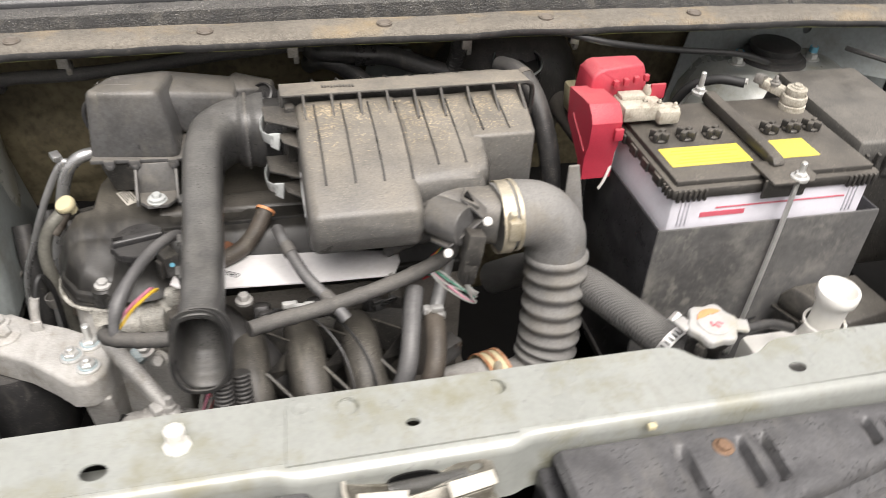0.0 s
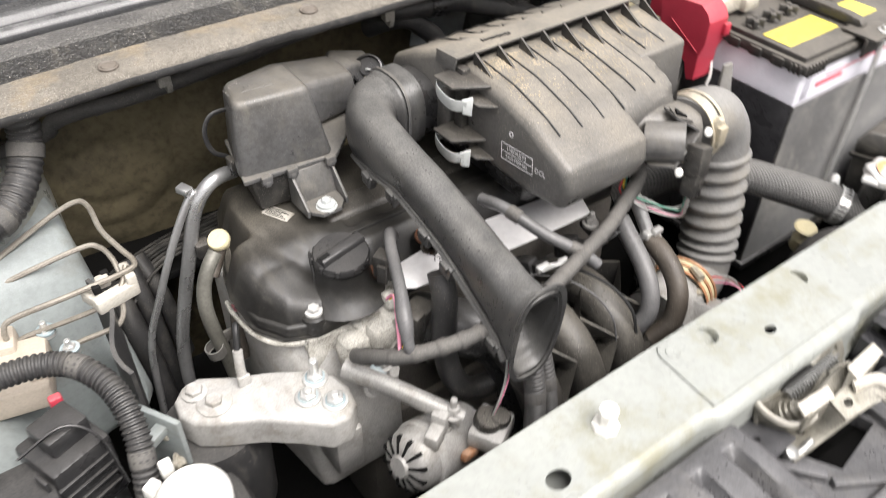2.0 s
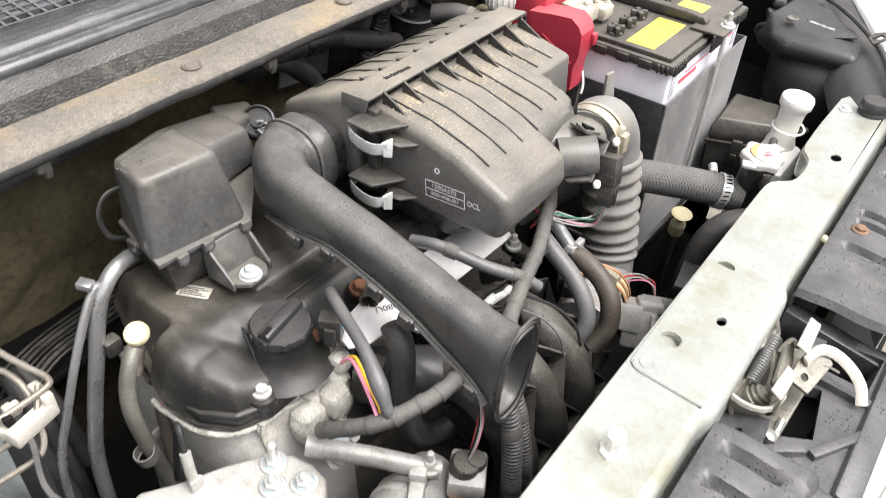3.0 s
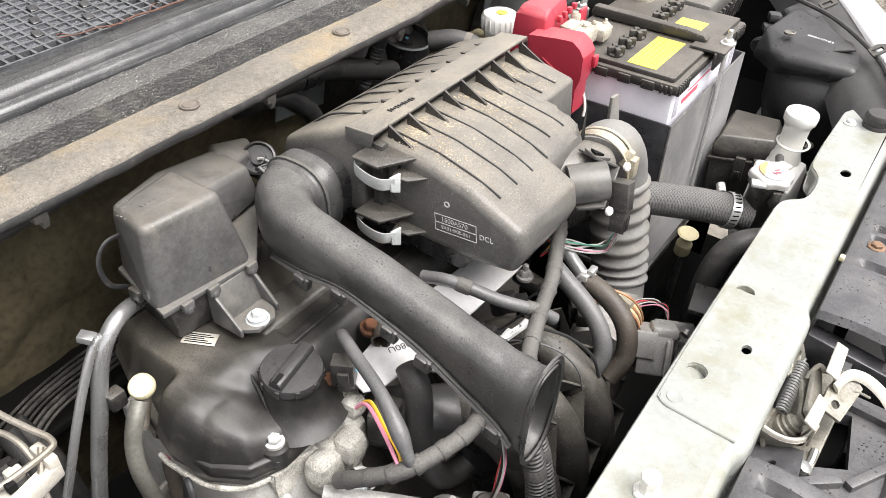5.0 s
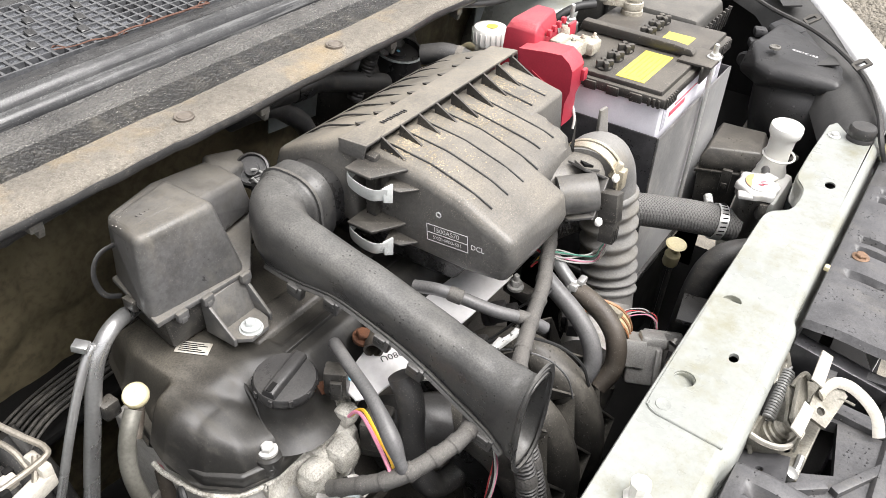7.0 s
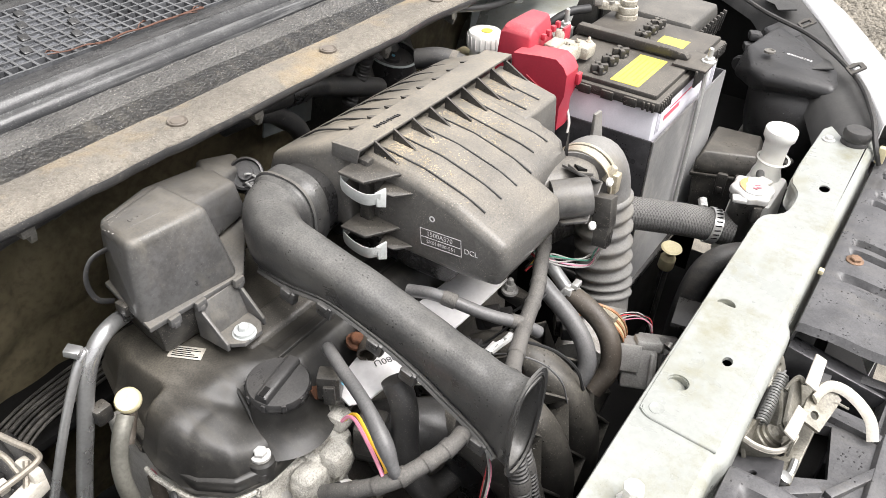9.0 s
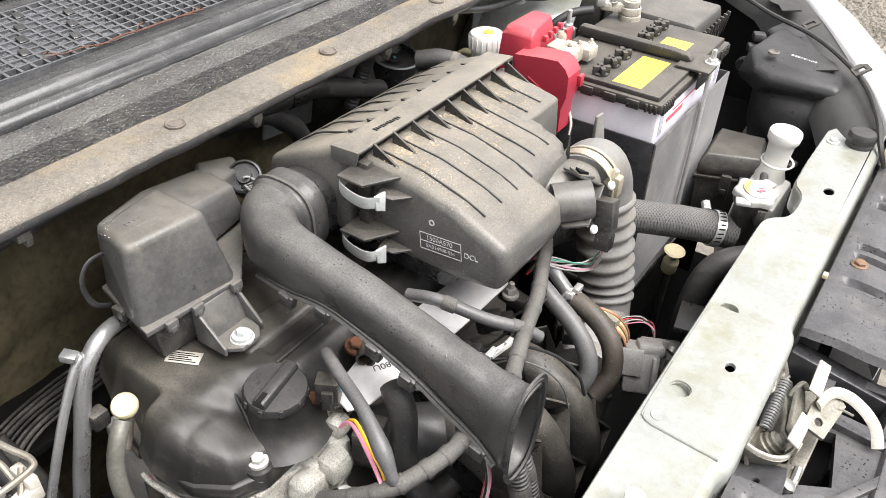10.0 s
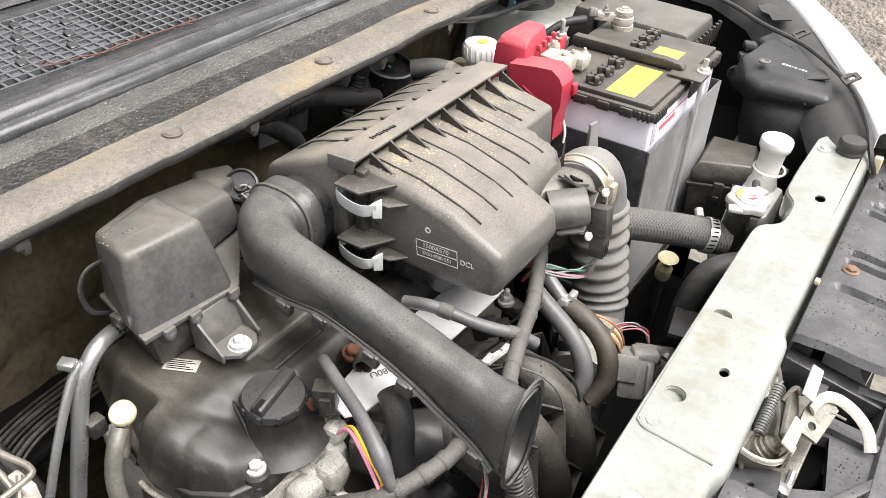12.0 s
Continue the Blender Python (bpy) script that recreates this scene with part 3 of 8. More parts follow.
def ground():
    bm = bmesh.new()
    n = 24
    ring = [bm.verts.new((120 * math.cos(2 * math.pi * i / n), 120 * math.sin(2 * math.pi * i / n), 0)) for i in range(n)]
    bm.faces.new(ring)
    ob = part("ground", bm, GRAVEL)
    tagged(ob, "grey brown gravel yard beside the car", "ground", kind="structure")
    rng = random.Random(4)
    verts, faces = [], []
    for _ in range(26000):
        x, y = 1.25 + abs(rng.gauss(1.75, 0.8)), rng.gauss(0.35, 0.75)
        r = rng.choice((0.004, 0.006, 0.007, 0.009, 0.013)) * rng.uniform(0.7, 1.3)
        k = len(verts)
        turn = rng.uniform(0, 6.28)
        for j in range(6):
            a = turn + j * math.pi / 3
            q = r * rng.uniform(0.75, 1.15)
            verts.append((x + q * math.cos(a), y + q * math.sin(a), r * rng.uniform(0.05, 0.25)))
        for j in range(6):
            a = turn + j * math.pi / 3
            q = r * rng.uniform(0.3, 0.6)
            verts.append((x + q * math.cos(a), y + q * math.sin(a), r * rng.uniform(0.6, 0.9)))
        for j in range(6):
            faces.append((k + j, k + (j + 1) % 6, k + 6 + (j + 1) % 6, k + 6 + j))
        faces.append(tuple(k + 6 + j for j in range(6)))
    me = bpy.data.meshes.new("gravel")
    me.from_pydata(verts, [], faces)
    me.materials.append(STONE)
    tagged(new("gravel", me), "loose grey and brown gravel stones on the yard", "gravel", kind="stuff")


def front_rail():
    """The painted upper radiator support across the bay, with its stops, bolts and stamped pockets."""
    rail = thing("radiator_support", (CX, 0.01, 0.66), "silver green painted steel radiator support, grimy on top", "car body")
    x0, x1, zt = -0.43, 0.515, 0.7150
    back = [(x0, 0.040), (-0.34, 0.042), (-0.1, 0.044), (0.225, 0.044)]
    back += [(0.236, 0.0435), (0.245, 0.041), (0.252, 0.036), (0.258, 0.029), (0.264, 0.024), (0.274, 0.021), (0.290, 0.020), (0.306, 0.0205), (0.318, 0.023), (0.327, 0.028), (0.334, 0.033), (0.345, 0.036), (0.40, 0.0375), (0.495, 0.036), (0.508, 0.030), (x1, 0.018)]
    front = [(x1, -0.018), (0.30, -0.020), (0.12, -0.020), (x0, -0.020)]
    pockets = (-0.048, 0.075)
    holes = [circle(0.0, 0.0, 0.0042, 24, 0.0060), circle(0.343, 0.0, 0.0058, 24, 0.0082), circle(-0.236, -0.002, 0.0078, 28, 0.0098)]
    half = [circle(px, 0.0255, 0.0085, 24) for px in pockets]
    top = plate(back[::-1] + front[::-1], 0.0018, holes + half, pose(0, 0, zt))
    part("top_sheet", top, PAINT, rail, "grimy silver green top face with punched holes", angle=30)
    # rolled front edge and face
    rows = []
    for i in range(140):
        x = x0 + (x1 - x0) * i / 139
        k = (1 / (1 + math.exp((x - 0.083) * 300))) * (1 / (1 + math.exp(-(x + 0.103) * 300)))
        o = -0.0065 * k
        rows.append([(x, -0.0200, zt + 0.0014), (x, -0.0235 + o * 0.4, zt + 0.0008), (x, -0.0265 + o * 0.8, zt - 0.0012), (x, -0.0285 + o, zt - 0.0045), (x, -0.0290 + o, zt - 0.010), (x, -0.0295 + o, zt - 0.045), (x, -0.034 + o, zt - 0.056)])
    part("front_face", solid(rows, 0.0016), PAINT, rail, "rolled front edge", angle=70)
    # turned-down rear edge, following the outline
    rows = [[(x, y - 0.0025, zt + 0.0012), (x, y + 0.0006, zt + 0.0002), (x, y + 0.0018, zt - 0.003), (x, y + 0.0018, zt - 0.03)] for x, y in back]
    part("rear_flange", solid(rows, 0.0014), PAINT, rail, angle=70)
    bm = lathe([(0.021, 0), (0.021, 0.0012), (0.0175, 0.0012), (0.017, -0.004), (0, -0.004)], (0, 0, 0), (0, 0, 1), 28)
    bmesh.ops.scale(bm, vec=(1, 0.42, 1), verts=bm.verts)
    part("front_opening", moved(bm, pose(-0.006, -0.0365, 0.697, 90, 0, 0)), DARK, rail, "dark oval opening in the front face")
    # stamped pockets: a round floor that dips towards the far side
    for px in pockets:
        part("pocket_floor", lathe([(0.0092, -0.0012), (0.0092, 0.0), (0, 0.0)], (px, 0.0255, zt - (0.0030 if px > 0 else 0.0018)), (0.22, -0.30, 1), 28), PAINT, rail, "dished pocket floor")
        part("pocket_wall", lathe([(0.0088, -0.010), (0.0088, 0.0004)], (px, 0.0255, zt), n=28, closed=False), PAINT, rail)
        lip = tube([(px + 0.0089 * math.cos(a), 0.0255 + 0.0089 * math.sin(a), zt + 0.0010) for a in [radians(-75 + 15 * i) for i in range(11)]], 0.0006, 6, 3)
        part("pocket_lip", lip, PAINT, rail)
    # overlapping middle plate with a rounded end
    outline = [(-0.099, -0.024), (-0.0985, -0.010), (-0.0965, 0.020), (-0.0955, 0.032), (-0.0915, 0.0385), (-0.083, 0.0405), (-0.02, 0.0415), (0.05, 0.042), (0.068, 0.0405), (0.072, 0.034), (0.073, 0.0), (0.080, -0.024)]
    cut = [circle(0.0, 0.0, 0.0042, 24, 0.0060)]
    inner = [(x, y) for x, y in outline]
    notch = circle(-0.048, 0.0255, 0.0092, 24)
    part("middle_plate", plate(inner[::-1], 0.0016, cut + [notch], pose(0, 0, zt + 0.0019)), PAINT, rail, "overlapping middle plate, stained", angle=30)
    part("plate_edge", tube([(x, y, zt + 0.0024) for x, y in outline[:7]], 0.0011, 6, 4), PAINT, rail)
    part("weld_mark", lathe([(0.0065, 0), (0.006, 0.0007), (0.0045, 0.0003), (0, 0.0003)], (-0.085, 0.029, zt + 0.0034), n=20), PAINT, rail)
    for bx, by in ((0.468, 0.024), (-0.367, 0.028)):
        part("bolt", bolt((bx, by, zt + 0.002), 0.0055), ZINC, rail, "zinc plated bolt")
    for kx, ky in ((0.480, -0.004), (-0.338, 0.008)):
        prof = [(0.0165, 0), (0.0165, 0.004), (0.0155, 0.0055), (0.0165, 0.007), (0.0165, 0.015), (0.0145, 0.0185), (0.010, 0.0195), (0, 0.0195)]
        part("rubber_stop", lathe(prof, (kx, ky, zt + 0.0015), n=32), RUBBER, rail, "round black rubber bonnet stop")
    part("retainer", lathe([(0.0105, 0), (0.0105, 0.002), (0.009, 0.0035), (0.0068, 0.004), (0.0062, 0.012), (0.0075, 0.013), (0.0075, 0.019), (0.005, 0.0205), (0, 0.0205)], (-0.178, 0.011, zt + 0.0015), n=8), WHITE, rail, "white plastic retainer for the bonnet stay", angle=25)
    for i, (sx, sy) in enumerate(((0.19, -0.034),)):
        part("edge_clip", box((sx, sy, zt - 0.004), (0.007, 0.005, 0.005), 0.001), CREAM, rail, "small cream clip on the front edge")
    part("under_sheet", box((-0.236, 0.0, zt - 0.022), (0.08, 0.036, 0.002), 0), PAINT, rail)
    for s in (-1, 1):
        bx = CX + s * 0.60
        part("side_rail", box((bx, 0.32, 0.46), (0.05, 0.70, 0.10), 0.01), PAINT_DIM, rail)


def firewall():
    wall = thing("firewall", (CX, 0.66, 0.3), "stained olive brown insulated firewall behind the engine", "car body")
    rows = []
    for i in range(220):
        x = -0.62 + 1.42 * i / 219
        row = []
        for j in range(84):
            z = 0.28 + 0.56 * j / 83
            y = 0.665 - 0.05 * ((z - 0.28) / 0.56) + 0.012 * noise.noise((x * 7, z * 7, 3.1)) + 0.006 * noise.noise((x * 22, z * 22, 1.7)) + 0.002 * noise.noise((x * 60, z * 60, 0.7))
            for bx, bz, r in ((-0.342, 0.652, 0.066), (-0.352, 0.655, 0.031), (-0.215, 0.66, 0.05)):
                dd = math.hypot(x - bx, z - bz)
                y -= 0.006 / (1 + math.exp((dd - r) * 400))
            row.append((x, y, z))
        rows.append(row)
    part("insulation", solid(rows, 0.008), INSULATION, wall, "quilted heat insulation with mould stains", angle=80)
    part("ledge", box((CX, 0.60, 0.535), (1.40, 0.10, 0.012), 0.004), DARK, wall)
    part("pressed_panel", plate([(0.045, 0.715), (0.128, 0.705), (0.136, 0.742), (0.110, 0.772), (0.055, 0.775)], 0.002, m=Matrix.Translation((0, 0.585, 0)) @ Matrix(((1, 0, 0, 0), (0, 0, 1, 0), (0, 1, 0, 0), (0, 0, 0, 1)))), PAINT_DIM, wall, "pale blue-grey panel between the hoses")
    # pale body panel with openings seen through the gap behind the filter
    part("bulkhead_panel", plate([(0.50, 0.62), (0.90, 0.62), (0.90, 0.815), (0.53, 0.815)], 0.002, [circle(0.72, 0.775, 0.010, 20, 0.008)], Matrix.Translation((0, 0.590, 0)) @ Matrix(((1, 0, 0, 0), (0, 0, 1, 0), (0, 1, 0, 0), (0, 0, 0, 1)))), PAINT_DIM, wall, "grey-green painted panel")


def cowl():
    top = thing("cowl_panel", (CX, 0.56, 0.82), "black weathered plastic cowl with rubber seals and an air grille", "cowl panel")
    xs = [-0.80 + 1.72 * i / 160 for i in range(161)]

    def sweep(profile, thick, wave=0.0, rough=0.0):
        rows = []
        for x in xs:
            u = (x - CX) / 0.8
            w = wave * noise.noise((x * 9, 0.3, 0.7))
            rows.append([(x, y + w + rough * noise.noise((x * 40, y * 90, 2.0)), z - 0.012 * u * u + w * 0.4 + rough * noise.noise((x * 55, y * 120, 5.0))) for y, z in profile])
        return solid(rows, thick)

    part("seal_strip", sweep([(0.463, 0.8405), (0.4642, 0.8445), (0.468, 0.8475), (0.476, 0.8488), (0.486, 0.849), (0.498, 0.8483), (0.508, 0.847), (0.514, 0.8465)], 0.003, 0.003, 0.0006), FELT, top, "sun-bleached tan front seal strip", angle=60)
    part("strip_edge", sweep([(0.462, 0.8435), (0.4605, 0.840), (0.462, 0.8365), (0.470, 0.8345)], 0.0015, 0.003, 0.0010), RUBBER, top, "black folded lower edge", angle=60)
    part("body_lip", sweep([(0.4765, 0.8315), (0.476, 0.830), (0.478, 0.829)], 0.0012, 0.003), OLIVE, top, "thin yellow-green painted lip")
    part("riser", sweep([(0.510, 0.845), (0.514, 0.8462), (0.519, 0.8458), (0.527, 0.8485), (0.535, 0.8518), (0.540, 0.8535)], 0.003, 0, 0.0010), WET_COWL, top, "damp black sloping face", angle=50)
    part("trough", sweep([(0.5405, 0.8532), (0.546, 0.8545), (0.560, 0.8538), (0.575, 0.8520), (0.580, 0.8495), (0.583, 0.8430), (0.588, 0.8425), (0.592, 0.8455)], 0.003, 0, 0.0009), COWL, top, "rough black pebbled ledge", angle=50)
    part("hood_seal", sweep([(0.592, 0.843), (0.5925, 0.8490), (0.596, 0.8545), (0.602, 0.8570), (0.608, 0.8545), (0.6125, 0.8480), (0.615, 0.8400), (0.618, 0.8395), (0.6205, 0.8480), (0.625, 0.8555), (0.631, 0.8585), (0.637, 0.8565), (0.641, 0.8500), (0.644, 0.8440), (0.6465, 0.8490), (0.649, 0.8470)], 0.003, 0, 0.0003), SEAL_RUBBER, top, "ribbed black rubber bonnet seal", angle=70)
    part("apron", sweep([(0.648, 0.846), (0.652, 0.8475), (0.658, 0.8495), (0.664, 0.849), (0.670, 0.8505), (0.672, 0.846)], 0.003), GLOSS_BLACK, top, angle=50)
    rng = random.Random(33)
    spots = []
    for _ in range(9000):
        x, y = rng.uniform(-0.50, 0.80), rng.uniform(0.513, 0.576)
        if noise.noise((x * 14, y * 40, 7.0)) + (0.25 if y > 0.540 else 0.0) > rng.uniform(-0.3, 0.6):
            z = float(np.interp(y, (0.510, 0.519, 0.527, 0.540, 0.546, 0.560, 0.575), (0.8450, 0.8458, 0.8485, 0.8535, 0.8545, 0.8538, 0.8520)))
            spots.append((x, y, z - 0.012 * ((x - CX) / 0.8) ** 2 + 0.0002))
    scatter("grit", spots, (0.0003, 0.0009), GRIT, top, rng)
    # air grille: a square lattice over a deep well
    gy0, gy1, gz0, gz1 = 0.672, 0.80, 0.850, 0.862
    slope = math.degrees(math.atan2(gz1 - gz0, gy1 - gy0))
    bars = bmesh.new()
    for i in range(68):
        add(bars, box((-0.40 + i * 0.0145, (gy0 + gy1) / 2, (gz0 + gz1) / 2), (0.0030, gy1 - gy0, 0.007), 0, (slope, 0, 0)))
    for j in range(11):
        k = j / 10
        add(bars, box((0.085, gy0 + (gy1 - gy0) * k, gz0 + (gz1 - gz0) * k), (0.975, 0.0028, 0.0072), 0))
    part("grille", bars, GRILLE_GREY, top, "square-meshed black air grille", smooth=False)
    # well coloured near-black to give the shade behind the lattice
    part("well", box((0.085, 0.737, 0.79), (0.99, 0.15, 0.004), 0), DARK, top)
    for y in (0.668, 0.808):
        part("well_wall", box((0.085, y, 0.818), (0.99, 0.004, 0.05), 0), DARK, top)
    # closed cells on the left stretch of the lattice
    part("blanking_plate", box((-0.165, 0.742, 0.8563), (0.25, 0.104, 0.003), 0, (slope, 0, 0)), WET_GREY, top, "wet blanked-off stretch of the grille")
    for i in range(16):
        for j in range(4):
            if (i * 5 + j * 3) % 4 == 1:
                part("louvre", box((-0.2765 + i * 0.0145, 0.7035 + j * 0.0256, 0.8578 + j * 0.0024), (0.0105, 0.010, 0.003), 0.0012, (24, 0, 0)), GLOSS_BLACK, top)
    part("grille_frame", sweep([(0.800, 0.862), (0.806, 0.866), (0.814, 0.868), (0.822, 0.866)], 0.003), GLOSS_BLACK, top)
    part("rear_trim", sweep([(0.822, 0.866), (0.85, 0.872), (0.92, 0.895), (1.02, 0.94)], 0.003), GLOSS_BLACK, top)
    part("trim_bead", sweep([(0.826, 0.870), (0.829, 0.8745), (0.834, 0.876), (0.839, 0.8745)], 0.003), GLOSS_BLACK, top, "glossy bead along the windscreen trim")
    for rx in (-0.345, -0.145, 0.058, 0.258, 0.458):
        clip = thing("trim_clip", (rx, 0.484, 0.8485), "round brown-grey push-in trim clip in the seal strip", "trim clip", "cowl trim clips")
        at = (rx, 0.484, 0.8500 - 0.012 * ((rx - CX) / 0.8) ** 2)
        part("head", lathe([(0.0090, -0.002), (0.0092, 0.0010), (0.0085, 0.0017), (0.0074, 0.0006), (0.0066, 0.0004), (0.0060, 0.0014), (0.003, 0.0020), (0, 0.0020)], at, (0, -0.02, 1), 28), CLIP_BROWN, clip)


def fender():
    """The outer wing and inner apron at each side of the bay."""
    wing = thing("wing", (0.85, 0.4, 0.3), "white painted front wing with its inner edge and black seal", "car body")
    path = [(1.0, 1.0), (1.0, 0.7), (0.995, 0.45), (0.965, 0.265), (0.894, 0.187), (0.762, 0.106), (0.616, 0.025), (0.50, -0.03)]
    sm = smooth_path([(x, y, 0) for x, y in path], 6)
    rows = []
    for i, p in enumerate(sm):
        d = (sm[min(i + 1, len(sm) - 1)] - sm[max(i - 1, 0)]).normalized()
        out = Vector((-d.y, d.x, 0))
        z = 0.775 - 0.03 * (i / (len(sm) - 1)) ** 2
        rows.append([p + out * o + Vector((0, 0, z + dz)) for o, dz in ((-0.004, -0.035), (-0.003, -0.004), (0.002, 0.0), (0.02, 0.001), (0.045, -0.006), (0.08, -0.03), (0.115, -0.08), (0.125, -0.20), (0.12, -0.42))])
    part("outer_panel", solid(rows, 0.0012), WHITE_PAINT, wing, "glossy white outer panel", angle=60)
    twin = thing("wing", (2 * CX - 0.85, 0.4, 0.3), "white painted front wing on the far side of the bay", "car body")
    part("outer_panel", solid([[Vector((2 * CX - p.x, p.y, p.z)) for p in row] for row in rows], 0.0012), WHITE_PAINT, twin, "glossy white outer panel", angle=60)
    inner = solid([[(0.70 + 0.03 * k, y, z) for k, z in ((0, 0.28), (0.4, 0.42), (1.0, 0.50), (7.0, 0.54), (8.2, 0.735))] for y in (0.20, 0.3, 0.5, 0.75, 1.0)], 0.002)
    # shade beneath the wing put into the apron's colour
    part("inner_apron", inner, DARK, wing, "inner apron coloured near-black for the shade there", angle=60)
    left = thing("inner_wing", (-0.5, 0.4, 0.3), "pale grey-green inner wing and strut tower with wire brackets", "car body")
    wall = solid([[(-0.50 - 0.03 * k, y, z) for k, z in ((-1.2, 0.28), (-0.5, 0.5), (0.2, 0.60), (1.2, 0.64), (4, 0.70))] for y in (0.05, 0.2, 0.35, 0.5, 0.7, 1.0)], 0.002)
    part("apron", wall, PAINT_DIM, left, angle=60)
    # sloping side of the left tower
    part("tower_side", hull([(-0.425, 0.50, 0.725), (-0.435, 0.60, 0.725), (-0.60, 0.42, 0.725), (-0.60, 0.66, 0.725), (-0.405, 0.39, 0.52), (-0.41, 0.64, 0.50), (-0.60, 0.34, 0.52), (-0.60, 0.68, 0.5), (-0.425, 0.44, 0.69)], 0.012, 3), PAINT_DIM, left, "pale strut tower side")
    for s, owner, cx in ((1, wing, 0.650), (-1, left, -0.525)):
        cy = 0.56
        w = 1.0 if s > 0 else 0.92
        prof = [(0.165 if s > 0 else 0.11, 0.50 - 0.75), (0.15 if s > 0 else 0.11, 0.62 - 0.75), (0.13 if s > 0 else 0.108, 0.70 - 0.75), (0.105, 0.735 - 0.75), (0.085, 0.742 - 0.75), (0, 0.742 - 0.75)]
        part("strut_tower", lathe(prof, (cx, cy, 0.75), n=40), PAINT, owner, "domed strut tower")
        prof = [(0.050, 0), (0.049, 0.004), (0.042, 0.006), (0.042, 0.010), (0.033, 0.012), (0.033, 0.016), (0.036, 0.017), (0.036, 0.022), (0.030, 0.025), (0, 0.025)]
        part("strut_mount", lathe(prof, (cx, cy, 0.742), n=36), RUBBER, owner, "stacked black rubber strut mount")
        for a in ((-8, 112, 188) if s > 0 else (-8, 100, 190)):
            bx, by = cx + 0.062 * math.cos(radians(a)), cy + 0.062 * math.sin(radians(a))
            b = part("tower_nut", bolt((bx, by, 0.742), 0.0085, head=0.009, stud=0.010), ZINC, owner, "zinc nut")
            part("paint_mark", lathe([(0.0062, 0), (0.0062, 0.008), (0, 0.008)], (bx, by, 0.753), n=10), BLUE, b, "pale blue paint mark")
    part("tower_panel", plate([(0.0, 0.0), (0.20, 0.0), (0.24, 0.12), (0.16, 0.20), (0.02, 0.16)], 0.002, [circle(0.17, 0.12, 0.006, 16, 0.004)], pose(0.70, 0.60, 0.72, 70, 0, -35)), PAINT_DIM, wing, "grey-green upper apron panel with a hole")


def bonnet():
    """The open bonnet, hinged behind the cowl and standing nearly upright over the bay."""
    lid = thing("bonnet", (CX, 0.99, 0.94), "open white bonnet raised on its rear hinges", "bonnet")
    lean, long = radians(72), 0.98

    def at(x, k, lift=0.0):
        u = (x - CX) / 0.70
        s = k * long
        bow = lift + 0.030 * (1 - u * u) + 0.03 * k * (1 - k)
        return (x * (1 - 0.10 * k * k) + CX * 0.10 * k * k, 0.99 - s * math.cos(lean) + bow * math.sin(lean), 0.955 + s * math.sin(lean) + bow * math.cos(lean))

    xs = [CX - 0.66 + 1.32 * i / 24 for i in range(25)]
    part("outer_skin", solid([[at(x, j / 20) for j in range(21)] for x in xs], 0.0012), WHITE_PAINT, lid, "glossy white outer skin", angle=60)
    part("inner_skin", solid([[at(x, 0.02 + 0.96 * j / 20, -0.018) for j in range(21)] for x in xs[1:-1]], 0.0012), BONNET_INNER, lid, "thinly painted white inner skin", angle=60)
    for x in (CX - 0.58, CX + 0.58):
        part("hinge_arm", hull([(x + e, y, z) for e in (-0.008, 0.008) for y, z in ((1.000, 0.96), (0.965, 0.96), (1.000, 0.90), (0.960, 0.90))], 0.002), PAINT_DIM, lid, "steel hinge arm")


def bay_floor():
    low = thing("under_tray", (CX, 0.3, 0.26), "dirty floor and walls low in the engine bay, near-black in place of shade", "car body")
    # sheets coloured near-black in place of the shade down here
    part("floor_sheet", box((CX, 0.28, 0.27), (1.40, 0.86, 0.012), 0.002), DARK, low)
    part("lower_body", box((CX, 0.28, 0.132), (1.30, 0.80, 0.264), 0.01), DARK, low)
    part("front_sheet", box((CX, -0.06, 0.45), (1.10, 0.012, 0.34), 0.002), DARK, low)


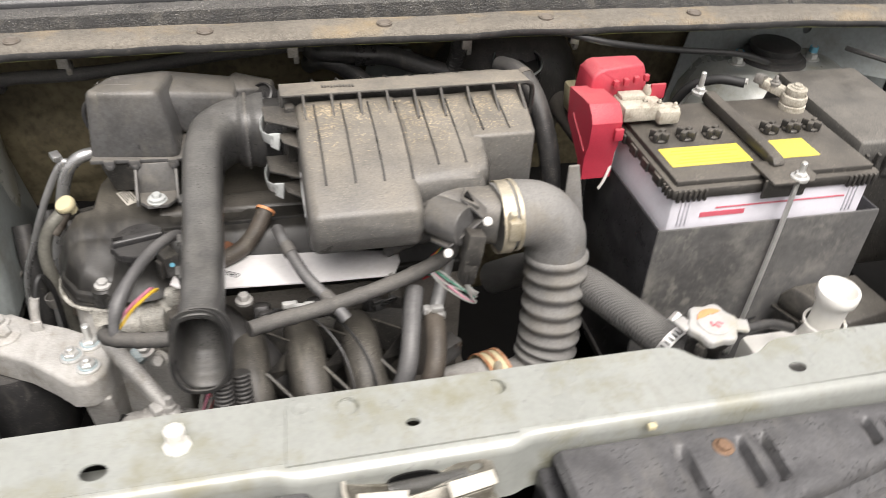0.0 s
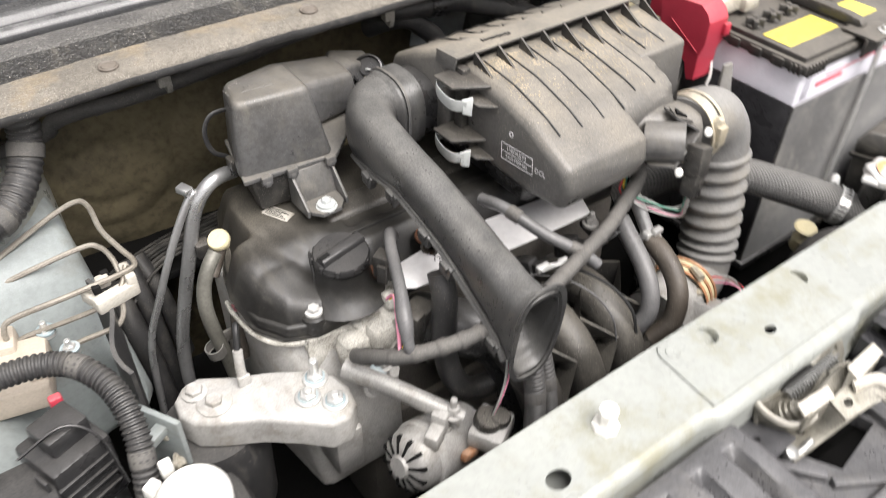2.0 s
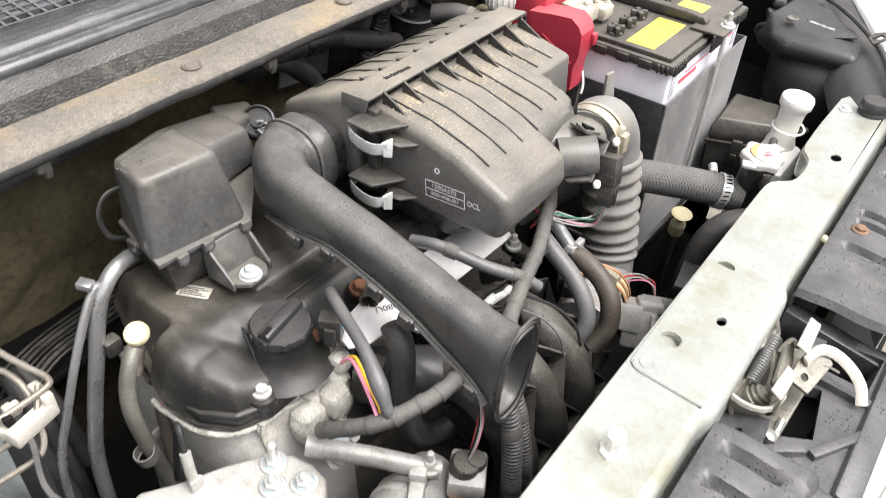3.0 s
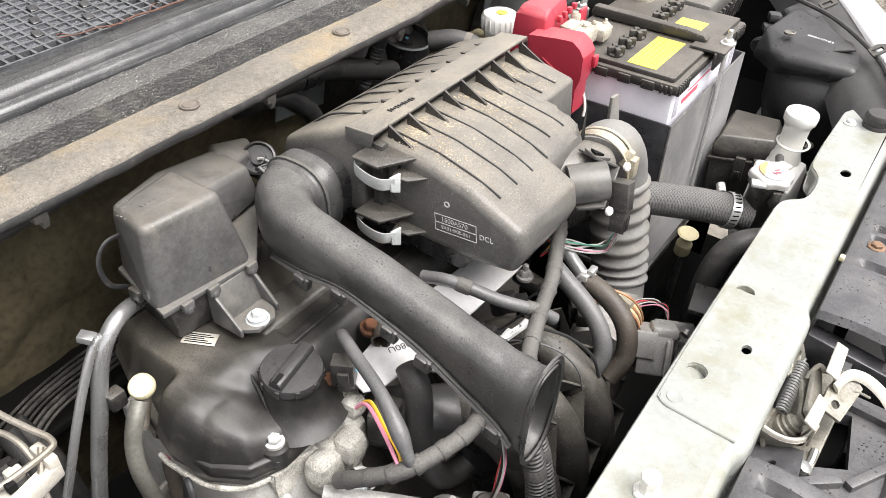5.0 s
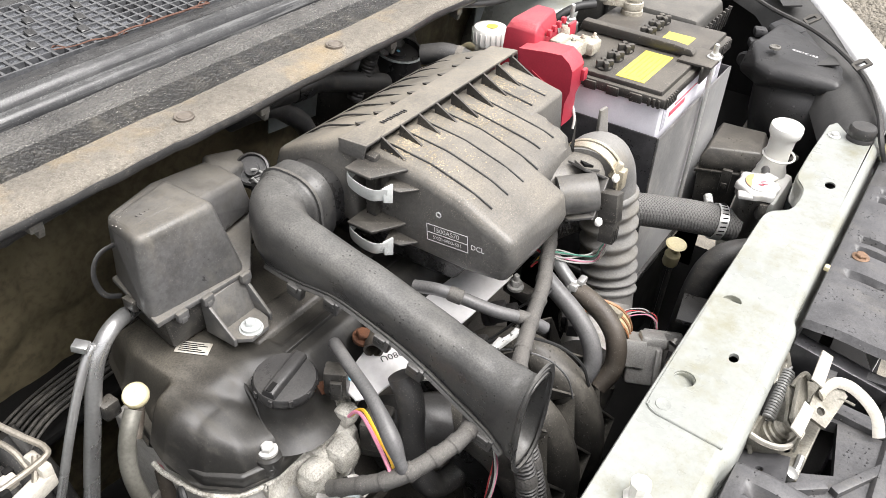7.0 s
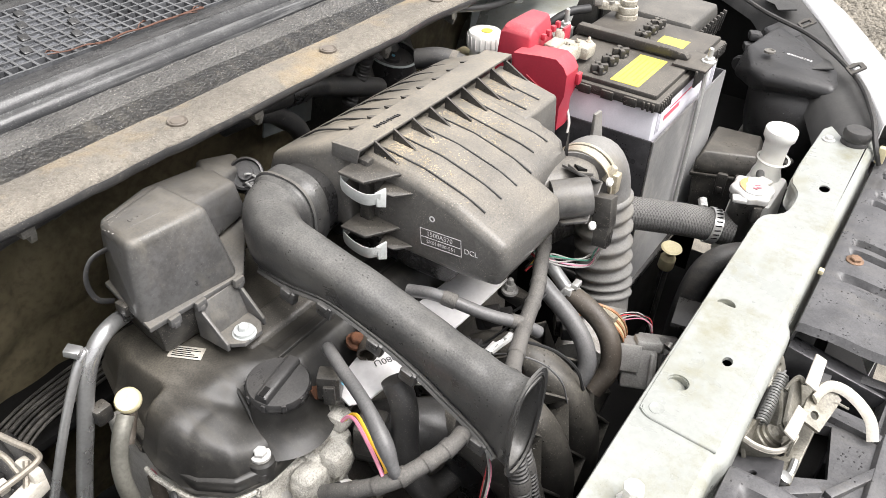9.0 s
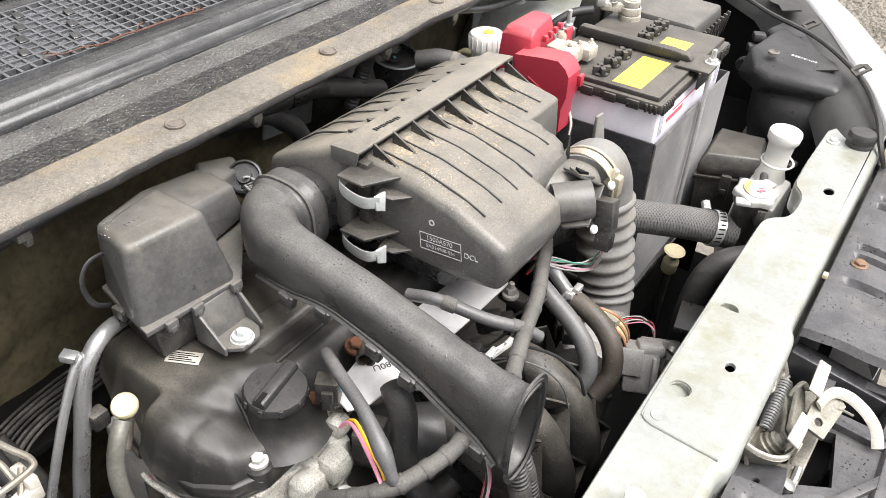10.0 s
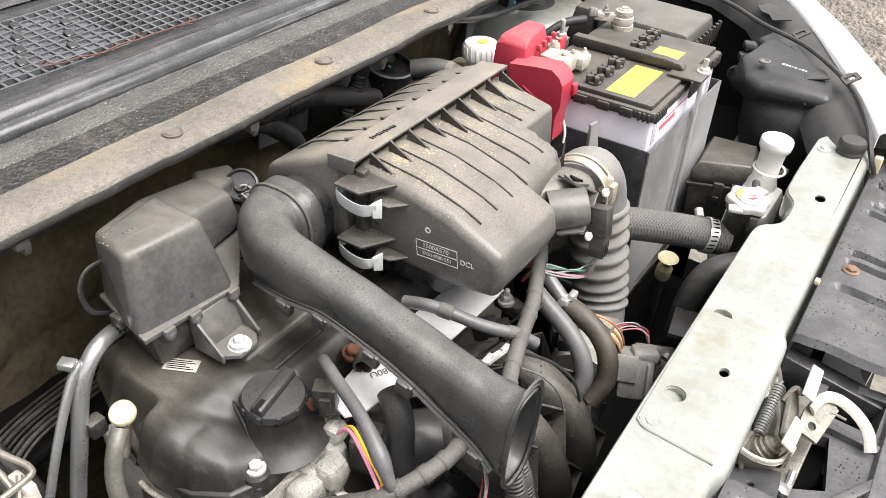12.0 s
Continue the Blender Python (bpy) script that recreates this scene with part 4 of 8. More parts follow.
def grille_cover():
    """Black moulded cover between the support and the bumper."""
    cov = thing("grille_cover", (CX, -0.09, 0.6), "rain-spotted black plastic cover behind the front grille", "grille cover")

    def zc(x):
        return 0.7000 - 0.010 * abs((x - CX) / 0.5) ** 2

    def edge(x):
        return -0.142 + 0.42 * (x - CX) ** 2

    for x0, x1 in ((0.108, 0.58), (-0.44, -0.085)):
        rows = []
        n = 110
        slots = [s for s in SLOTS if x0 < s < x1]
        for i in range(n + 1):
            x = x0 + (x1 - x0) * i / n
            z, ye = zc(x), edge(x)
            dip = 0.0
            for s in slots:
                dip = max(dip, 1 / (1 + math.exp((abs(x - s) - 0.0060) * 1700)))
            fade = min(1.0, min(x - x0, x1 - x) / 0.004)
            zz = z - 0.006 * (1 - fade)
            row = [(x, -0.036, zz - 0.014), (x, -0.0375, zz - 0.001), (x, -0.041, zz), (x, -0.046, zz)]
            for k in range(9):
                y = -0.048 + (ye + 0.022 + 0.048) * k / 8
                row.append((x, y, zz - 0.0105 * dip * (1 if 0 < k < 7 else 0.1) + 0.0012 * math.sin(k * 0.8)))
            row += [(x, ye + 0.016, zz - 0.003), (x, ye + 0.013, zz - 0.012), (x, ye + 0.002, zz - 0.014), (x, ye - 0.001, zz - 0.03)]
            rows.append(row)
        part("cover_panel", solid(rows, 0.0025), COVER, cov, "black moulded panel with pressed slots", angle=45)
    for bx in (0.243, -0.205):
        part("bolt", bolt((bx, -0.058, zc(bx) + 0.003), 0.006), RUSTY_BOLT, cov, "rusty hexagon bolt")
        part("washer", lathe([(0.012, 0), (0.012, 0.0025), (0.006, 0.003), (0, 0.003)], (bx, -0.058, zc(bx)), n=24), COVER, cov)
    for x, y0, y1, z0, z1 in ((0.106, -0.035, -0.14, 0.682, 0.665), (-0.062, -0.035, -0.145, 0.672, 0.655), (0.055, -0.10, -0.145, 0.612, 0.64)):
        part("strut", hull([(x - 0.010, y0, z0), (x + 0.010, y0, z0), (x - 0.010, y1, z1), (x + 0.010, y1, z1), (x - 0.010, y0, z0 - 0.05), (x + 0.010, y0, z0 - 0.05), (x - 0.010, y1, z1 - 0.04), (x + 0.010, y1, z1 - 0.04)], 0.002), TRAY, cov)
    part("cross_strut", box((0.022, -0.136, 0.662), (0.20, 0.022, 0.03), 0.004, (20, 0, 0)), COVER, cov)
    frame_out = [(-0.085, -0.145), (0.112, -0.145), (0.112, -0.066), (-0.085, -0.060)]
    hole_a = [(-0.046, -0.072), (0.026, -0.070), (0.030, -0.094), (-0.030, -0.104)]
    hole_b = [(0.058, -0.078), (0.100, -0.080), (0.100, -0.128), (0.052, -0.126)]
    part("lattice", plate(frame_out, 0.012, [hole_a, hole_b], pose(0, 0, 0.652, -4, 0, 0)), COVER, cov, "open plastic lattice below the latch", angle=30)
    for x0, y0, x1, y1 in ((-0.050, -0.106, 0.000, -0.136), (0.040, -0.074, 0.034, -0.130), (-0.072, -0.070, -0.048, -0.100)):
        d = Vector((x1 - x0, y1 - y0, 0)).normalized()
        s = Vector((-d.y, d.x, 0)) * 0.004
        part("lattice_rib", hull([Vector(p) + s * k + Vector((0, 0, z)) for p in ((x0, y0, 0), (x1, y1, 0)) for k in (-1, 1) for z in (0.655, 0.678)], 0.0012), COVER, cov, "upright lattice rib")
    part("well_floor", box((0.03, -0.08, 0.57), (0.24, 0.11, 0.01), 0.002), DARK, cov)
    bumper = thing("bumper_skin", (CX, -0.17, 0.4), "white painted plastic bumper and grille surround", "bumper")
    rows = []
    for i in range(61):
        x = -0.75 + 1.65 * i / 60
        y = edge(x) - 0.002
        z = 0.665 - 0.08 * (x - CX) ** 2
        rows.append([(x, y + 0.004, z - 0.02), (x, y, z), (x, y - 0.012, z + 0.001), (x, y - 0.045, z - 0.012), (x, y - 0.065, z - 0.05), (x, y - 0.075, z - 0.2)])
    part("skin", solid(rows, 0.0015), WHITE_PAINT, bumper, angle=60)
    part("trim_line", solid([[(p[2][0], p[2][1] - 0.012, p[2][2] + 0.0005), (p[2][0], p[2][1] - 0.015, p[2][2] - 0.0003)] for p in rows], 0.002), STEEL, bumper, "grey joint line")


def tongue_plate(corners):
    """A thin flat tab through four corners."""
    a, b, c, d = [Vector(p) for p in corners]
    n = (b - a).cross(d - a).normalized() * 0.0022
    return hull([a, b, c, d, a - n, b - n, c - n, d - n], 0.0007)


TONGUE_A = ((0.0139, -0.0598, 0.7179), (0.0479, -0.0588, 0.7236), (0.0498, -0.0685, 0.7191), (0.0150, -0.0702, 0.7123))
TONGUE_B = ((-0.0527, -0.0595, 0.7215), (-0.0157, -0.0615, 0.7187), (-0.0173, -0.0702, 0.7151), (-0.0540, -0.0690, 0.7165))


def latch():
    la = thing("bonnet_latch", (0.0, -0.06, 0.65), "bonnet latch with coil spring, white-tipped levers and dull steel plate", "latch")
    part("back_plate", plate([(-0.062, -0.03), (0.052, -0.03), (0.060, 0.006), (0.056, 0.020), (0.044, 0.028), (0.030, 0.026), (0.012, 0.016), (-0.030, 0.014), (-0.058, 0.020)], 0.003, [circle(0.0425, 0.0165, 0.0042, 16, 0.0055), circle(0.030, 0.010, 0.002, 10)], pose(0.0, -0.040, 0.682, 72, 0, 0), 0.0008), LATCH_STEEL, la, "pressed steel back plate")
    pts = []
    turns = 18
    for i in range(turns * 10 + 1):
        a = i / 10 * 2 * math.pi
        k = i / (turns * 10)
        pts.append((-0.026 + 0.062 * k, -0.0415 + 0.0058 * math.cos(a), 0.6925 + 0.004 * k + 0.0058 * math.sin(a)))
    part("spring", tube(pts, 0.0012, 6, raw=True), SPRING, la, "grey coil spring")
    part("spring_hook", tube([(0.036, -0.0415, 0.6965), (0.040, -0.042, 0.6975), (0.0425, -0.043, 0.6990)], 0.0012, 6), SPRING, la)
    # the bent rim of the latch plate, white on its cut edge
    rim = [(-0.060, -0.036, 0.7045), (-0.0600, -0.046, 0.7025), (-0.0560, -0.056, 0.7000), (-0.0500, -0.0635, 0.6995), (-0.0420, -0.0680, 0.7010), (-0.0330, -0.0700, 0.7050)]
    part("side_frame", tube(rim, 0.0030, 8, 6, flat=0.6, up=(0, 0, 1)), OFF_WHITE, la, "pale bent frame edge")
    part("frame_web", solid([[(x, y, z - 0.001), (x + 0.004, y + 0.004, z - 0.012), (x + 0.008, y + 0.008, z - 0.026)] for x, y, z in smooth_path(rim, 4)], 0.002), LATCH_STEEL, la, "curved frame web", angle=60)
    part("pivot", lathe([(0.0120, -0.010), (0.0120, -0.004), (0.0105, -0.003), (0.0105, 0.000), (0.0085, 0.001), (0.0085, 0.004), (0.0060, 0.005), (0.0045, 0.0085), (0, 0.009)], (-0.030, -0.0535, 0.690), (0.25, -0.55, 1), 28), LATCH_STEEL, la, "stepped pivot")
    part("claw", plate([(-0.034, -0.004), (-0.010, -0.007), (0.018, -0.005), (0.030, 0.001), (0.028, 0.008), (0.014, 0.007), (-0.008, 0.003), (-0.030, 0.005)], 0.0035, m=pose(0.004, -0.0515, 0.694, 40, 4, 12), bevel=0.001), LATCH_STEEL, la, "greasy steel claw")
    part("claw", plate([(-0.030, -0.004), (0.012, -0.006), (0.034, 0.002), (0.024, 0.009), (-0.026, 0.005)], 0.0035, m=pose(0.002, -0.0585, 0.699, 44, 2, 4), bevel=0.001), LATCH_STEEL, la, "greasy steel claw")
    part("claw_horn", tube([(0.018, -0.050, 0.699), (0.026, -0.052, 0.704), (0.032, -0.055, 0.706), (0.030, -0.060, 0.704)], 0.0026, 8), LATCH_STEEL, la)
    part("tongue", tongue_plate(TONGUE_A), OFF_WHITE, la, "white coated tongue")
    part("tongue", tongue_plate(TONGUE_B), OFF_WHITE, la, "white coated tongue")
    for c in (TONGUE_A, TONGUE_B):
        q = [Vector(p) for p in c]
        part("tongue_stem", hull([q[3].lerp(q[2], k) + Vector((0, 0.001 * s, dz)) for k in (0.15, 0.85) for s in (-1, 1) for dz in (-0.001, -0.022)], 0.0004), LATCH_STEEL, la, "steel stem under the tongue")
    part("lever", tube([(0.012, -0.0720, 0.7075), (0.024, -0.0740, 0.7085), (0.0345, -0.0790, 0.7085), (0.0385, -0.0880, 0.7070), (0.0385, -0.0980, 0.7035), (0.0365, -0.1090, 0.6975), (0.0320, -0.1180, 0.6900), (0.026, -0.124, 0.678)], 0.0050, 10, 6, flat=0.30, up=(1, 0, 0.3)), OFF_WHITE, la, "curved white safety lever")
    part("lever_rib", tube([(0.020, -0.080, 0.700), (0.027, -0.088, 0.700), (0.030, -0.098, 0.697)], 0.0012, 6), LATCH_STEEL, la)
    part("lever_arm", plate([(-0.014, -0.008), (0.030, -0.012), (0.036, -0.004), (0.034, 0.008), (0.010, 0.012), (-0.014, 0.010)], 0.003, [circle(-0.002, 0.001, 0.0035, 12, 0.0045)], pose(0.004, -0.0765, 0.698, 18, -6, -4), bevel=0.0), LATCH_STEEL, la, "scalloped lever plate")
    part("tray", plate([(-0.060, -0.022), (0.050, -0.026), (0.062, -0.006), (0.058, 0.022), (-0.060, 0.022)], 0.003, [circle(0.030, -0.010, 0.004), circle(-0.030, -0.006, 0.004)], pose(0.0, -0.058, 0.672, -12, 0, 0), 0.0008), LATCH_STEEL, la, "dusty lower steel tray")
    part("lower_bracket", plate([(-0.026, -0.020), (0.018, -0.024), (0.026, 0.010), (-0.020, 0.018)], 0.003, [circle(-0.002, -0.002, 0.003)], pose(-0.072, -0.050, 0.684, -14, 8, 10), bevel=0.001), TRAY, la, "grey lower bracket")
    part("cable_clip", joined(tube([(-0.062, -0.072, 0.676), (-0.048, -0.076, 0.678), (-0.036, -0.076, 0.682)], 0.0032, 8), lathe([(0.0055, 0), (0.0055, 0.006), (0.003, 0.007), (0, 0.007)], (-0.058, -0.072, 0.678), (0, -0.4, 1), 14)), SPRING, la, "cable end fitting")


ground()
bonnet()
bay_floor()
firewall()
cowl()
fender()
front_rail()
grille_cover()
latch()

# ---- battery corner ----


def battery():
    tray = thing("battery_tray", (0.428, 0.285, 0.5), "scuffed black plastic tray wall round the battery", "battery tray")
    x0, x1, y0, y1, z0, z1 = 0.297, 0.564, 0.190, 0.376, 0.50, 0.731
    for c, s, label in ((((x0 + x1) / 2, y0 + 0.0015, (z0 + z1) / 2), (x1 - x0, 0.003, z1 - z0), "front wall with pale scuffs, lightened for glancing light"),
                        (((x0 + x1) / 2, y1 - 0.0015, (z0 + z1) / 2), (x1 - x0, 0.003, z1 - z0), ""),
                        ((x0 + 0.0015, (y0 + y1) / 2, (z0 + z1) / 2), (0.003, y1 - y0 - 0.0065, z1 - z0), ""),
                        ((x1 - 0.0015, (y0 + y1) / 2, (z0 + z1) / 2), (0.003, y1 - y0 - 0.0065, z1 - z0), "")):
        part("tray_wall", box(c, s, 0.001), TRAY_FACE if label else TRAY, tray, label)
    part("tray_floor", box((0.428, 0.285, 0.495), (0.27, 0.20, 0.012), 0.003), BLACK_CLEAN, tray)
    part("tray_pedestal", box((0.428, 0.285, 0.381), (0.22, 0.16, 0.22), 0.01), DARK, tray)

    bat = thing("car_battery", (0.428, 0.285, 0.502), "white car battery with a grimy black lid and yellow label", "battery")
    part("case", box((0.428, 0.284, 0.634), (0.236, 0.168, 0.264), 0.006), BATTERY_WHITE, bat, "white battery case")
    for i in range(3):
        part("case_rib", box((0.322 + i * 0.0045, 0.1995, 0.746), (0.0022, 0.002, 0.034), 0.0008), BATTERY_WHITE, bat)
        part("case_rib", box((0.522 + i * 0.0045, 0.1995, 0.746), (0.0022, 0.002, 0.034), 0.0008), BATTERY_WHITE, bat)
    lid = part("lid", joined(box((0.428, 0.2845, 0.7705), (0.244, 0.177, 0.013), 0.003), box((0.428, 0.2845, 0.778), (0.232, 0.163, 0.010), 0.002)), BATTERY_BLACK, bat, "grimy black lid with a ribbed rim")
    # ribbed rim at the corners and along the sides
    for i in range(6):
        for sx in (0.309, 0.547):
            part("rim_rib", box((sx + (0.004 + i * 0.006) * (1 if sx < 0.4 else -1), 0.1965, 0.769), (0.0035, 0.005, 0.014), 0.0012), BATTERY_BLACK, lid)
    for i, y in enumerate((0.203, 0.209, 0.215, 0.232, 0.262, 0.292, 0.322)):
        part("rim_rib", box((0.3065, y, 0.769), (0.005, 0.0035 if i < 3 else 0.016, 0.011), 0.0012), BATTERY_BLACK, lid)
    for i in range(12):
        part("rim_rib", box((0.5495, 0.206 + i * 0.0125, 0.769), (0.005, 0.006, 0.013), 0.0012), BATTERY_BLACK, lid)
    for i in range(2):
        part("label", box((0.367 if i == 0 else 0.4725, 0.2485, 0.7832), (0.094 if i == 0 else 0.046, 0.037, 0.0006), 0), YELLOW, bat, "bright yellow warning label")
    for i in range(5):
        part("print_line", box((0.367, 0.236 + i * 0.006, 0.7836), (0.080 - 0.011 * (i % 3), 0.0012, 0.0003), 0), mat_print, bat)
    # red lettering on the front face, too blurred to read: bars
    for cx, w, z, h in ((0.372, 0.052, 0.741, 0.006), (0.440, 0.155, 0.7485, 0.0016)):
        part("print_bar", box((cx, 0.1995, z), (w, 0.0006, h), 0), RED_INK, bat, "red printed line")
    for x in (0.330, 0.362, 0.394, 0.466, 0.494, 0.520):
        cap = part("vent_cap", lathe([(0.0095, 0), (0.0095, 0.0025), (0.0085, 0.0035), (0, 0.0035)], (x, 0.287, 0.7825), n=20), BATTERY_BLACK, bat, "black cell cap")
        for a in (40, 130):
            part("grip", box((x, 0.287, 0.7885), (0.0215, 0.0062, 0.0105), 0.0012, (0, 0, a)), BATTERY_BLACK, cap)
    post = part("negative_post", lathe([(0.0155, 0), (0.0155, 0.006), (0.0115, 0.008), (0.011, 0.02), (0.0120, 0.021), (0.0120, 0.026), (0.008, 0.027), (0, 0.027)], (0.5270, 0.337, 0.783), n=22), CHALKY, bat, "dull lead negative post")
    part("post_nut", bolt((0.5270, 0.337, 0.810), 0.0055, head=0.004), CHALKY, post)

    clampn = thing("negative_terminal", (0.5, 0.365, 0.785), "grey metal battery terminal clamp with black and white cables", "battery terminal")
    part("clamp", joined(box((0.516, 0.354, 0.799), (0.020, 0.012, 0.012), 0.002, (0, 10, -50)), box((0.508, 0.366, 0.801), (0.016, 0.016, 0.012), 0.003, (0, 0, 20)), lathe([(0.0145, -0.004), (0.0150, 0.0), (0.0145, 0.005), (0.0125, 0.006)], (0.5270, 0.337, 0.795), n=20, closed=False)), CHALKY, clampn, "chalky corroded terminal clamp")
    part("connector", joined(box((0.500, 0.372, 0.806), (0.014, 0.012, 0.012), 0.002, (0, 15, 30)), bolt((0.511, 0.358, 0.806), 0.0045, head=0.005, stud=0.004)), STEEL, clampn, "grey crimp and nut")
    part("cable", tube([(0.482, 0.375, 0.800), (0.455, 0.395, 0.797), (0.43, 0.415, 0.775), (0.42, 0.43, 0.72), (0.43, 0.44, 0.64)], 0.006, 10), WIRE_BLACK, clampn)
    part("cable", tube([(0.488, 0.378, 0.800), (0.465, 0.402, 0.794), (0.445, 0.425, 0.77), (0.435, 0.44, 0.72), (0.44, 0.45, 0.64)], 0.004, 8), WIRE_WHITE, clampn, "white cable")
    part("cable", tube([(0.515, 0.36, 0.80), (0.53, 0.378, 0.795), (0.545, 0.385, 0.77), (0.552, 0.39, 0.72)], 0.005, 8), WIRE_BLACK, clampn)

    hold = thing("battery_hold_down", (0.43, 0.285, 0.785), "dark steel hold-down bar across the battery with hook bolts", "battery clamp")
    part("bar", hull([(x, y, z) for x in (0.4225, 0.4365) for y, z in ((0.212, 0.7845), (0.207, 0.7890), (0.213, 0.7955), (0.235, 0.7975), (0.364, 0.7985), (0.368, 0.7845))], 0.0025), BATTERY_BLACK, hold, "greasy black bar")
    part("front_tab", joined(plate([(-0.026, -0.022), (0.020, -0.022), (0.030, -0.012), (0.030, 0.012), (0.012, 0.022), (-0.026, 0.022)], 0.003, m=pose(0.432, 0.200, 0.7840), bevel=0.001),
                             box((0.428, 0.1885, 0.774), (0.050, 0.0035, 0.022), 0.0015)), BATTERY_BLACK, hold, "flat steel front tab")
    part("hook_nut", bolt((0.440, 0.186, 0.787), 0.0065, head=0.006, stud=0.011), ZINC, hold, "zinc nut on a threaded rod")
    part("hook_rod", tube([(0.440, 0.186, 0.795), (0.437, 0.1845, 0.70), (0.432, 0.1835, 0.60), (0.428, 0.183, 0.545), (0.43, 0.19, 0.535)], 0.0030, 8), ZINC, hold, "thin zinc rod down the front")
    part("rear_nut", bolt((0.4295, 0.384, 0.787), 0.0065, head=0.007, stud=0.018), ZINC, hold, "zinc nut on a threaded rod")

    red = thing("terminal_cover", (0.30, 0.35, 0.724), "red plastic cover over the positive battery terminal", "terminal cover")
    part("upper_cover", hull([(0.270, 0.352, 0.775), (0.270, 0.402, 0.775), (0.345, 0.402, 0.790), (0.345, 0.356, 0.790), (0.273, 0.356, 0.828), (0.273, 0.398, 0.829), (0.283, 0.358, 0.836), (0.283, 0.394, 0.836), (0.338, 0.392, 0.837), (0.338, 0.366, 0.837), (0.345, 0.37, 0.822)], 0.0030, 3), RED, red, "red upper cover", angle=30)
    # two profiles, each wide above and drawn in to a narrow foot, lofted across the terminal
    near = ((0.366, 0.814), (0.330, 0.8185), (0.3095, 0.8200), (0.2990, 0.8130), (0.2935, 0.8040), (0.2935, 0.778), (0.2985, 0.762), (0.2985, 0.732), (0.3080, 0.729), (0.3150, 0.748), (0.3600, 0.778))
    body = loft([[(x, y + 0.003 * k, z - 0.0015 * k) for y, z in near] for x, k in ((0.2515, 0), (0.2740, 0), (0.2880, 1.0))])
    bmesh.ops.bevel(body, geom=[e for e in body.edges if e.calc_face_angle(0) > radians(25)], offset=0.0016, segments=2, affect="EDGES", profile=0.5)
    part("lower_cover", body, RED, red, "red lower cover", angle=30)
    part("step_line", hull([(x, y, z) for x in (0.2500, 0.2525) for y, z in ((0.302, 0.765), (0.345, 0.790), (0.302, 0.767), (0.345, 0.792))], 0), RED, red, "moulded step")
    for i in range(4):
        part("hinge_clip", box((0.300 + i * 0.012, 0.352, 0.821 + 0.0018 * i), (0.006, 0.006, 0.008), 0.0012), RED, red)
    part("latch_notch", box((0.284, 0.2925, 0.790), (0.010, 0.005, 0.014), 0.001), RED, red, "latch notch")
    fuse = thing("fusible_link", (0.335, 0.335, 0.783), "off-white fusible link block bolted to the battery post", "fuse block")
    part("block", joined(box((0.325, 0.337, 0.798), (0.050, 0.038, 0.018), 0.003), box((0.352, 0.322, 0.796), (0.026, 0.026, 0.016), 0.003), box((0.318, 0.345, 0.808), (0.030, 0.016, 0.008), 0.002), box((0.346, 0.352, 0.810), (0.020, 0.012, 0.012), 0.003, (0, 15, 20))), CHALKY, fuse, "chalky cream block")
    for dx, dy in ((0.33, 0.333), (0.345, 0.327), (0.36, 0.318)):
        part("stud_nut", bolt((dx, dy, 0.803), 0.0042, head=0.004, stud=0.003), CHALKY, fuse)
    part("link_tab", box((0.350, 0.346, 0.812), (0.018, 0.004, 0.018), 0.001), RED, fuse, "small red tab")
    part("lead", tube([(0.296, 0.318, 0.760), (0.286, 0.302, 0.744), (0.278, 0.294, 0.732), (0.272, 0.292, 0.722)], 0.0018, 8), WIRE_WHITE, fuse, "dirty white lead")


mat_print = mat("pale_print", (0.55, 0.45, 0.05), 0.5, vary=0.05, bump=0.0)


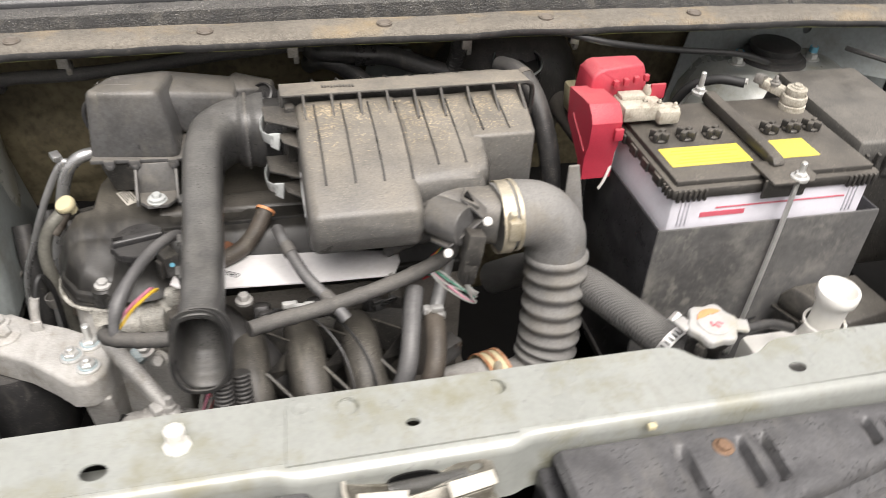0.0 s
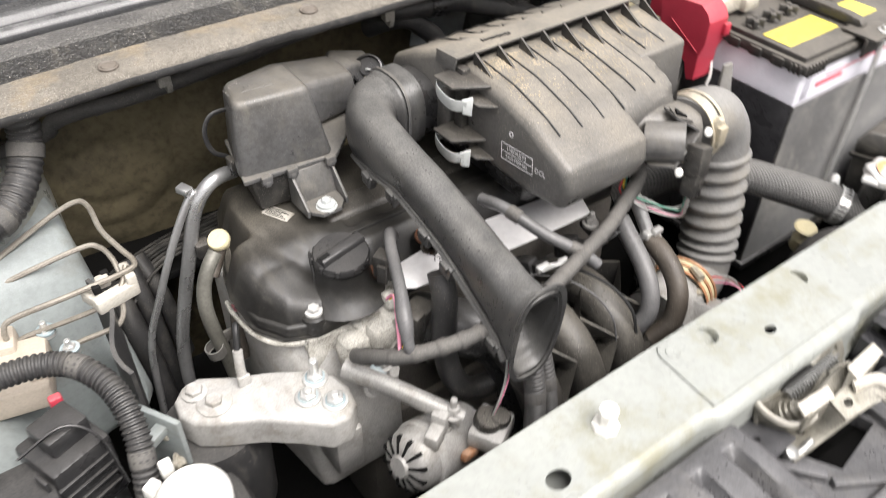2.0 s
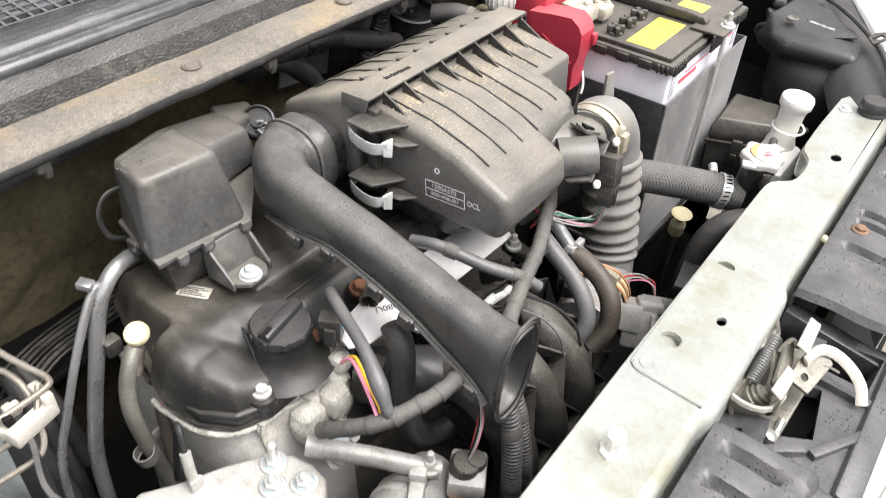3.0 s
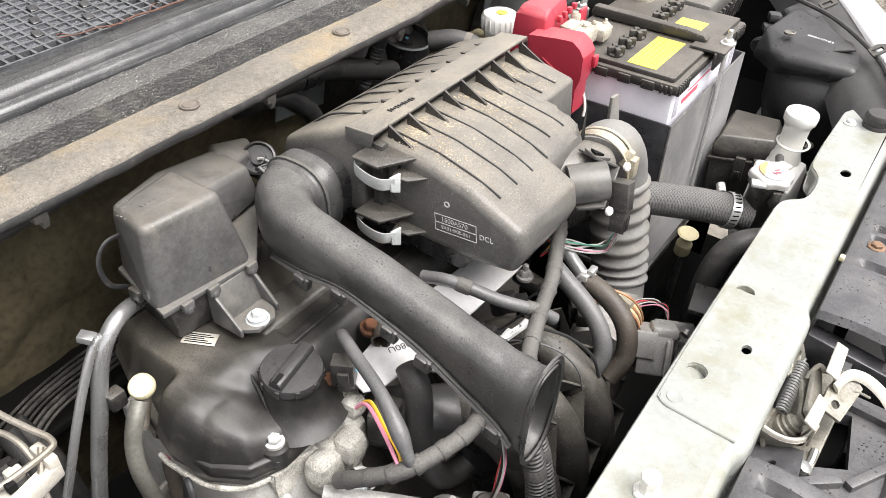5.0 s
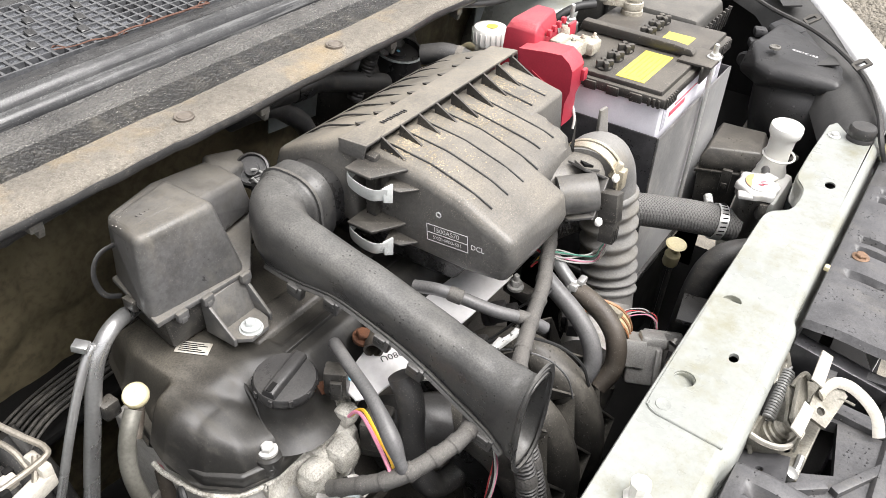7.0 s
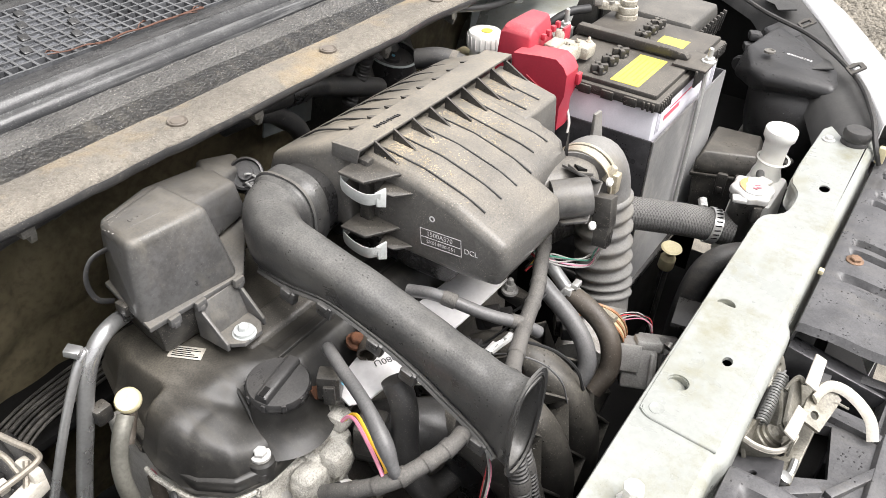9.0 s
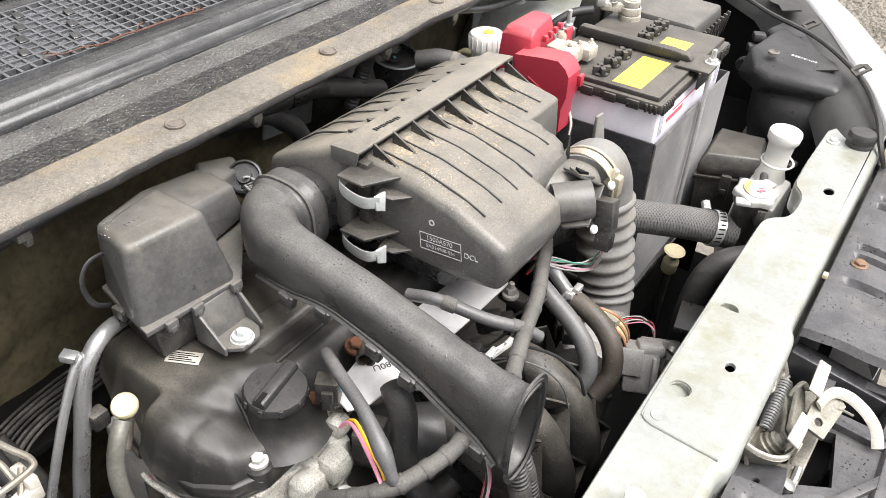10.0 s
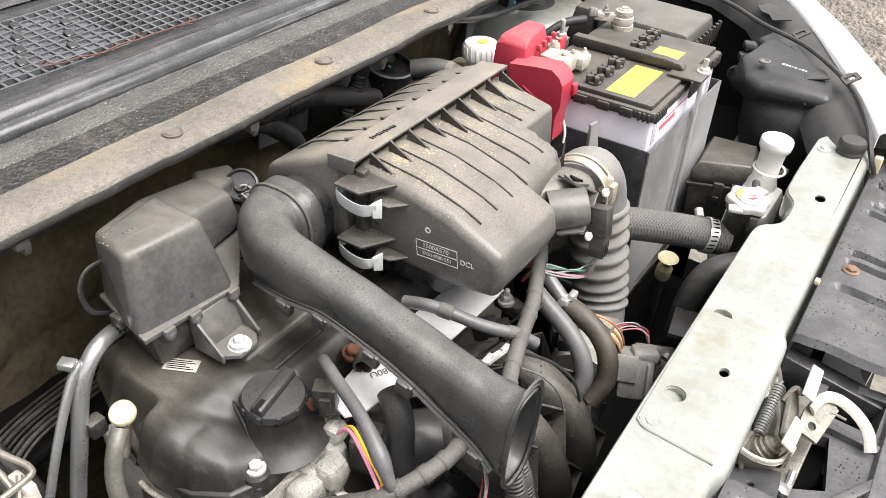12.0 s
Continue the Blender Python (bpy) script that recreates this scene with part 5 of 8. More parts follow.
def right_corner():
    relay = thing("relay_box", (0.64, 0.36, 0.6), "dust-covered black relay box behind the battery", "relay box")
    part("lid", hull([(0.560, 0.245, 0.735), (0.690, 0.245, 0.735), (0.560, 0.44, 0.735), (0.690, 0.44, 0.735), (0.566, 0.253, 0.780), (0.680, 0.253, 0.780), (0.566, 0.43, 0.786), (0.680, 0.43, 0.786)], 0.005), BLACK_DUSTY, relay, "dusty brown-black lid")
    part("base", box((0.633, 0.343, 0.665), (0.135, 0.185, 0.14), 0.006), BLACK, relay)
    for i in range(9):
        part("rib", box((0.572 + i * 0.015, 0.2455, 0.752), (0.004, 0.006, 0.034), 0.0012, (8, 0, 0)), BLACK, relay)
    for i in range(8):
        part("rib", box((0.6895, 0.262 + i * 0.02, 0.752), (0.006, 0.004, 0.034), 0.0012, (0, -12, 0)), BLACK, relay)
    fb = thing("fuse_box", (0.51, 0.14, 0.5), "small black lidded fuse box beside the washer filler", "fuse box")
    plan = ((0.464, 0.178), (0.494, 0.099), (0.574, 0.112), (0.566, 0.186))
    mid = Vector((0.522, 0.144, 0))

    def ring(k, z):
        return [(mid.x + (x - mid.x) * k, mid.y + (y - mid.y) * k, z) for x, y in plan]

    part("lid", rounded(ring(1.0, 0.617) + ring(1.0, 0.632) + ring(0.86, 0.648), 0.0035, 5), BLACK, fb, "black lid with bevelled edge", angle=40)
    part("flange", hull(ring(1.06, 0.611) + ring(1.06, 0.616), 0.001), BLACK, fb)
    part("body", hull(ring(0.98, 0.611) + ring(0.86, 0.52), 0.003), BLACK, fb)
    for x, y in ((0.4785, 0.138), (0.487, 0.116)):
        part("snap_clip", joined(box((x - 0.002, y, 0.603), (0.007, 0.014, 0.036), 0.0015, (0, 0, 10)), box((x - 0.005, y, 0.596), (0.005, 0.008, 0.010), 0.001, (0, 0, 10))), BLACK, fb)
    part("lower_wires", tube([(0.44, 0.19, 0.60), (0.47, 0.20, 0.61), (0.51, 0.22, 0.625), (0.55, 0.24, 0.63)], 0.0012, 6), WIRE_WHITE, fb, "thin loose wire")
    part("lower_wires", tube([(0.44, 0.185, 0.59), (0.48, 0.20, 0.585), (0.52, 0.21, 0.60), (0.55, 0.24, 0.61)], 0.0012, 6), WIRE_BLACK, fb)
    wash = thing("washer_filler", (0.425, 0.072, 0.5), "white plastic washer filler neck with a cap", "washer filler")
    part("neck", lathe([(0.019, -0.09), (0.019, -0.058), (0.0160, -0.050), (0.0150, -0.030), (0.0158, -0.012), (0.0178, -0.006), (0.0198, -0.004), (0.0203, 0.004), (0.0195, 0.0075), (0.0172, 0.0080), (0.0160, 0.005), (0.0150, -0.010), (0, -0.012)], (0.433, 0.0755, 0.7225), (-0.03, -0.05, 1), 32), WASHER_WHITE, wash, "translucent white flared neck", angle=50)
    part("collar", lathe([(0.0195, -0.002), (0.0210, 0), (0.0195, 0.002), (0.0180, 0.0), (0.0195, -0.002)], (0.4315, 0.0745, 0.689), (-0.05, -0.05, 1), 28, closed=False), WASHER_WHITE, wash, "thin ring round the neck")
    part("bottle", hull([(0.36, 0.05, 0.66), (0.45, 0.05, 0.66), (0.36, 0.10, 0.66), (0.45, 0.10, 0.66), (0.37, 0.05, 0.56), (0.45, 0.05, 0.56), (0.37, 0.11, 0.56), (0.45, 0.11, 0.56)], 0.008), WHITE, wash, "white bottle shoulder")
    part("bottle_screw", tube([(0.446, 0.062, 0.676), (0.462, 0.058, 0.676)], 0.004, 8, ribs=(0.003, 0.0008)), BLACK, wash)
    lamp = thing("headlamp_housing", (0.62, 0.11, 0.5), "black plastic back of the headlamp with rain spots", "headlamp")
    part("shell", rounded([(0.607, 0.166, 0.746), (0.590, 0.102, 0.744), (0.582, 0.046, 0.736), (0.600, 0.030, 0.736), (0.672, 0.088, 0.750), (0.735, 0.175, 0.751), (0.650, 0.188, 0.747),
                           (0.586, 0.170, 0.728), (0.575, 0.150, 0.713), (0.576, 0.100, 0.726), (0.577, 0.044, 0.722), (0.66, 0.05, 0.70), (0.74, 0.16, 0.70), (0.63, 0.192, 0.70), (0.590, 0.165, 0.698)], 0.012, 8), LAMP_BLACK, lamp, "black moulded upper shell", angle=45)
    part("rear_bowl", lathe([(0.060, -0.09), (0.076, -0.06), (0.081, 0.0), (0.078, 0.045), (0.06, 0.065), (0, 0.07)], (0.655, 0.088, 0.655), (-0.15, 0.1, 1), 40), LAMP_BLACK, lamp, "rounded rear bowl", angle=60)
    part("shelf", hull([(0.735, 0.190, 0.742), (0.664, 0.092, 0.742), (0.590, 0.030, 0.738), (0.520, -0.005, 0.725), (0.60, 0.0, 0.732), (0.700, 0.075, 0.742), (0.80, 0.17, 0.744),
                        (0.735, 0.190, 0.71), (0.664, 0.092, 0.71), (0.590, 0.030, 0.70), (0.520, -0.005, 0.69), (0.60, 0.0, 0.70), (0.700, 0.075, 0.71), (0.80, 0.17, 0.71)], 0.004), LAMP_BLACK, lamp, "rain-spotted side shelf", angle=45)
    part("adjuster", lathe([(0.008, 0), (0.008, 0.003), (0.006, 0.0035), (0.005, 0.0015), (0, 0.0015)], (0.6125, 0.1490, 0.7520), n=20), STEEL, lamp, "steel adjuster screw")
    for dx, dy, dz, w in ((0.690, 0.190, 0.742, 0.018), (0.672, 0.190, 0.730, 0.018)):
        part("vent_tab", box((dx, dy, dz), (0.030, w, 0.012), 0.003, (0, 10, 20)), LAMP_BLACK, lamp)
    part("bulb_cap", lathe([(0.012, 0), (0.012, 0.008), (0.009, 0.011), (0, 0.011)], (0.670, 0.195, 0.704), (-1, 0.2, 0.1), 20), LAMP_BLACK, lamp, "pale round bulb plug")
    part("side_shell", hull([(0.52, 0.02, 0.70), (0.59, 0.055, 0.712), (0.53, -0.02, 0.70), (0.64, 0.01, 0.712), (0.52, 0.02, 0.58), (0.60, 0.06, 0.58), (0.54, -0.02, 0.58), (0.64, 0.0, 0.58)], 0.004), LAMP_BLACK, lamp, "flat side bracket")
    part("bracket_tab", hull([(0.700, 0.165, 0.748), (0.76, 0.145, 0.745), (0.69, 0.150, 0.746), (0.74, 0.132, 0.743), (0.700, 0.165, 0.744), (0.76, 0.145, 0.741), (0.69, 0.150, 0.742), (0.74, 0.132, 0.739)], 0.001), LAMP_BLACK, lamp)
    part("bracket_tab", hull([(0.625, 0.050, 0.732), (0.66, 0.045, 0.735), (0.61, 0.030, 0.722), (0.64, 0.025, 0.725), (0.625, 0.050, 0.728), (0.66, 0.045, 0.731), (0.61, 0.030, 0.718), (0.64, 0.025, 0.721)], 0.001), LAMP_BLACK, lamp)
    text("8301C103", 0.0085, pose(0.600, 0.106, 0.7600, -3, 3, -93), INK, "moulded_number", lamp, "pale moulded number")
    rng = random.Random(9)
    cable = thing("release_cable", (0.8, 0.2, 0.75), "black bonnet release cable clipped along the wing", "cable")
    part("sheath", tube([(0.72, 0.50, 0.78), (0.80, 0.36, 0.78), (0.788, 0.265, 0.768), (0.741, 0.191, 0.762), (0.686, 0.106, 0.760), (0.592, 0.028, 0.755), (0.520, -0.010, 0.742), (0.478, -0.028, 0.722), (0.475, -0.040, 0.700)], 0.0036, 8), RUBBER, cable, "black cable sheath")
    for x, y, z in ((0.7204, 0.1292, 0.765), (0.604, 0.034, 0.760)):
        part("clip", plate([(-0.012, -0.008), (0.012, -0.008), (0.015, 0.006), (0.006, 0.012), (-0.008, 0.009)], 0.003, [[(-0.007, -0.004), (0.007, -0.004), (0.008, 0.004), (-0.006, 0.005)]], pose(x, y, z, 0, -20, -40)), BLACK, cable)
    part("end_clip", box((0.478, -0.038, 0.712), (0.010, 0.010, 0.022), 0.002), CREAM, cable, "cream cable end clip")
    seal = thing("wing_seal", (0.85, 0.3, 0.75), "black plastic strip inside the wing edge", "seal")
    rows = []
    for x, y, z in ((0.985, 0.6, 0.765), (0.98, 0.42, 0.765), (0.952, 0.275, 0.762), (0.885, 0.192, 0.758), (0.755, 0.110, 0.752), (0.61, 0.030, 0.742), (0.50, -0.02, 0.728)):
        rows.append([(x + 0.003, y - 0.004, z), (x - 0.012, y + 0.016, z - 0.003), (x - 0.026, y + 0.034, z - 0.016), (x - 0.034, y + 0.045, z - 0.05)])
    part("strip", solid(rows, 0.003), FLAP_BLACK, seal, angle=60)
    for x, y, z, w, a in ((0.93, 0.275, 0.762, 0.045, -50), (0.83, 0.180, 0.756, 0.050, -30), (0.66, 0.082, 0.742, 0.045, -28)):
        part("torn_piece", plate([(-w, -0.012), (-w * 0.4, -0.018), (w * 0.1, -0.012), (w * 0.5, -0.016), (w, -0.008), (w * 0.9, 0.012), (w * 0.3, 0.016), (-w * 0.2, 0.010), (-w * 0.8, 0.014)], 0.002, m=pose(x - 0.010, y + 0.014, z, -10, 4, a + 62), bevel=0.0), FLAP_BLACK, seal, "torn black flap")


def brake_parts():
    boost = thing("brake_booster", (0.2, 0.56, 0.6), "round black brake booster against the firewall", "brake booster")
    part("shell", lathe([(0.105, 0), (0.108, 0.02), (0.112, 0.025), (0.112, 0.03), (0.10, 0.05), (0.07, 0.075), (0.045, 0.085), (0, 0.085)], (0.25, 0.63, 0.70), (0, -1, 0), 48), BLACK, boost, "black pressed steel dome")
    part("hub", lathe([(0.034, -0.03), (0.034, 0.002), (0.031, 0.003), (0.030, -0.004), (0.012, -0.006), (0.011, -0.002), (0, -0.002)], (0.250, 0.545, 0.764), (0, -0.25, 1), 32), BLACK_CLEAN, boost, "round black dish")
    part("hub_rim", lathe([(0.0335, 0.0005), (0.0345, 0.002), (0.0335, 0.0042), (0.0318, 0.0035)], (0.250, 0.545, 0.764), (0, -0.25, 1), 36, closed=False), PAINT_DIM, boost, "pale rim of the dish")
    part("hub_dot", lathe([(0.0025, 0), (0.0025, 0.001), (0, 0.001)], (0.250, 0.544, 0.7625), (0, -0.25, 1), 10), BLUE, boost, "pale blue dot")
    mc = thing("brake_fluid_reservoir", (0.30, 0.47, 0.70), "cream brake fluid reservoir with a ribbed white cap", "reservoir")
    cx, cy, cz = 0.325, 0.450, 0.776
    part("tank", hull([(cx - 0.026, cy - 0.020, 0.758), (cx + 0.026, cy - 0.020, 0.758), (cx - 0.026, cy + 0.05, 0.758), (cx + 0.026, cy + 0.05, 0.758), (cx - 0.024, cy - 0.015, 0.72), (cx + 0.022, cy - 0.015, 0.72), (cx - 0.024, cy + 0.045, 0.72), (cx + 0.022, cy + 0.045, 0.72)], 0.006), CREAM, mc, "cream translucent tank")
    part("cap", lathe([(0.019, -0.022), (0.019, 0), (0.023, 0), (0.023, 0.018), (0.021, 0.021), (0.010, 0.0215), (0.009, 0.0205), (0, 0.0205)], (cx, cy, cz), n=28), WHITE, mc, "white cap with a yellow mark")
    for i in range(20):
        a = i * math.pi / 10
        part("grip_rib", box((cx + 0.023 * math.cos(a), cy + 0.023 * math.sin(a), cz + 0.010), (0.002, 0.002, 0.015), 0.0005, (0, 0, math.degrees(a))), WHITE, mc)
    part("cap_mark", lathe([(0.0075, 0), (0.0075, 0.0006), (0, 0.0006)], (cx + 0.002, cy - 0.002, cz + 0.0212), n=18), YELLOW, mc, "yellow printed ring")
    part("cylinder", lathe([(0.016, 0), (0.016, 0.12), (0.012, 0.125), (0, 0.125)], (0.32, 0.58, 0.695), (0, -1, 0), 20), CAST, mc)


battery()
right_corner()
brake_parts()

# ---- air intake ----


def filter_housing():
    hs = thing("air_filter_housing", (0.06, 0.32, 0.70), "dusty black ribbed plastic air filter housing", "air filter")
    # front lid: three stepped blocks under one sloping top
    lid = rounded([(x, y, z + k) for x, k in ((-0.0598, 0.0), (0.0490, 0.001)) for y, z in ((0.350, 0.8265), (0.30, 0.8215), (0.250, 0.8095), (0.216, 0.8000), (0.198, 0.7885), (0.190, 0.770), (0.187, 0.752), (0.192, 0.739), (0.222, 0.735), (0.350, 0.735))], 0.0105, 8)
    mid = hull([(0.03, 0.345, 0.826), (0.125, 0.345, 0.827), (0.03, 0.25, 0.809), (0.122, 0.25, 0.811), (0.03, 0.222, 0.800), (0.118, 0.226, 0.800), (0.03, 0.214, 0.785), (0.116, 0.220, 0.785), (0.03, 0.216, 0.742), (0.116, 0.222, 0.742), (0.03, 0.345, 0.742), (0.125, 0.345, 0.742)], 0.005, 3)
    far = hull([(0.11, 0.345, 0.827), (0.186, 0.345, 0.828), (0.11, 0.268, 0.815), (0.178, 0.268, 0.816), (0.11, 0.262, 0.750), (0.176, 0.262, 0.750), (0.11, 0.345, 0.742), (0.186, 0.345, 0.742)], 0.004, 3)
    part("front_lid", joined(lid, mid, far), LID, hs, "dust-caked ribbed front lid", angle=32)
    def lid_top(x, y):
        """Height of the lid's upper face: the near block stands a little over the others."""
        if x < 0.050:
            return float(np.interp(y, (0.2225, 0.235, 0.245, 0.26, 0.275, 0.29, 0.334), (0.8003, 0.8061, 0.8100, 0.8142, 0.8182, 0.8219, 0.8264)))
        if x < 0.118:
            return float(np.interp(y, (0.235, 0.245, 0.26, 0.334), (0.8049, 0.8085, 0.8119, 0.8247)))
        return float(np.interp(y, (0.275, 0.334), (0.8165, 0.8257)))

    # fine ridges down the lid, blacker than it to paint their shadow lines
    for i in range(8):
        x = -0.040 + i * 0.0275
        low = 0.2225 if x < 0.050 else 0.236 if x < 0.118 else 0.277
        part("ridge", tube([(x, 0.334 + (low - 0.334) * k / 12, lid_top(x, 0.334 + (low - 0.334) * k / 12) + 0.0005) for k in range(13)], 0.0010, 6, 2), BLACK_CLEAN, hs)
    # chaff that has settled below the crest
    rng = random.Random(21)
    spots = []
    for _ in range(9000):
        x, y = rng.uniform(-0.052, 0.176), 0.334 - abs(rng.gauss(0, 0.034))
        if y > (0.226 if x < 0.05 else 0.238 if x < 0.118 else 0.278) and noise.noise((x * 45, y * 45, 4.0)) > rng.uniform(-0.5, 0.3):
            spots.append((x, y, lid_top(x, y) + 0.0001))
    scatter("chaff", spots, (0.0003, 0.0014), STRAW, hs, rng)
    # crest bar over the joint, with gussets
    part("crest", joined(hull([(-0.071, 0.336, 0.838), (0.190, 0.334, 0.841), (-0.071, 0.368, 0.836), (0.186, 0.366, 0.839), (-0.071, 0.336, 0.8350), (0.190, 0.334, 0.8380), (-0.071, 0.368, 0.830), (0.186, 0.366, 0.833)], 0.0012), hull([(-0.0725, 0.336, 0.838), (-0.070, 0.336, 0.838), (-0.0725, 0.368, 0.836), (-0.070, 0.368, 0.836), (-0.0725, 0.340, 0.822), (-0.070, 0.340, 0.822), (-0.0725, 0.368, 0.822), (-0.070, 0.368, 0.822)], 0.0006)), LID, hs, "flat crest along the joint")
    part("crest_end", tube([(0.176, 0.336, 0.8375), (0.190, 0.338, 0.836), (0.196, 0.340, 0.826), (0.196, 0.342, 0.800), (0.195, 0.343, 0.775)], 0.003, 8, 6), BLACK, hs)
    # gussets blacker than the lid: the shade on their left sides is in the colour
    for i in range(9):
        x = -0.050 + i * 0.0285
        tri3 = [(x + e, y, z) for e in (-0.0012, 0.0012) for y, z in ((0.3365, 0.8385), (0.3365, 0.818), (0.3040, 0.8175), (0.3050, 0.8215))]
        part("gusset", hull(tri3, 0), BLACK, hs, smooth=False)
    for i in range(11):
        part("moulded_mark", box((-0.029 + i * 0.0031, 0.3515 - 0.0003 * i, 0.8384 + 0.00004 * i), (0.0014, 0.0052 - 0.0010 * (i % 3), 0.0012), 0.0003, (0, 0, 6)), BLACK_CLEAN, hs)
    # rear half, sloping down to the firewall
    rear = rounded([(-0.070, 0.358, 0.833), (0.188, 0.356, 0.836), (-0.073, 0.415, 0.815), (0.184, 0.415, 0.819), (-0.069, 0.455, 0.786), (0.176, 0.455, 0.790), (-0.073, 0.35, 0.745), (0.188, 0.35, 0.745), (-0.067, 0.468, 0.745), (0.174, 0.468, 0.745)], 0.009, 6)
    part("rear_case", rear, LID, hs, "black rear case with stepped ribs")
    for i in range(8):
        x = -0.035 + i * 0.027
        # rear ridges carry the same painted shadow line
        part("ridge", tube([(x, 0.369, 0.8318), (x, 0.412, 0.8178), (x, 0.430, 0.8072), (x, 0.446, 0.7952)], 0.0010, 6, 5), BLACK_CLEAN, hs)
        part("lug", hull([(x - 0.006, 0.366, 0.836), (x + 0.004, 0.366, 0.836), (x - 0.002, 0.378, 0.833), (x - 0.006, 0.366, 0.830), (x + 0.004, 0.366, 0.830), (x - 0.002, 0.376, 0.829)], 0), BLACK, hs, smooth=False)
    part("lower_case", hull([(-0.05, 0.23, 0.745), (0.17, 0.26, 0.745), (-0.055, 0.46, 0.745), (0.17, 0.46, 0.745), (-0.04, 0.26, 0.70), (0.16, 0.28, 0.70), (-0.04, 0.44, 0.70), (0.16, 0.44, 0.70)], 0.006), BLACK_CLEAN, hs)
    # side flange, ledges and wire clips on the end that faces the snorkel
    part("side_flange", box((-0.0645, 0.335, 0.785), (0.010, 0.012, 0.085), 0.002), BLACK, hs)
    for zc in (0.820, 0.762):
        part("ledge", hull([(-0.092, 0.345, zc), (-0.058, 0.345, zc), (-0.090, 0.318, zc - 0.002), (-0.058, 0.300, zc - 0.002), (-0.092, 0.345, zc + 0.003), (-0.058, 0.345, zc + 0.003), (-0.090, 0.318, zc + 0.001), (-0.058, 0.300, zc + 0.001)], 0.0008), BLACK, hs, "thin moulded ledge")
        part("ledge", hull([(-0.078, 0.312, zc - 0.014), (-0.058, 0.318, zc - 0.014), (-0.074, 0.298, zc - 0.016), (-0.058, 0.285, zc - 0.016), (-0.078, 0.312, zc - 0.012), (-0.058, 0.318, zc - 0.012), (-0.074, 0.298, zc - 0.014), (-0.058, 0.285, zc - 0.014)], 0.0005), BLACK, hs)
        clip = part("spring_clip", tube([(-0.072, 0.350, zc - 0.010), (-0.088, 0.345, zc - 0.010), (-0.0935, 0.330, zc - 0.012), (-0.0925, 0.314, zc - 0.014), (-0.083, 0.305, zc - 0.015)], 0.0070, 10, 6, flat=0.13, up=(0, 0, 1)), CLIP, hs, "pale coated spring clip")
        part("clip_tab", hull([(x, y + e, zc + k) for e in (0.0, 0.002) for x, y, k in ((-0.0865, 0.3065, -0.008), (-0.0765, 0.3025, -0.006), (-0.0865, 0.3050, -0.022), (-0.0785, 0.3015, -0.025))], 0.0006), CLIP, clip)
    # moulded marking on the end face
    face = Matrix.Translation((-0.0607, 0.2545, 0.7670)) @ Matrix(((0, 0, -1, 0), (-1, 0, 0, 0), (0, 1, 0, 0), (0, 0, 0, 1))) @ pose(0, 0, 0, 0, 0, 5)

    def on_face(u, v):
        return face @ pose(u, v, 0)

    # readable number in its frame
    text("1500A570", 0.0068, on_face(-0.001, 0.0044), INK, "part_number", hs, "pale printed part number")
    text("SX014900-551", 0.0053, on_face(0.0, -0.0040), INK, "part_number", hs, "pale printed part number")
    text("DCL", 0.0074, on_face(0.0322, -0.001), INK, "marking", hs, "pale printed letters")
    for cu, cv, w, h in ((0, 0.0089, 0.044, 0.0005), (0, 0.0003, 0.044, 0.0005), (0, -0.0083, 0.044, 0.0005), (-0.022, 0.0003, 0.0005, 0.0175), (0.022, 0.0003, 0.0005, 0.0175)):
        part("marking_frame", moved(box((0, 0, 0), (w, h, 0.0004), 0), on_face(cu, cv)), INK, hs)
    part("oval_mark", moved(lathe([(0.003, 0), (0.003, 0.0004), (0.0018, 0.0004), (0.0018, 0)], (0, 0, 0), n=18, closed=False), on_face(-0.008, 0.022)), INK, hs, "small pale oval mark")


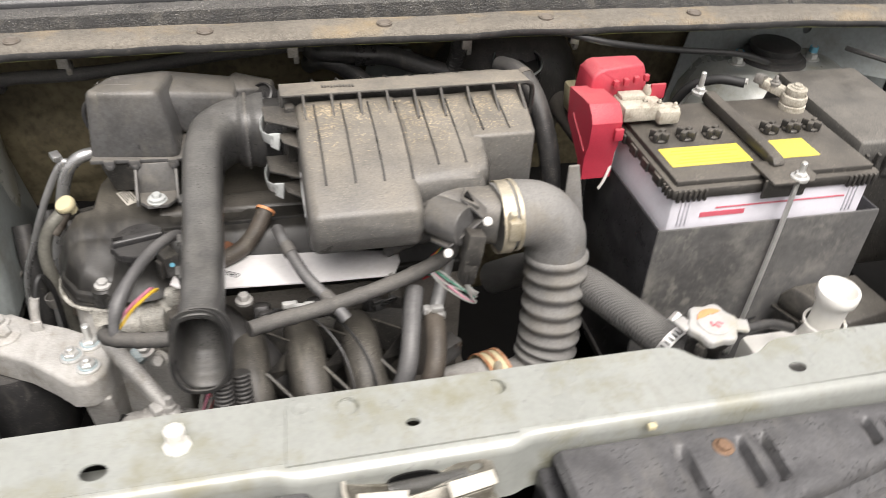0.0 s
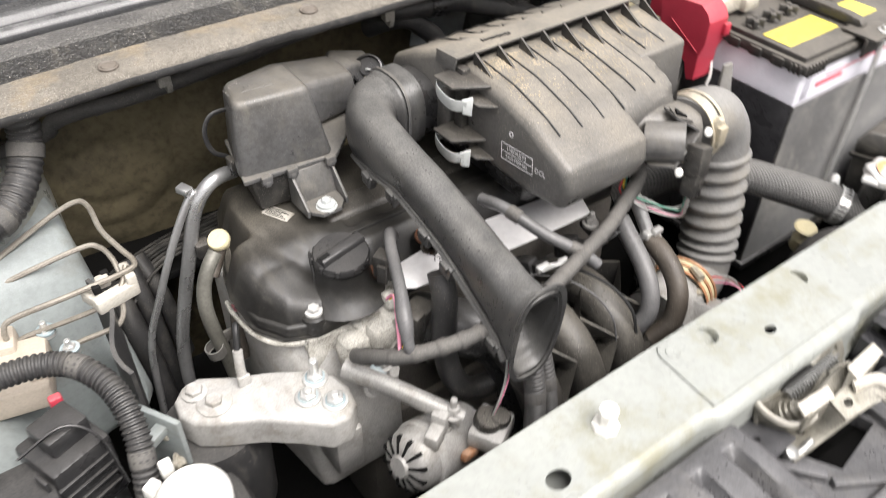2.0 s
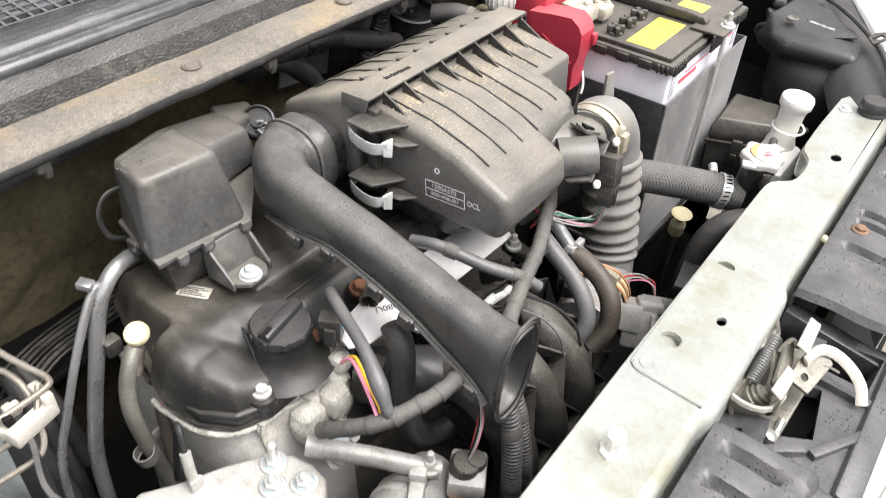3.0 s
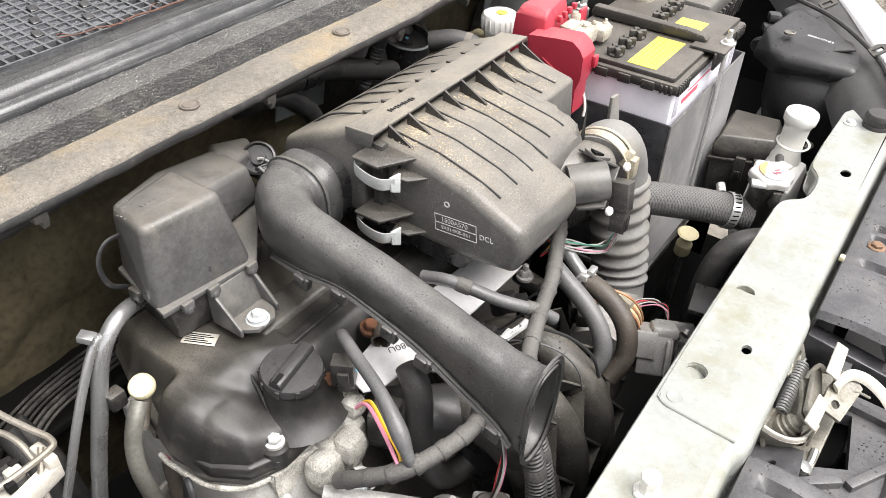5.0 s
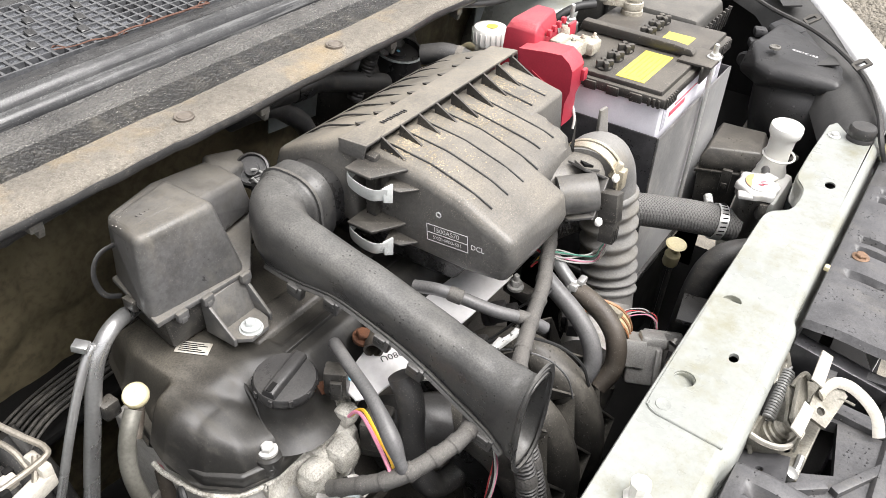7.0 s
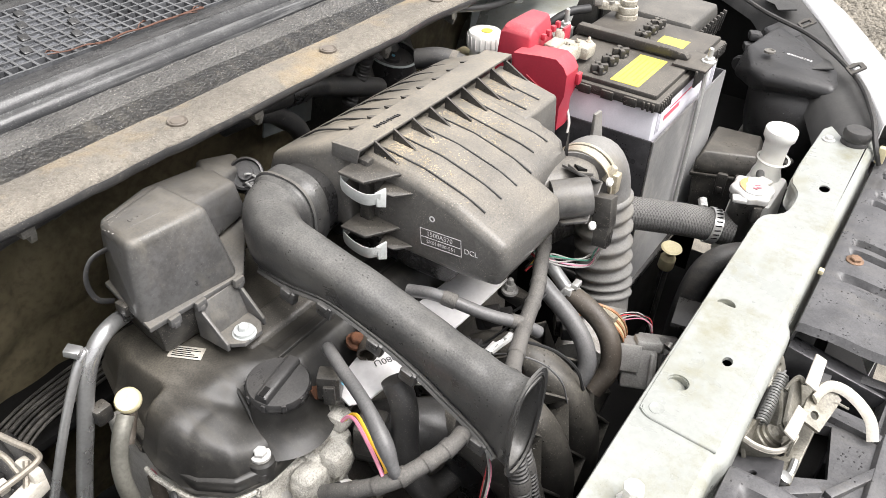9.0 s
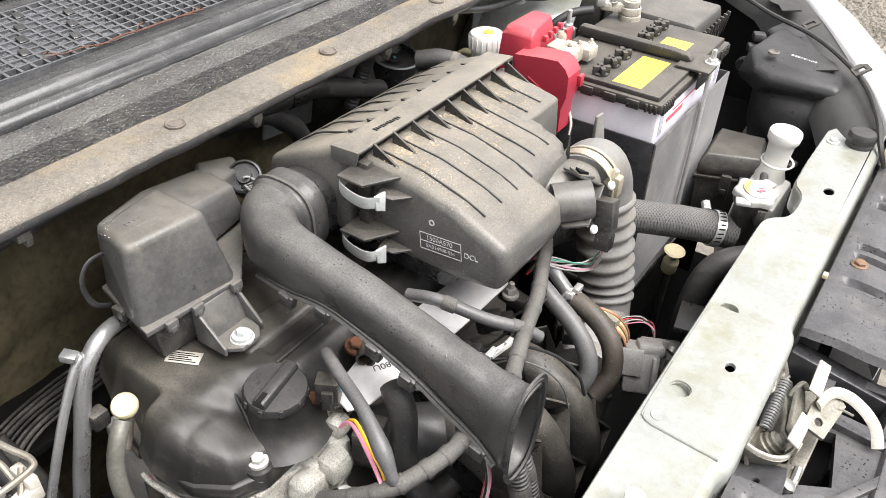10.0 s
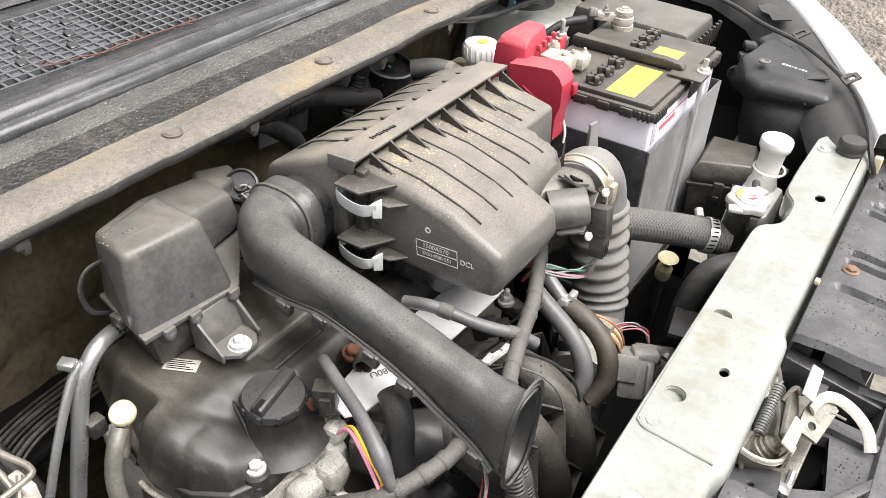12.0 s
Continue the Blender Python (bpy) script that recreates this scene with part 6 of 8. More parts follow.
def snorkel():
    sn = thing("intake_snorkel", (-0.15, 0.25, 0.68), "dusty black plastic intake snorkel with an open oval mouth", "air duct")
    pts = [(-0.095, 0.398, 0.770), (-0.120, 0.397, 0.770), (-0.144, 0.376, 0.770), (-0.154, 0.338, 0.7705), (-0.156, 0.28, 0.7675), (-0.156, 0.235, 0.758), (-0.157, 0.19, 0.7455), (-0.159, 0.152, 0.7335), (-0.1600, 0.128, 0.7262), (-0.1608, 0.116, 0.7228), (-0.1610, 0.1095, 0.7213), (-0.1612, 0.1050, 0.7210)]
    hh = (0.033, 0.033, 0.032, 0.0285, 0.0215, 0.0205, 0.0228, 0.0278, 0.0335, 0.0390, 0.0445, 0.0492)
    hw = (0.031, 0.030, 0.025, 0.0205, 0.0190, 0.0185, 0.0185, 0.0190, 0.0200, 0.0215, 0.0230, 0.0250)
    part("duct", tube(pts, 1.0, 48, 8, hollow=0.0022, radii=hh, widths=hw, square=0.52, up=(0.14, 0, 1)), BLACK_DUCT, sn, "curved duct", angle=60)
    part("mouth_rim", tube([(-0.1612, 0.1056, 0.7212), (-0.1612, 0.1035, 0.7212)], 1.0, 48, 2, hollow=0.0034, radii=(0.0498, 0.0498), widths=(0.0258, 0.0258), square=0.52, up=(0.14, 0, 1)), BLACK_DUCT, sn, "rolled rim of the mouth", angle=60)
    seam = [(-0.164, 0.378, 0.7425), (-0.171, 0.338, 0.748), (-0.1725, 0.292, 0.7535), (-0.1735, 0.25, 0.7460), (-0.1750, 0.21, 0.735), (-0.1765, 0.17, 0.7175), (-0.178, 0.135, 0.7010), (-0.181, 0.118, 0.690)]
    part("seam_flange", tube(seam, 0.0026, 8, 8, flat=1.7), BLACK_DUCT, sn, "moulded seam flange")
    part("seam_bead", tube([(x - 0.002, y, z + 0.0045) for x, y, z in seam], 0.0009, 6, 8), BLACK_DUCT, sn)
    for i, a in enumerate(((-0.1740, 0.334, 0.7450), (-0.1745, 0.2920, 0.7500), (-0.1760, 0.2380, 0.7400), (-0.1780, 0.2030, 0.7290), (-0.1805, 0.134, 0.6960))):
        part("seam_clip", joined(box(Vector(a) + Vector((0, 0, -0.002)), (0.008, 0.016, 0.014), 0.002, (12, 0, 0)), box(Vector(a) + Vector((-0.004, 0.0, 0.003)), (0.004, 0.011, 0.006), 0.001, (12, 0, 0))), BLACK_DUCT, sn)
    part("collar", tube([(-0.120, 0.397, 0.768), (-0.113, 0.397, 0.768), (-0.106, 0.397, 0.768), (-0.098, 0.397, 0.768), (-0.090, 0.397, 0.768)], 1.0, 40, 3, radii=(0.034, 0.0375, 0.0360, 0.0385, 0.0385), widths=(0.032, 0.0365, 0.035, 0.0375, 0.0375), square=0.5), BLACK_DUCT, sn, "ribbed square collar", angle=40)
    part("collar_rib", tube([(-0.111, 0.397, 0.768), (-0.108, 0.397, 0.768)], 1.0, 40, 2, radii=(0.0395, 0.0395), widths=(0.0385, 0.0385), square=0.5), RESONATOR, sn, "raised pale rib", angle=40)
    part("collar_throat", tube([(-0.092, 0.397, 0.766), (-0.066, 0.397, 0.766)], 1.0, 40, 2, radii=(0.034, 0.034), widths=(0.033, 0.033), square=0.5), BLACK_CLEAN, sn, "dark throat into the housing", angle=40)


def resonator():
    rs = thing("resonator_box", (-0.20, 0.43, 0.70), "dusty black plastic resonator box bolted on the engine", "resonator")
    top = rounded([(-0.2755, 0.3950, 0.743), (-0.183, 0.3840, 0.745), (-0.2690, 0.4010, 0.8215), (-0.1950, 0.3940, 0.8220), (-0.2580, 0.460, 0.8125), (-0.185, 0.470, 0.8120), (-0.2600, 0.464, 0.746), (-0.178, 0.48, 0.746)], 0.0075)
    ext = rounded([(-0.235, 0.4200, 0.8120), (-0.185, 0.4330, 0.7990), (-0.160, 0.4400, 0.7860), (-0.119, 0.4450, 0.7840), (-0.254, 0.4600, 0.8120), (-0.205, 0.4820, 0.8085), (-0.150, 0.4980, 0.7940), (-0.115, 0.4980, 0.7870), (-0.250, 0.462, 0.750), (-0.185, 0.430, 0.750), (-0.116, 0.440, 0.750), (-0.110, 0.496, 0.750)], 0.0080)
    arm = rounded([(-0.145, 0.4600, 0.7890), (-0.124, 0.5020, 0.7920), (-0.112, 0.4700, 0.7850), (-0.078, 0.4840, 0.7775), (-0.074, 0.5050, 0.7800), (-0.145, 0.460, 0.748), (-0.124, 0.504, 0.748), (-0.078, 0.484, 0.748), (-0.074, 0.505, 0.748)], 0.0060)
    part("upper_shell", joined(top, ext, arm), RESONATOR, rs, "upper shell with a soft dusty top", angle=32)
    rng = random.Random(35)
    spots = [(x, y, 0.8195 - 0.13 * (y - 0.401)) for x, y in ((rng.uniform(-0.262, -0.200), rng.uniform(0.402, 0.456)) for _ in range(260))]
    scatter("grit", spots, (0.0003, 0.0010), GRIT, rs, rng)
    part("moulded_line", tube([(-0.250, 0.425, 0.8185), (-0.220, 0.421, 0.8192)], 0.0004, 5), RESONATOR, rs)
    for i in range(9):
        part("moulded_mark", box((-0.243 + i * 0.0042, 0.4345 - 0.0005 * i, 0.8170), (0.0018 + 0.0006 * (i % 2), 0.0035, 0.0006), 0.0003, (0, 0, 8)), RESONATOR, rs)
    part("flange", hull([(-0.2765, 0.3885, 0.744), (-0.181, 0.3815, 0.744), (-0.2765, 0.3885, 0.749), (-0.181, 0.3815, 0.749), (-0.261, 0.466, 0.744), (-0.12, 0.49, 0.744), (-0.261, 0.466, 0.749), (-0.12, 0.49, 0.749), (-0.12, 0.44, 0.744), (-0.12, 0.44, 0.749)], 0.001), RESONATOR, rs, "joint flange")
    part("lower_shell", hull([(-0.270, 0.390, 0.744), (-0.186, 0.385, 0.744), (-0.257, 0.464, 0.744), (-0.13, 0.485, 0.744), (-0.260, 0.400, 0.700), (-0.195, 0.395, 0.700), (-0.25, 0.47, 0.700), (-0.15, 0.47, 0.700)], 0.005), BLACK, rs, "lower shell")
    for x, y in ((-0.256, 0.3835), (-0.230, 0.382), (-0.190, 0.379)):
        part("snap", joined(box((x, y - 0.0005, 0.7465), (0.011, 0.005, 0.009), 0.0012), box((x, y - 0.0015, 0.743), (0.006, 0.004, 0.006), 0.001)), RESONATOR, rs)
    part("snap", box((-0.2705, 0.43, 0.745), (0.006, 0.014, 0.011), 0.0015), BLACK, rs)
    part("bracket", joined(plate([(-0.022, -0.005), (-0.018, -0.028), (-0.010, -0.037), (0.010, -0.037), (0.018, -0.028), (0.022, -0.005)], 0.004, m=pose(-0.210, 0.382, 0.7105), bevel=0.001),
                           hull([(x, y, z) for x in (-0.2325, -0.2295) for y, z in ((0.388, 0.708), (0.353, 0.709), (0.353, 0.7165), (0.372, 0.728), (0.384, 0.744), (0.390, 0.744))], 0.0006),
                           hull([(x, y, z) for x in (-0.1905, -0.1875) for y, z in ((0.386, 0.708), (0.353, 0.709), (0.353, 0.7165), (0.371, 0.728), (0.381, 0.744), (0.388, 0.744))], 0.0006),
                           hull([(x, y, z) for x in (-0.231, -0.189) for y, z in ((0.370, 0.7105), (0.373, 0.7105), (0.383, 0.744), (0.386, 0.744))], 0.0006)), RESONATOR, rs, "ribbed mounting tab")
    part("bolt", joined(bolt((-0.211, 0.355, 0.717), 0.0052, head=0.006, flange=1.7), lathe([(0.0105, -0.004), (0.0105, -0.002), (0, -0.002)], (-0.211, 0.355, 0.717), n=24)), CLIP, rs, "bright washer-headed bolt")
    part("stay", tube([(-0.266, 0.450, 0.740), (-0.279, 0.450, 0.750), (-0.284, 0.450, 0.768), (-0.281, 0.450, 0.783), (-0.271, 0.450, 0.791), (-0.250, 0.450, 0.790)], 0.0024, 8, flat=0.4), RUBBER, rs, "bent strap stay")


def flow_meter():
    fm = thing("air_flow_meter", (0.1, 0.19, 0.70), "dusty black air flow meter with its plug", "air flow meter")
    part("outlet", tube([(0.030, 0.246, 0.762), (0.065, 0.238, 0.761), (0.098, 0.219, 0.759), (0.127, 0.209, 0.758)], 0.0285, 32, 6, square=0.2), LID, fm, "round outlet tube", angle=50)
    def bar(a, b, wide, deep, up=(0, 0, 1)):
        """A square bar between two points."""
        a, b = Vector(a), Vector(b)
        d = (b - a).normalized()
        s = d.cross(Vector(up)).normalized()
        u = s.cross(d)
        return hull([p + s * i * wide / 2 + u * j * deep / 2 for p in (a, b) for i in (-1, 1) for j in (-1, 1)], 0.0010)

    foot, knee, head, back = (0.054, 0.190, 0.7480), (0.0655, 0.1680, 0.7535), (0.1010, 0.1725, 0.7810), (0.082, 0.192, 0.7940)
    inward = Vector((0.008, 0.022, -0.002))

    def wall(a, b, lift):
        """A thin wall of the frame, running back from the edge a-b."""
        return hull([Vector(p) + o + e for p in (a, b) for o in (Vector(), inward) for e in (Vector(), Vector(lift))], 0.0006)

    part("sensor_core", lathe([(0.0195, -0.020), (0.0195, 0.016), (0.0185, 0.018), (0, 0.018)], (0.0735, 0.1915, 0.7695), (0.62, -0.76, 0.12), 40), RESONATOR, fm, "rounded sensor barrel", angle=50)
    part("sensor_frame", joined(wall(foot, knee, (0, 0, 0.0030)), wall(knee, head, (-0.0025, 0.0008, 0)), wall(head, back, (0, 0, -0.0030))), RESONATOR, fm, "thin square sensor frame")
    part("gusset", hull([back, (0.098, 0.182, 0.789), (0.090, 0.208, 0.795), (0.083, 0.192, 0.790), (0.097, 0.183, 0.785), (0.090, 0.207, 0.788)], 0.0008), LID, fm, "triangular stiffener")
    part("gusset_pocket", hull([(0.085, 0.194, 0.7966), (0.093, 0.188, 0.7936), (0.090, 0.201, 0.7968), (0.085, 0.194, 0.792), (0.093, 0.188, 0.789), (0.090, 0.201, 0.792)], 0), DARK, fm, "dark pocket in the stiffener", smooth=False)
    part("plug", joined(bar((0.0905, 0.1640, 0.7740), (0.0850, 0.1590, 0.7450), 0.019, 0.016, (1, 0, 0)), bar((0.0850, 0.1590, 0.7460), (0.0815, 0.1570, 0.7230), 0.015, 0.013, (1, 0, 0)), bar((0.0945, 0.1570, 0.7580), (0.0870, 0.1520, 0.7300), 0.006, 0.005, (1, 0, 0))), BLACK, fm, "black wiring plug")
    for i in range(3):
        part("plug_rib", bar((0.079 + 0.005 * i, 0.1500, 0.740), (0.077 + 0.005 * i, 0.1495, 0.724), 0.0012, 0.0016, (1, 0, 0)), BLACK, fm)
    for at in ((0.1020, 0.1680, 0.7825), (0.0650, 0.1640, 0.7530)):
        part("screw", lathe([(0.0044, 0), (0.0044, 0.0025), (0.003, 0.0038), (0, 0.0038)], at, (-0.2, -1, 0.3), 14), WASHER_WHITE, fm, "white-capped screw head")
    bh = thing("intake_bellows", (0.19, 0.19, 0.55), "grey bleached rubber intake hose with bellows and steel clamps", "air hose")
    pts = [(0.122, 0.207, 0.757), (0.145, 0.210, 0.758), (0.170, 0.211, 0.752), (0.187, 0.209, 0.733), (0.192, 0.204, 0.708)]
    part("elbow", tube(pts, 0.034, 28, 8, radii=(1.03, 1.0, 0.98, 0.96, 0.92)), GREY_RUBBER, bh, "smooth elbow", angle=60)
    pts = [(0.192, 0.204, 0.712), (0.193, 0.198, 0.675), (0.192, 0.191, 0.635), (0.190, 0.184, 0.60), (0.184, 0.178, 0.575)]
    part("bellows", tube(pts, 0.0280, 28, 8, ribs=(0.0185, 0.0058)), GREY_RUBBER, bh, "corrugated bellows", angle=75)
    pts = [(0.187, 0.180, 0.585), (0.178, 0.174, 0.562), (0.155, 0.166, 0.555), (0.128, 0.158, 0.560)]
    part("tail", tube(pts, 0.030, 24, 8), GREY_RUBBER, bh, angle=60)
    part("fin", hull([(0.205, 0.232, 0.755), (0.222, 0.226, 0.755), (0.206, 0.236, 0.755), (0.223, 0.230, 0.755), (0.204, 0.232, 0.793), (0.214, 0.229, 0.795), (0.205, 0.236, 0.793), (0.215, 0.233, 0.795), (0.232, 0.222, 0.700), (0.233, 0.227, 0.700), (0.205, 0.23, 0.70)], 0.001), GREY_RUBBER, bh, "flat moulded fin")
    part("clamp", joined(ring_clamp((0.128, 0.2075, 0.757), (1, 0, 0), 0.0355, 0.012, ((0.128, 0.177, 0.776), (0.2, -0.4, 1))), box((0.131, 0.172, 0.766), (0.012, 0.010, 0.022), 0.002), ring_clamp((0.139, 0.2085, 0.7575), (1, 0.05, 0), 0.0352, 0.004)), BRASSY, bh, "yellowish worm-drive clamp")
    part("lower_clamp", ring_clamp((0.128, 0.158, 0.560), (1, 0.3, -0.1), 0.0315, 0.008, ((0.118, 0.140, 0.588), (0.3, 1, 0))), BRASSY, bh, "rusty lower clamp")


filter_housing()
snorkel()
resonator()
flow_meter()

# ---- engine ----


def engine():
    vc = thing("valve_cover", (-0.12, 0.37, 0.62), "oily black plastic valve cover with filler cap", "valve cover")
    rim = ((-0.277, 0.478), (-0.309, 0.397), (-0.321, 0.352), (-0.316, 0.314), (-0.299, 0.286), (-0.268, 0.2725), (0.11, 0.2725))

    def inside(x, y):
        """How far a point lies inside the outline."""
        best = 0.478 - y
        for (ax, ay), (bx, by) in zip(rim, rim[1:]):
            best = min(best, ((bx - ax) * (y - ay) - (by - ay) * (x - ax)) / math.hypot(bx - ax, by - ay))
        return best

    def ease(v):
        v = min(1.0, max(0.0, v))
        return v * v * (3 - 2 * v)

    def crown(x, y):
        """Height of the moulding: a level back, a recess for the dipstick, a swollen front end and a valley beside the filler."""
        d = inside(x, y)
        step = 0.352 - 0.040 * ease((x + 0.236) / 0.045)
        back = 0.697 - 0.028 * ease((step - y) / (0.062 - 0.030 * ease((x + 0.236) / 0.045)))
        back -= 0.0022 * ease((x + 0.200) / 0.004) * ease((-0.120 - x) / 0.004) * ease((y - 0.332) / 0.004) * ease((0.378 - y) / 0.004)
        back -= 0.030 * ease((-0.279 - x) / 0.016) * ease((0.440 - y) / 0.014) * ease((y - 0.374) / 0.012)
        swell = 0.6865 - 0.012 * ease((0.335 - y) / 0.045) - 0.006 * ease((-0.292 - x) / 0.03)
        where = ease((-0.250 - x + 0.28 * (y - 0.33)) / 0.034) * ease((0.390 - y) / 0.030)
        z = back + (max(swell, back - 0.004) - back) * where
        z -= 0.0040 * math.exp(-(((x + 0.252) * 0.83 + (y - 0.320) * 0.55) / 0.009) ** 2) * ease((0.365 - y) / 0.03) * ease((y - 0.285) / 0.02)
        z += 0.0006 * noise.noise((x * 30, y * 30, 0))
        z -= 0.034 * math.exp(-(max(d, 0.0) / 0.0080) ** 1.35) - min(d, 0.0) * 2.2
        return max(z, 0.642)

    def edge(y):
        """The outline of the end that faces the timing cover."""
        for (ax, ay), (bx, by) in zip(rim, rim[1:]):
            if by <= y <= ay:
                return ax + (bx - ax) * (ay - y) / max(ay - by, 1e-6) - 0.003
        return -0.27

    ys = [0.2730 + 0.2040 * j / 90 for j in range(91)]
    rows = [[(x, y, crown(x, y)) for y in ys for x in [edge(y) + (0.110 - edge(y)) * (i / 150) ** 1.45]] for i in range(151)]
    part("cover", solid(rows, 0.003), OILY_BLACK, vc, "oily black sculpted moulding", angle=60)
    part("skirt", hull([(x + k * 0.002, y + k * 0.002, z) for x, y in rim + ((0.11, 0.478),) for k, z in ((0, 0.638), (0, 0.651), (1, 0.654))], 0.002, 2), OILY_BLACK, vc, "lower skirt")
    part("front_ear", hull([(-0.284, 0.282, 0.640), (-0.252, 0.282, 0.640), (-0.278, 0.2735, 0.640), (-0.262, 0.2735, 0.640), (-0.284, 0.282, 0.651), (-0.252, 0.282, 0.651), (-0.278, 0.2735, 0.651), (-0.262, 0.2735, 0.651)], 0.003), OILY_BLACK, vc, "bolt ear")
    part("flow_rib", tube([(-0.258, 0.298, 0.668), (-0.250, 0.318, 0.680), (-0.244, 0.338, 0.690)], 0.0022, 8), OILY_BLACK, vc, "thin moulded rib beside the filler")
    part("spine", hull([(-0.215, 0.345, 0.688), (0.09, 0.345, 0.688), (-0.215, 0.385, 0.688), (0.09, 0.385, 0.688), (-0.21, 0.35, 0.700), (0.09, 0.35, 0.700), (-0.21, 0.38, 0.700), (0.09, 0.38, 0.700)], 0.003), BLACK, vc, "raised rib between the coils")
    part("cover_rib", hull([(x, y + e, z) for x, y in ((-0.206, 0.322), (0.0, 0.326)) for e, z in ((-0.0030, 0.685), (0.0030, 0.685), (-0.0012, 0.7005), (0.0012, 0.7005))], 0.0008), OILY_BLACK, vc, "slim moulded rib")
    part("bolt_boss", lathe([(0.0125, -0.02), (0.012, -0.002), (0.010, 0), (0, 0)], (-0.270, 0.285, 0.660), n=24), OILY_BLACK, vc)
    part("cover_bolt", bolt((-0.270, 0.285, 0.6615), 0.0058, head=0.006), CAP_WHITE, vc, "white-dusted bolt")
    turn = pose(-0.247, 0.391, 0, 0, 0, -62)

    def patch(u0, u1, v0, v1, lift):
        """A paper strip that lies on the moulding."""
        grid = []
        for a in range(13):
            row = []
            for b in range(5):
                p = turn @ Vector((u0 + (u1 - u0) * a / 12, v0 + (v1 - v0) * b / 4, 0))
                row.append((p.x, p.y, crown(p.x, p.y) + lift))
            grid.append(row)
        return solid(grid, 0.0003)

    part("sticker", patch(-0.015, 0.015, -0.007, 0.007, 0.0012), OFF_WHITE, vc, "dirty white paper sticker")
    for i in range(5):
        part("print_bar", patch(-0.012, 0.012 - 0.004 * (i % 3), -0.0052 + 0.0023 * i, -0.0044 + 0.0023 * i, 0.0017), DARK, vc)
    cap = thing("oil_filler_cap", (-0.229, 0.300, 0.685), "black plastic oil filler cap with a grip bar", "oil cap")
    part("disc", lathe([(0.025, 0), (0.0265, 0.002), (0.027, 0.009), (0.0255, 0.0115), (0.020, 0.0122), (0, 0.0122)], (-0.2285, 0.3005, 0.6925), (-0.05, -0.08, 1), 36), BLACK_CLEAN, cap)
    turn = pose(-0.2285, 0.3005, 0.7030, 4, -3, 10)
    part("grip", moved(hull([(-0.0255, -0.0075, 0), (-0.0255, 0.0065, 0), (0.0255, -0.0075, 0.001), (0.0255, 0.0065, 0.001), (-0.0245, -0.0055, 0.0075), (-0.0245, 0.0045, 0.0075), (0.0245, -0.0055, 0.0075), (0.0245, 0.0045, 0.0075)], 0.0016), turn), BLACK_CLEAN, cap, "raised grip bar")
    part("grip_mark", moved(box((-0.019, -0.0005, 0.0076), (0.010, 0.0045, 0.0010), 0), turn), DARK, cap, "dark slot in the grip")
    for i in range(10):
        a = radians(18 + 36 * i)
        part("knurl", box((-0.229 + 0.0268 * math.cos(a), 0.3005 + 0.0268 * math.sin(a), 0.6980), (0.0022, 0.004, 0.007), 0.0006, (0, 0, math.degrees(a))), BLACK_CLEAN, cap)
    part("neck", lathe([(0.046, -0.034), (0.037, -0.029), (0.0295, -0.021), (0.0262, -0.012), (0.0245, 0.002)], (-0.2285, 0.3005, 0.6915), n=36), OILY_BLACK, cap)

    hd = thing("engine_block", (-0.1, 0.36, 0.3), "corroded aluminium engine block and timing cover", "engine")
    part("timing_cover", hull([(-0.300, 0.305, 0.641), (-0.315, 0.335, 0.641), (-0.310, 0.44, 0.641), (-0.258, 0.277, 0.641), (-0.20, 0.277, 0.641), (-0.20, 0.44, 0.641),
                               (-0.300, 0.24, 0.45), (-0.31, 0.44, 0.40), (-0.20, 0.24, 0.45), (-0.20, 0.44, 0.40), (-0.295, 0.268, 0.585), (-0.20, 0.25, 0.585)], 0.006), ALU_WHITE, hd, "pale corroded timing cover", angle=45)
    part("cover_rim", tube([(-0.322, 0.37, 0.6345), (-0.3235, 0.352, 0.6345), (-0.3185, 0.312, 0.6345), (-0.300, 0.286, 0.6345), (-0.266, 0.2750, 0.6345), (-0.21, 0.2745, 0.6345)], 0.0024, 8), CRUST, hd, "pale crusted rim")
    part("head", box((-0.045, 0.365, 0.55), (0.32, 0.19, 0.18), 0.008), CAST, hd, "grimy cylinder head")
    part("block", box((-0.05, 0.36, 0.385), (0.36, 0.20, 0.19), 0.01), CAST, hd)
    # one cast flange that runs along the cover's front edge, crusted and knobbly, with the thermostat neck below it
    rows = []
    for i in range(91):
        k = i / 90
        x, z0 = -0.285 + 0.100 * k, 0.634 + 0.026 * ease((k - 0.45) / 0.5)
        wide = 0.010 + 0.016 * ease((k - 0.15) / 0.5) - 0.010 * ease((k - 0.86) / 0.14)
        row = []
        for j in range(31):
            v = j / 30
            y = 0.284 - wide * 1.25 * v - 0.004 * v * v
            z = z0 + 0.004 * math.sin(v * math.pi) - 0.046 * ease((v - 0.62) / 0.38)
            p = Vector((x, y, z))
            k1 = 0.0024 * noise.noise(p * 60) + 0.0014 * noise.noise(p * 170) + 0.0008 * noise.noise(p * 480)
            row.append((x + 0.5 * k1, y - 0.6 * k1, z + k1))
        rows.append(row)
    part("corroded_flange", solid(rows, 0.006), CRUST, hd, "white-crusted casting flange", angle=75)
    part("corroded_housing", lump((-0.217, 0.264, 0.616), (0.048, 0.028, 0.054), 0.0020, 80, 34, 1.0, rough=0.0006), CRUST, hd, "white-crusted lumpy thermostat casting", angle=75)
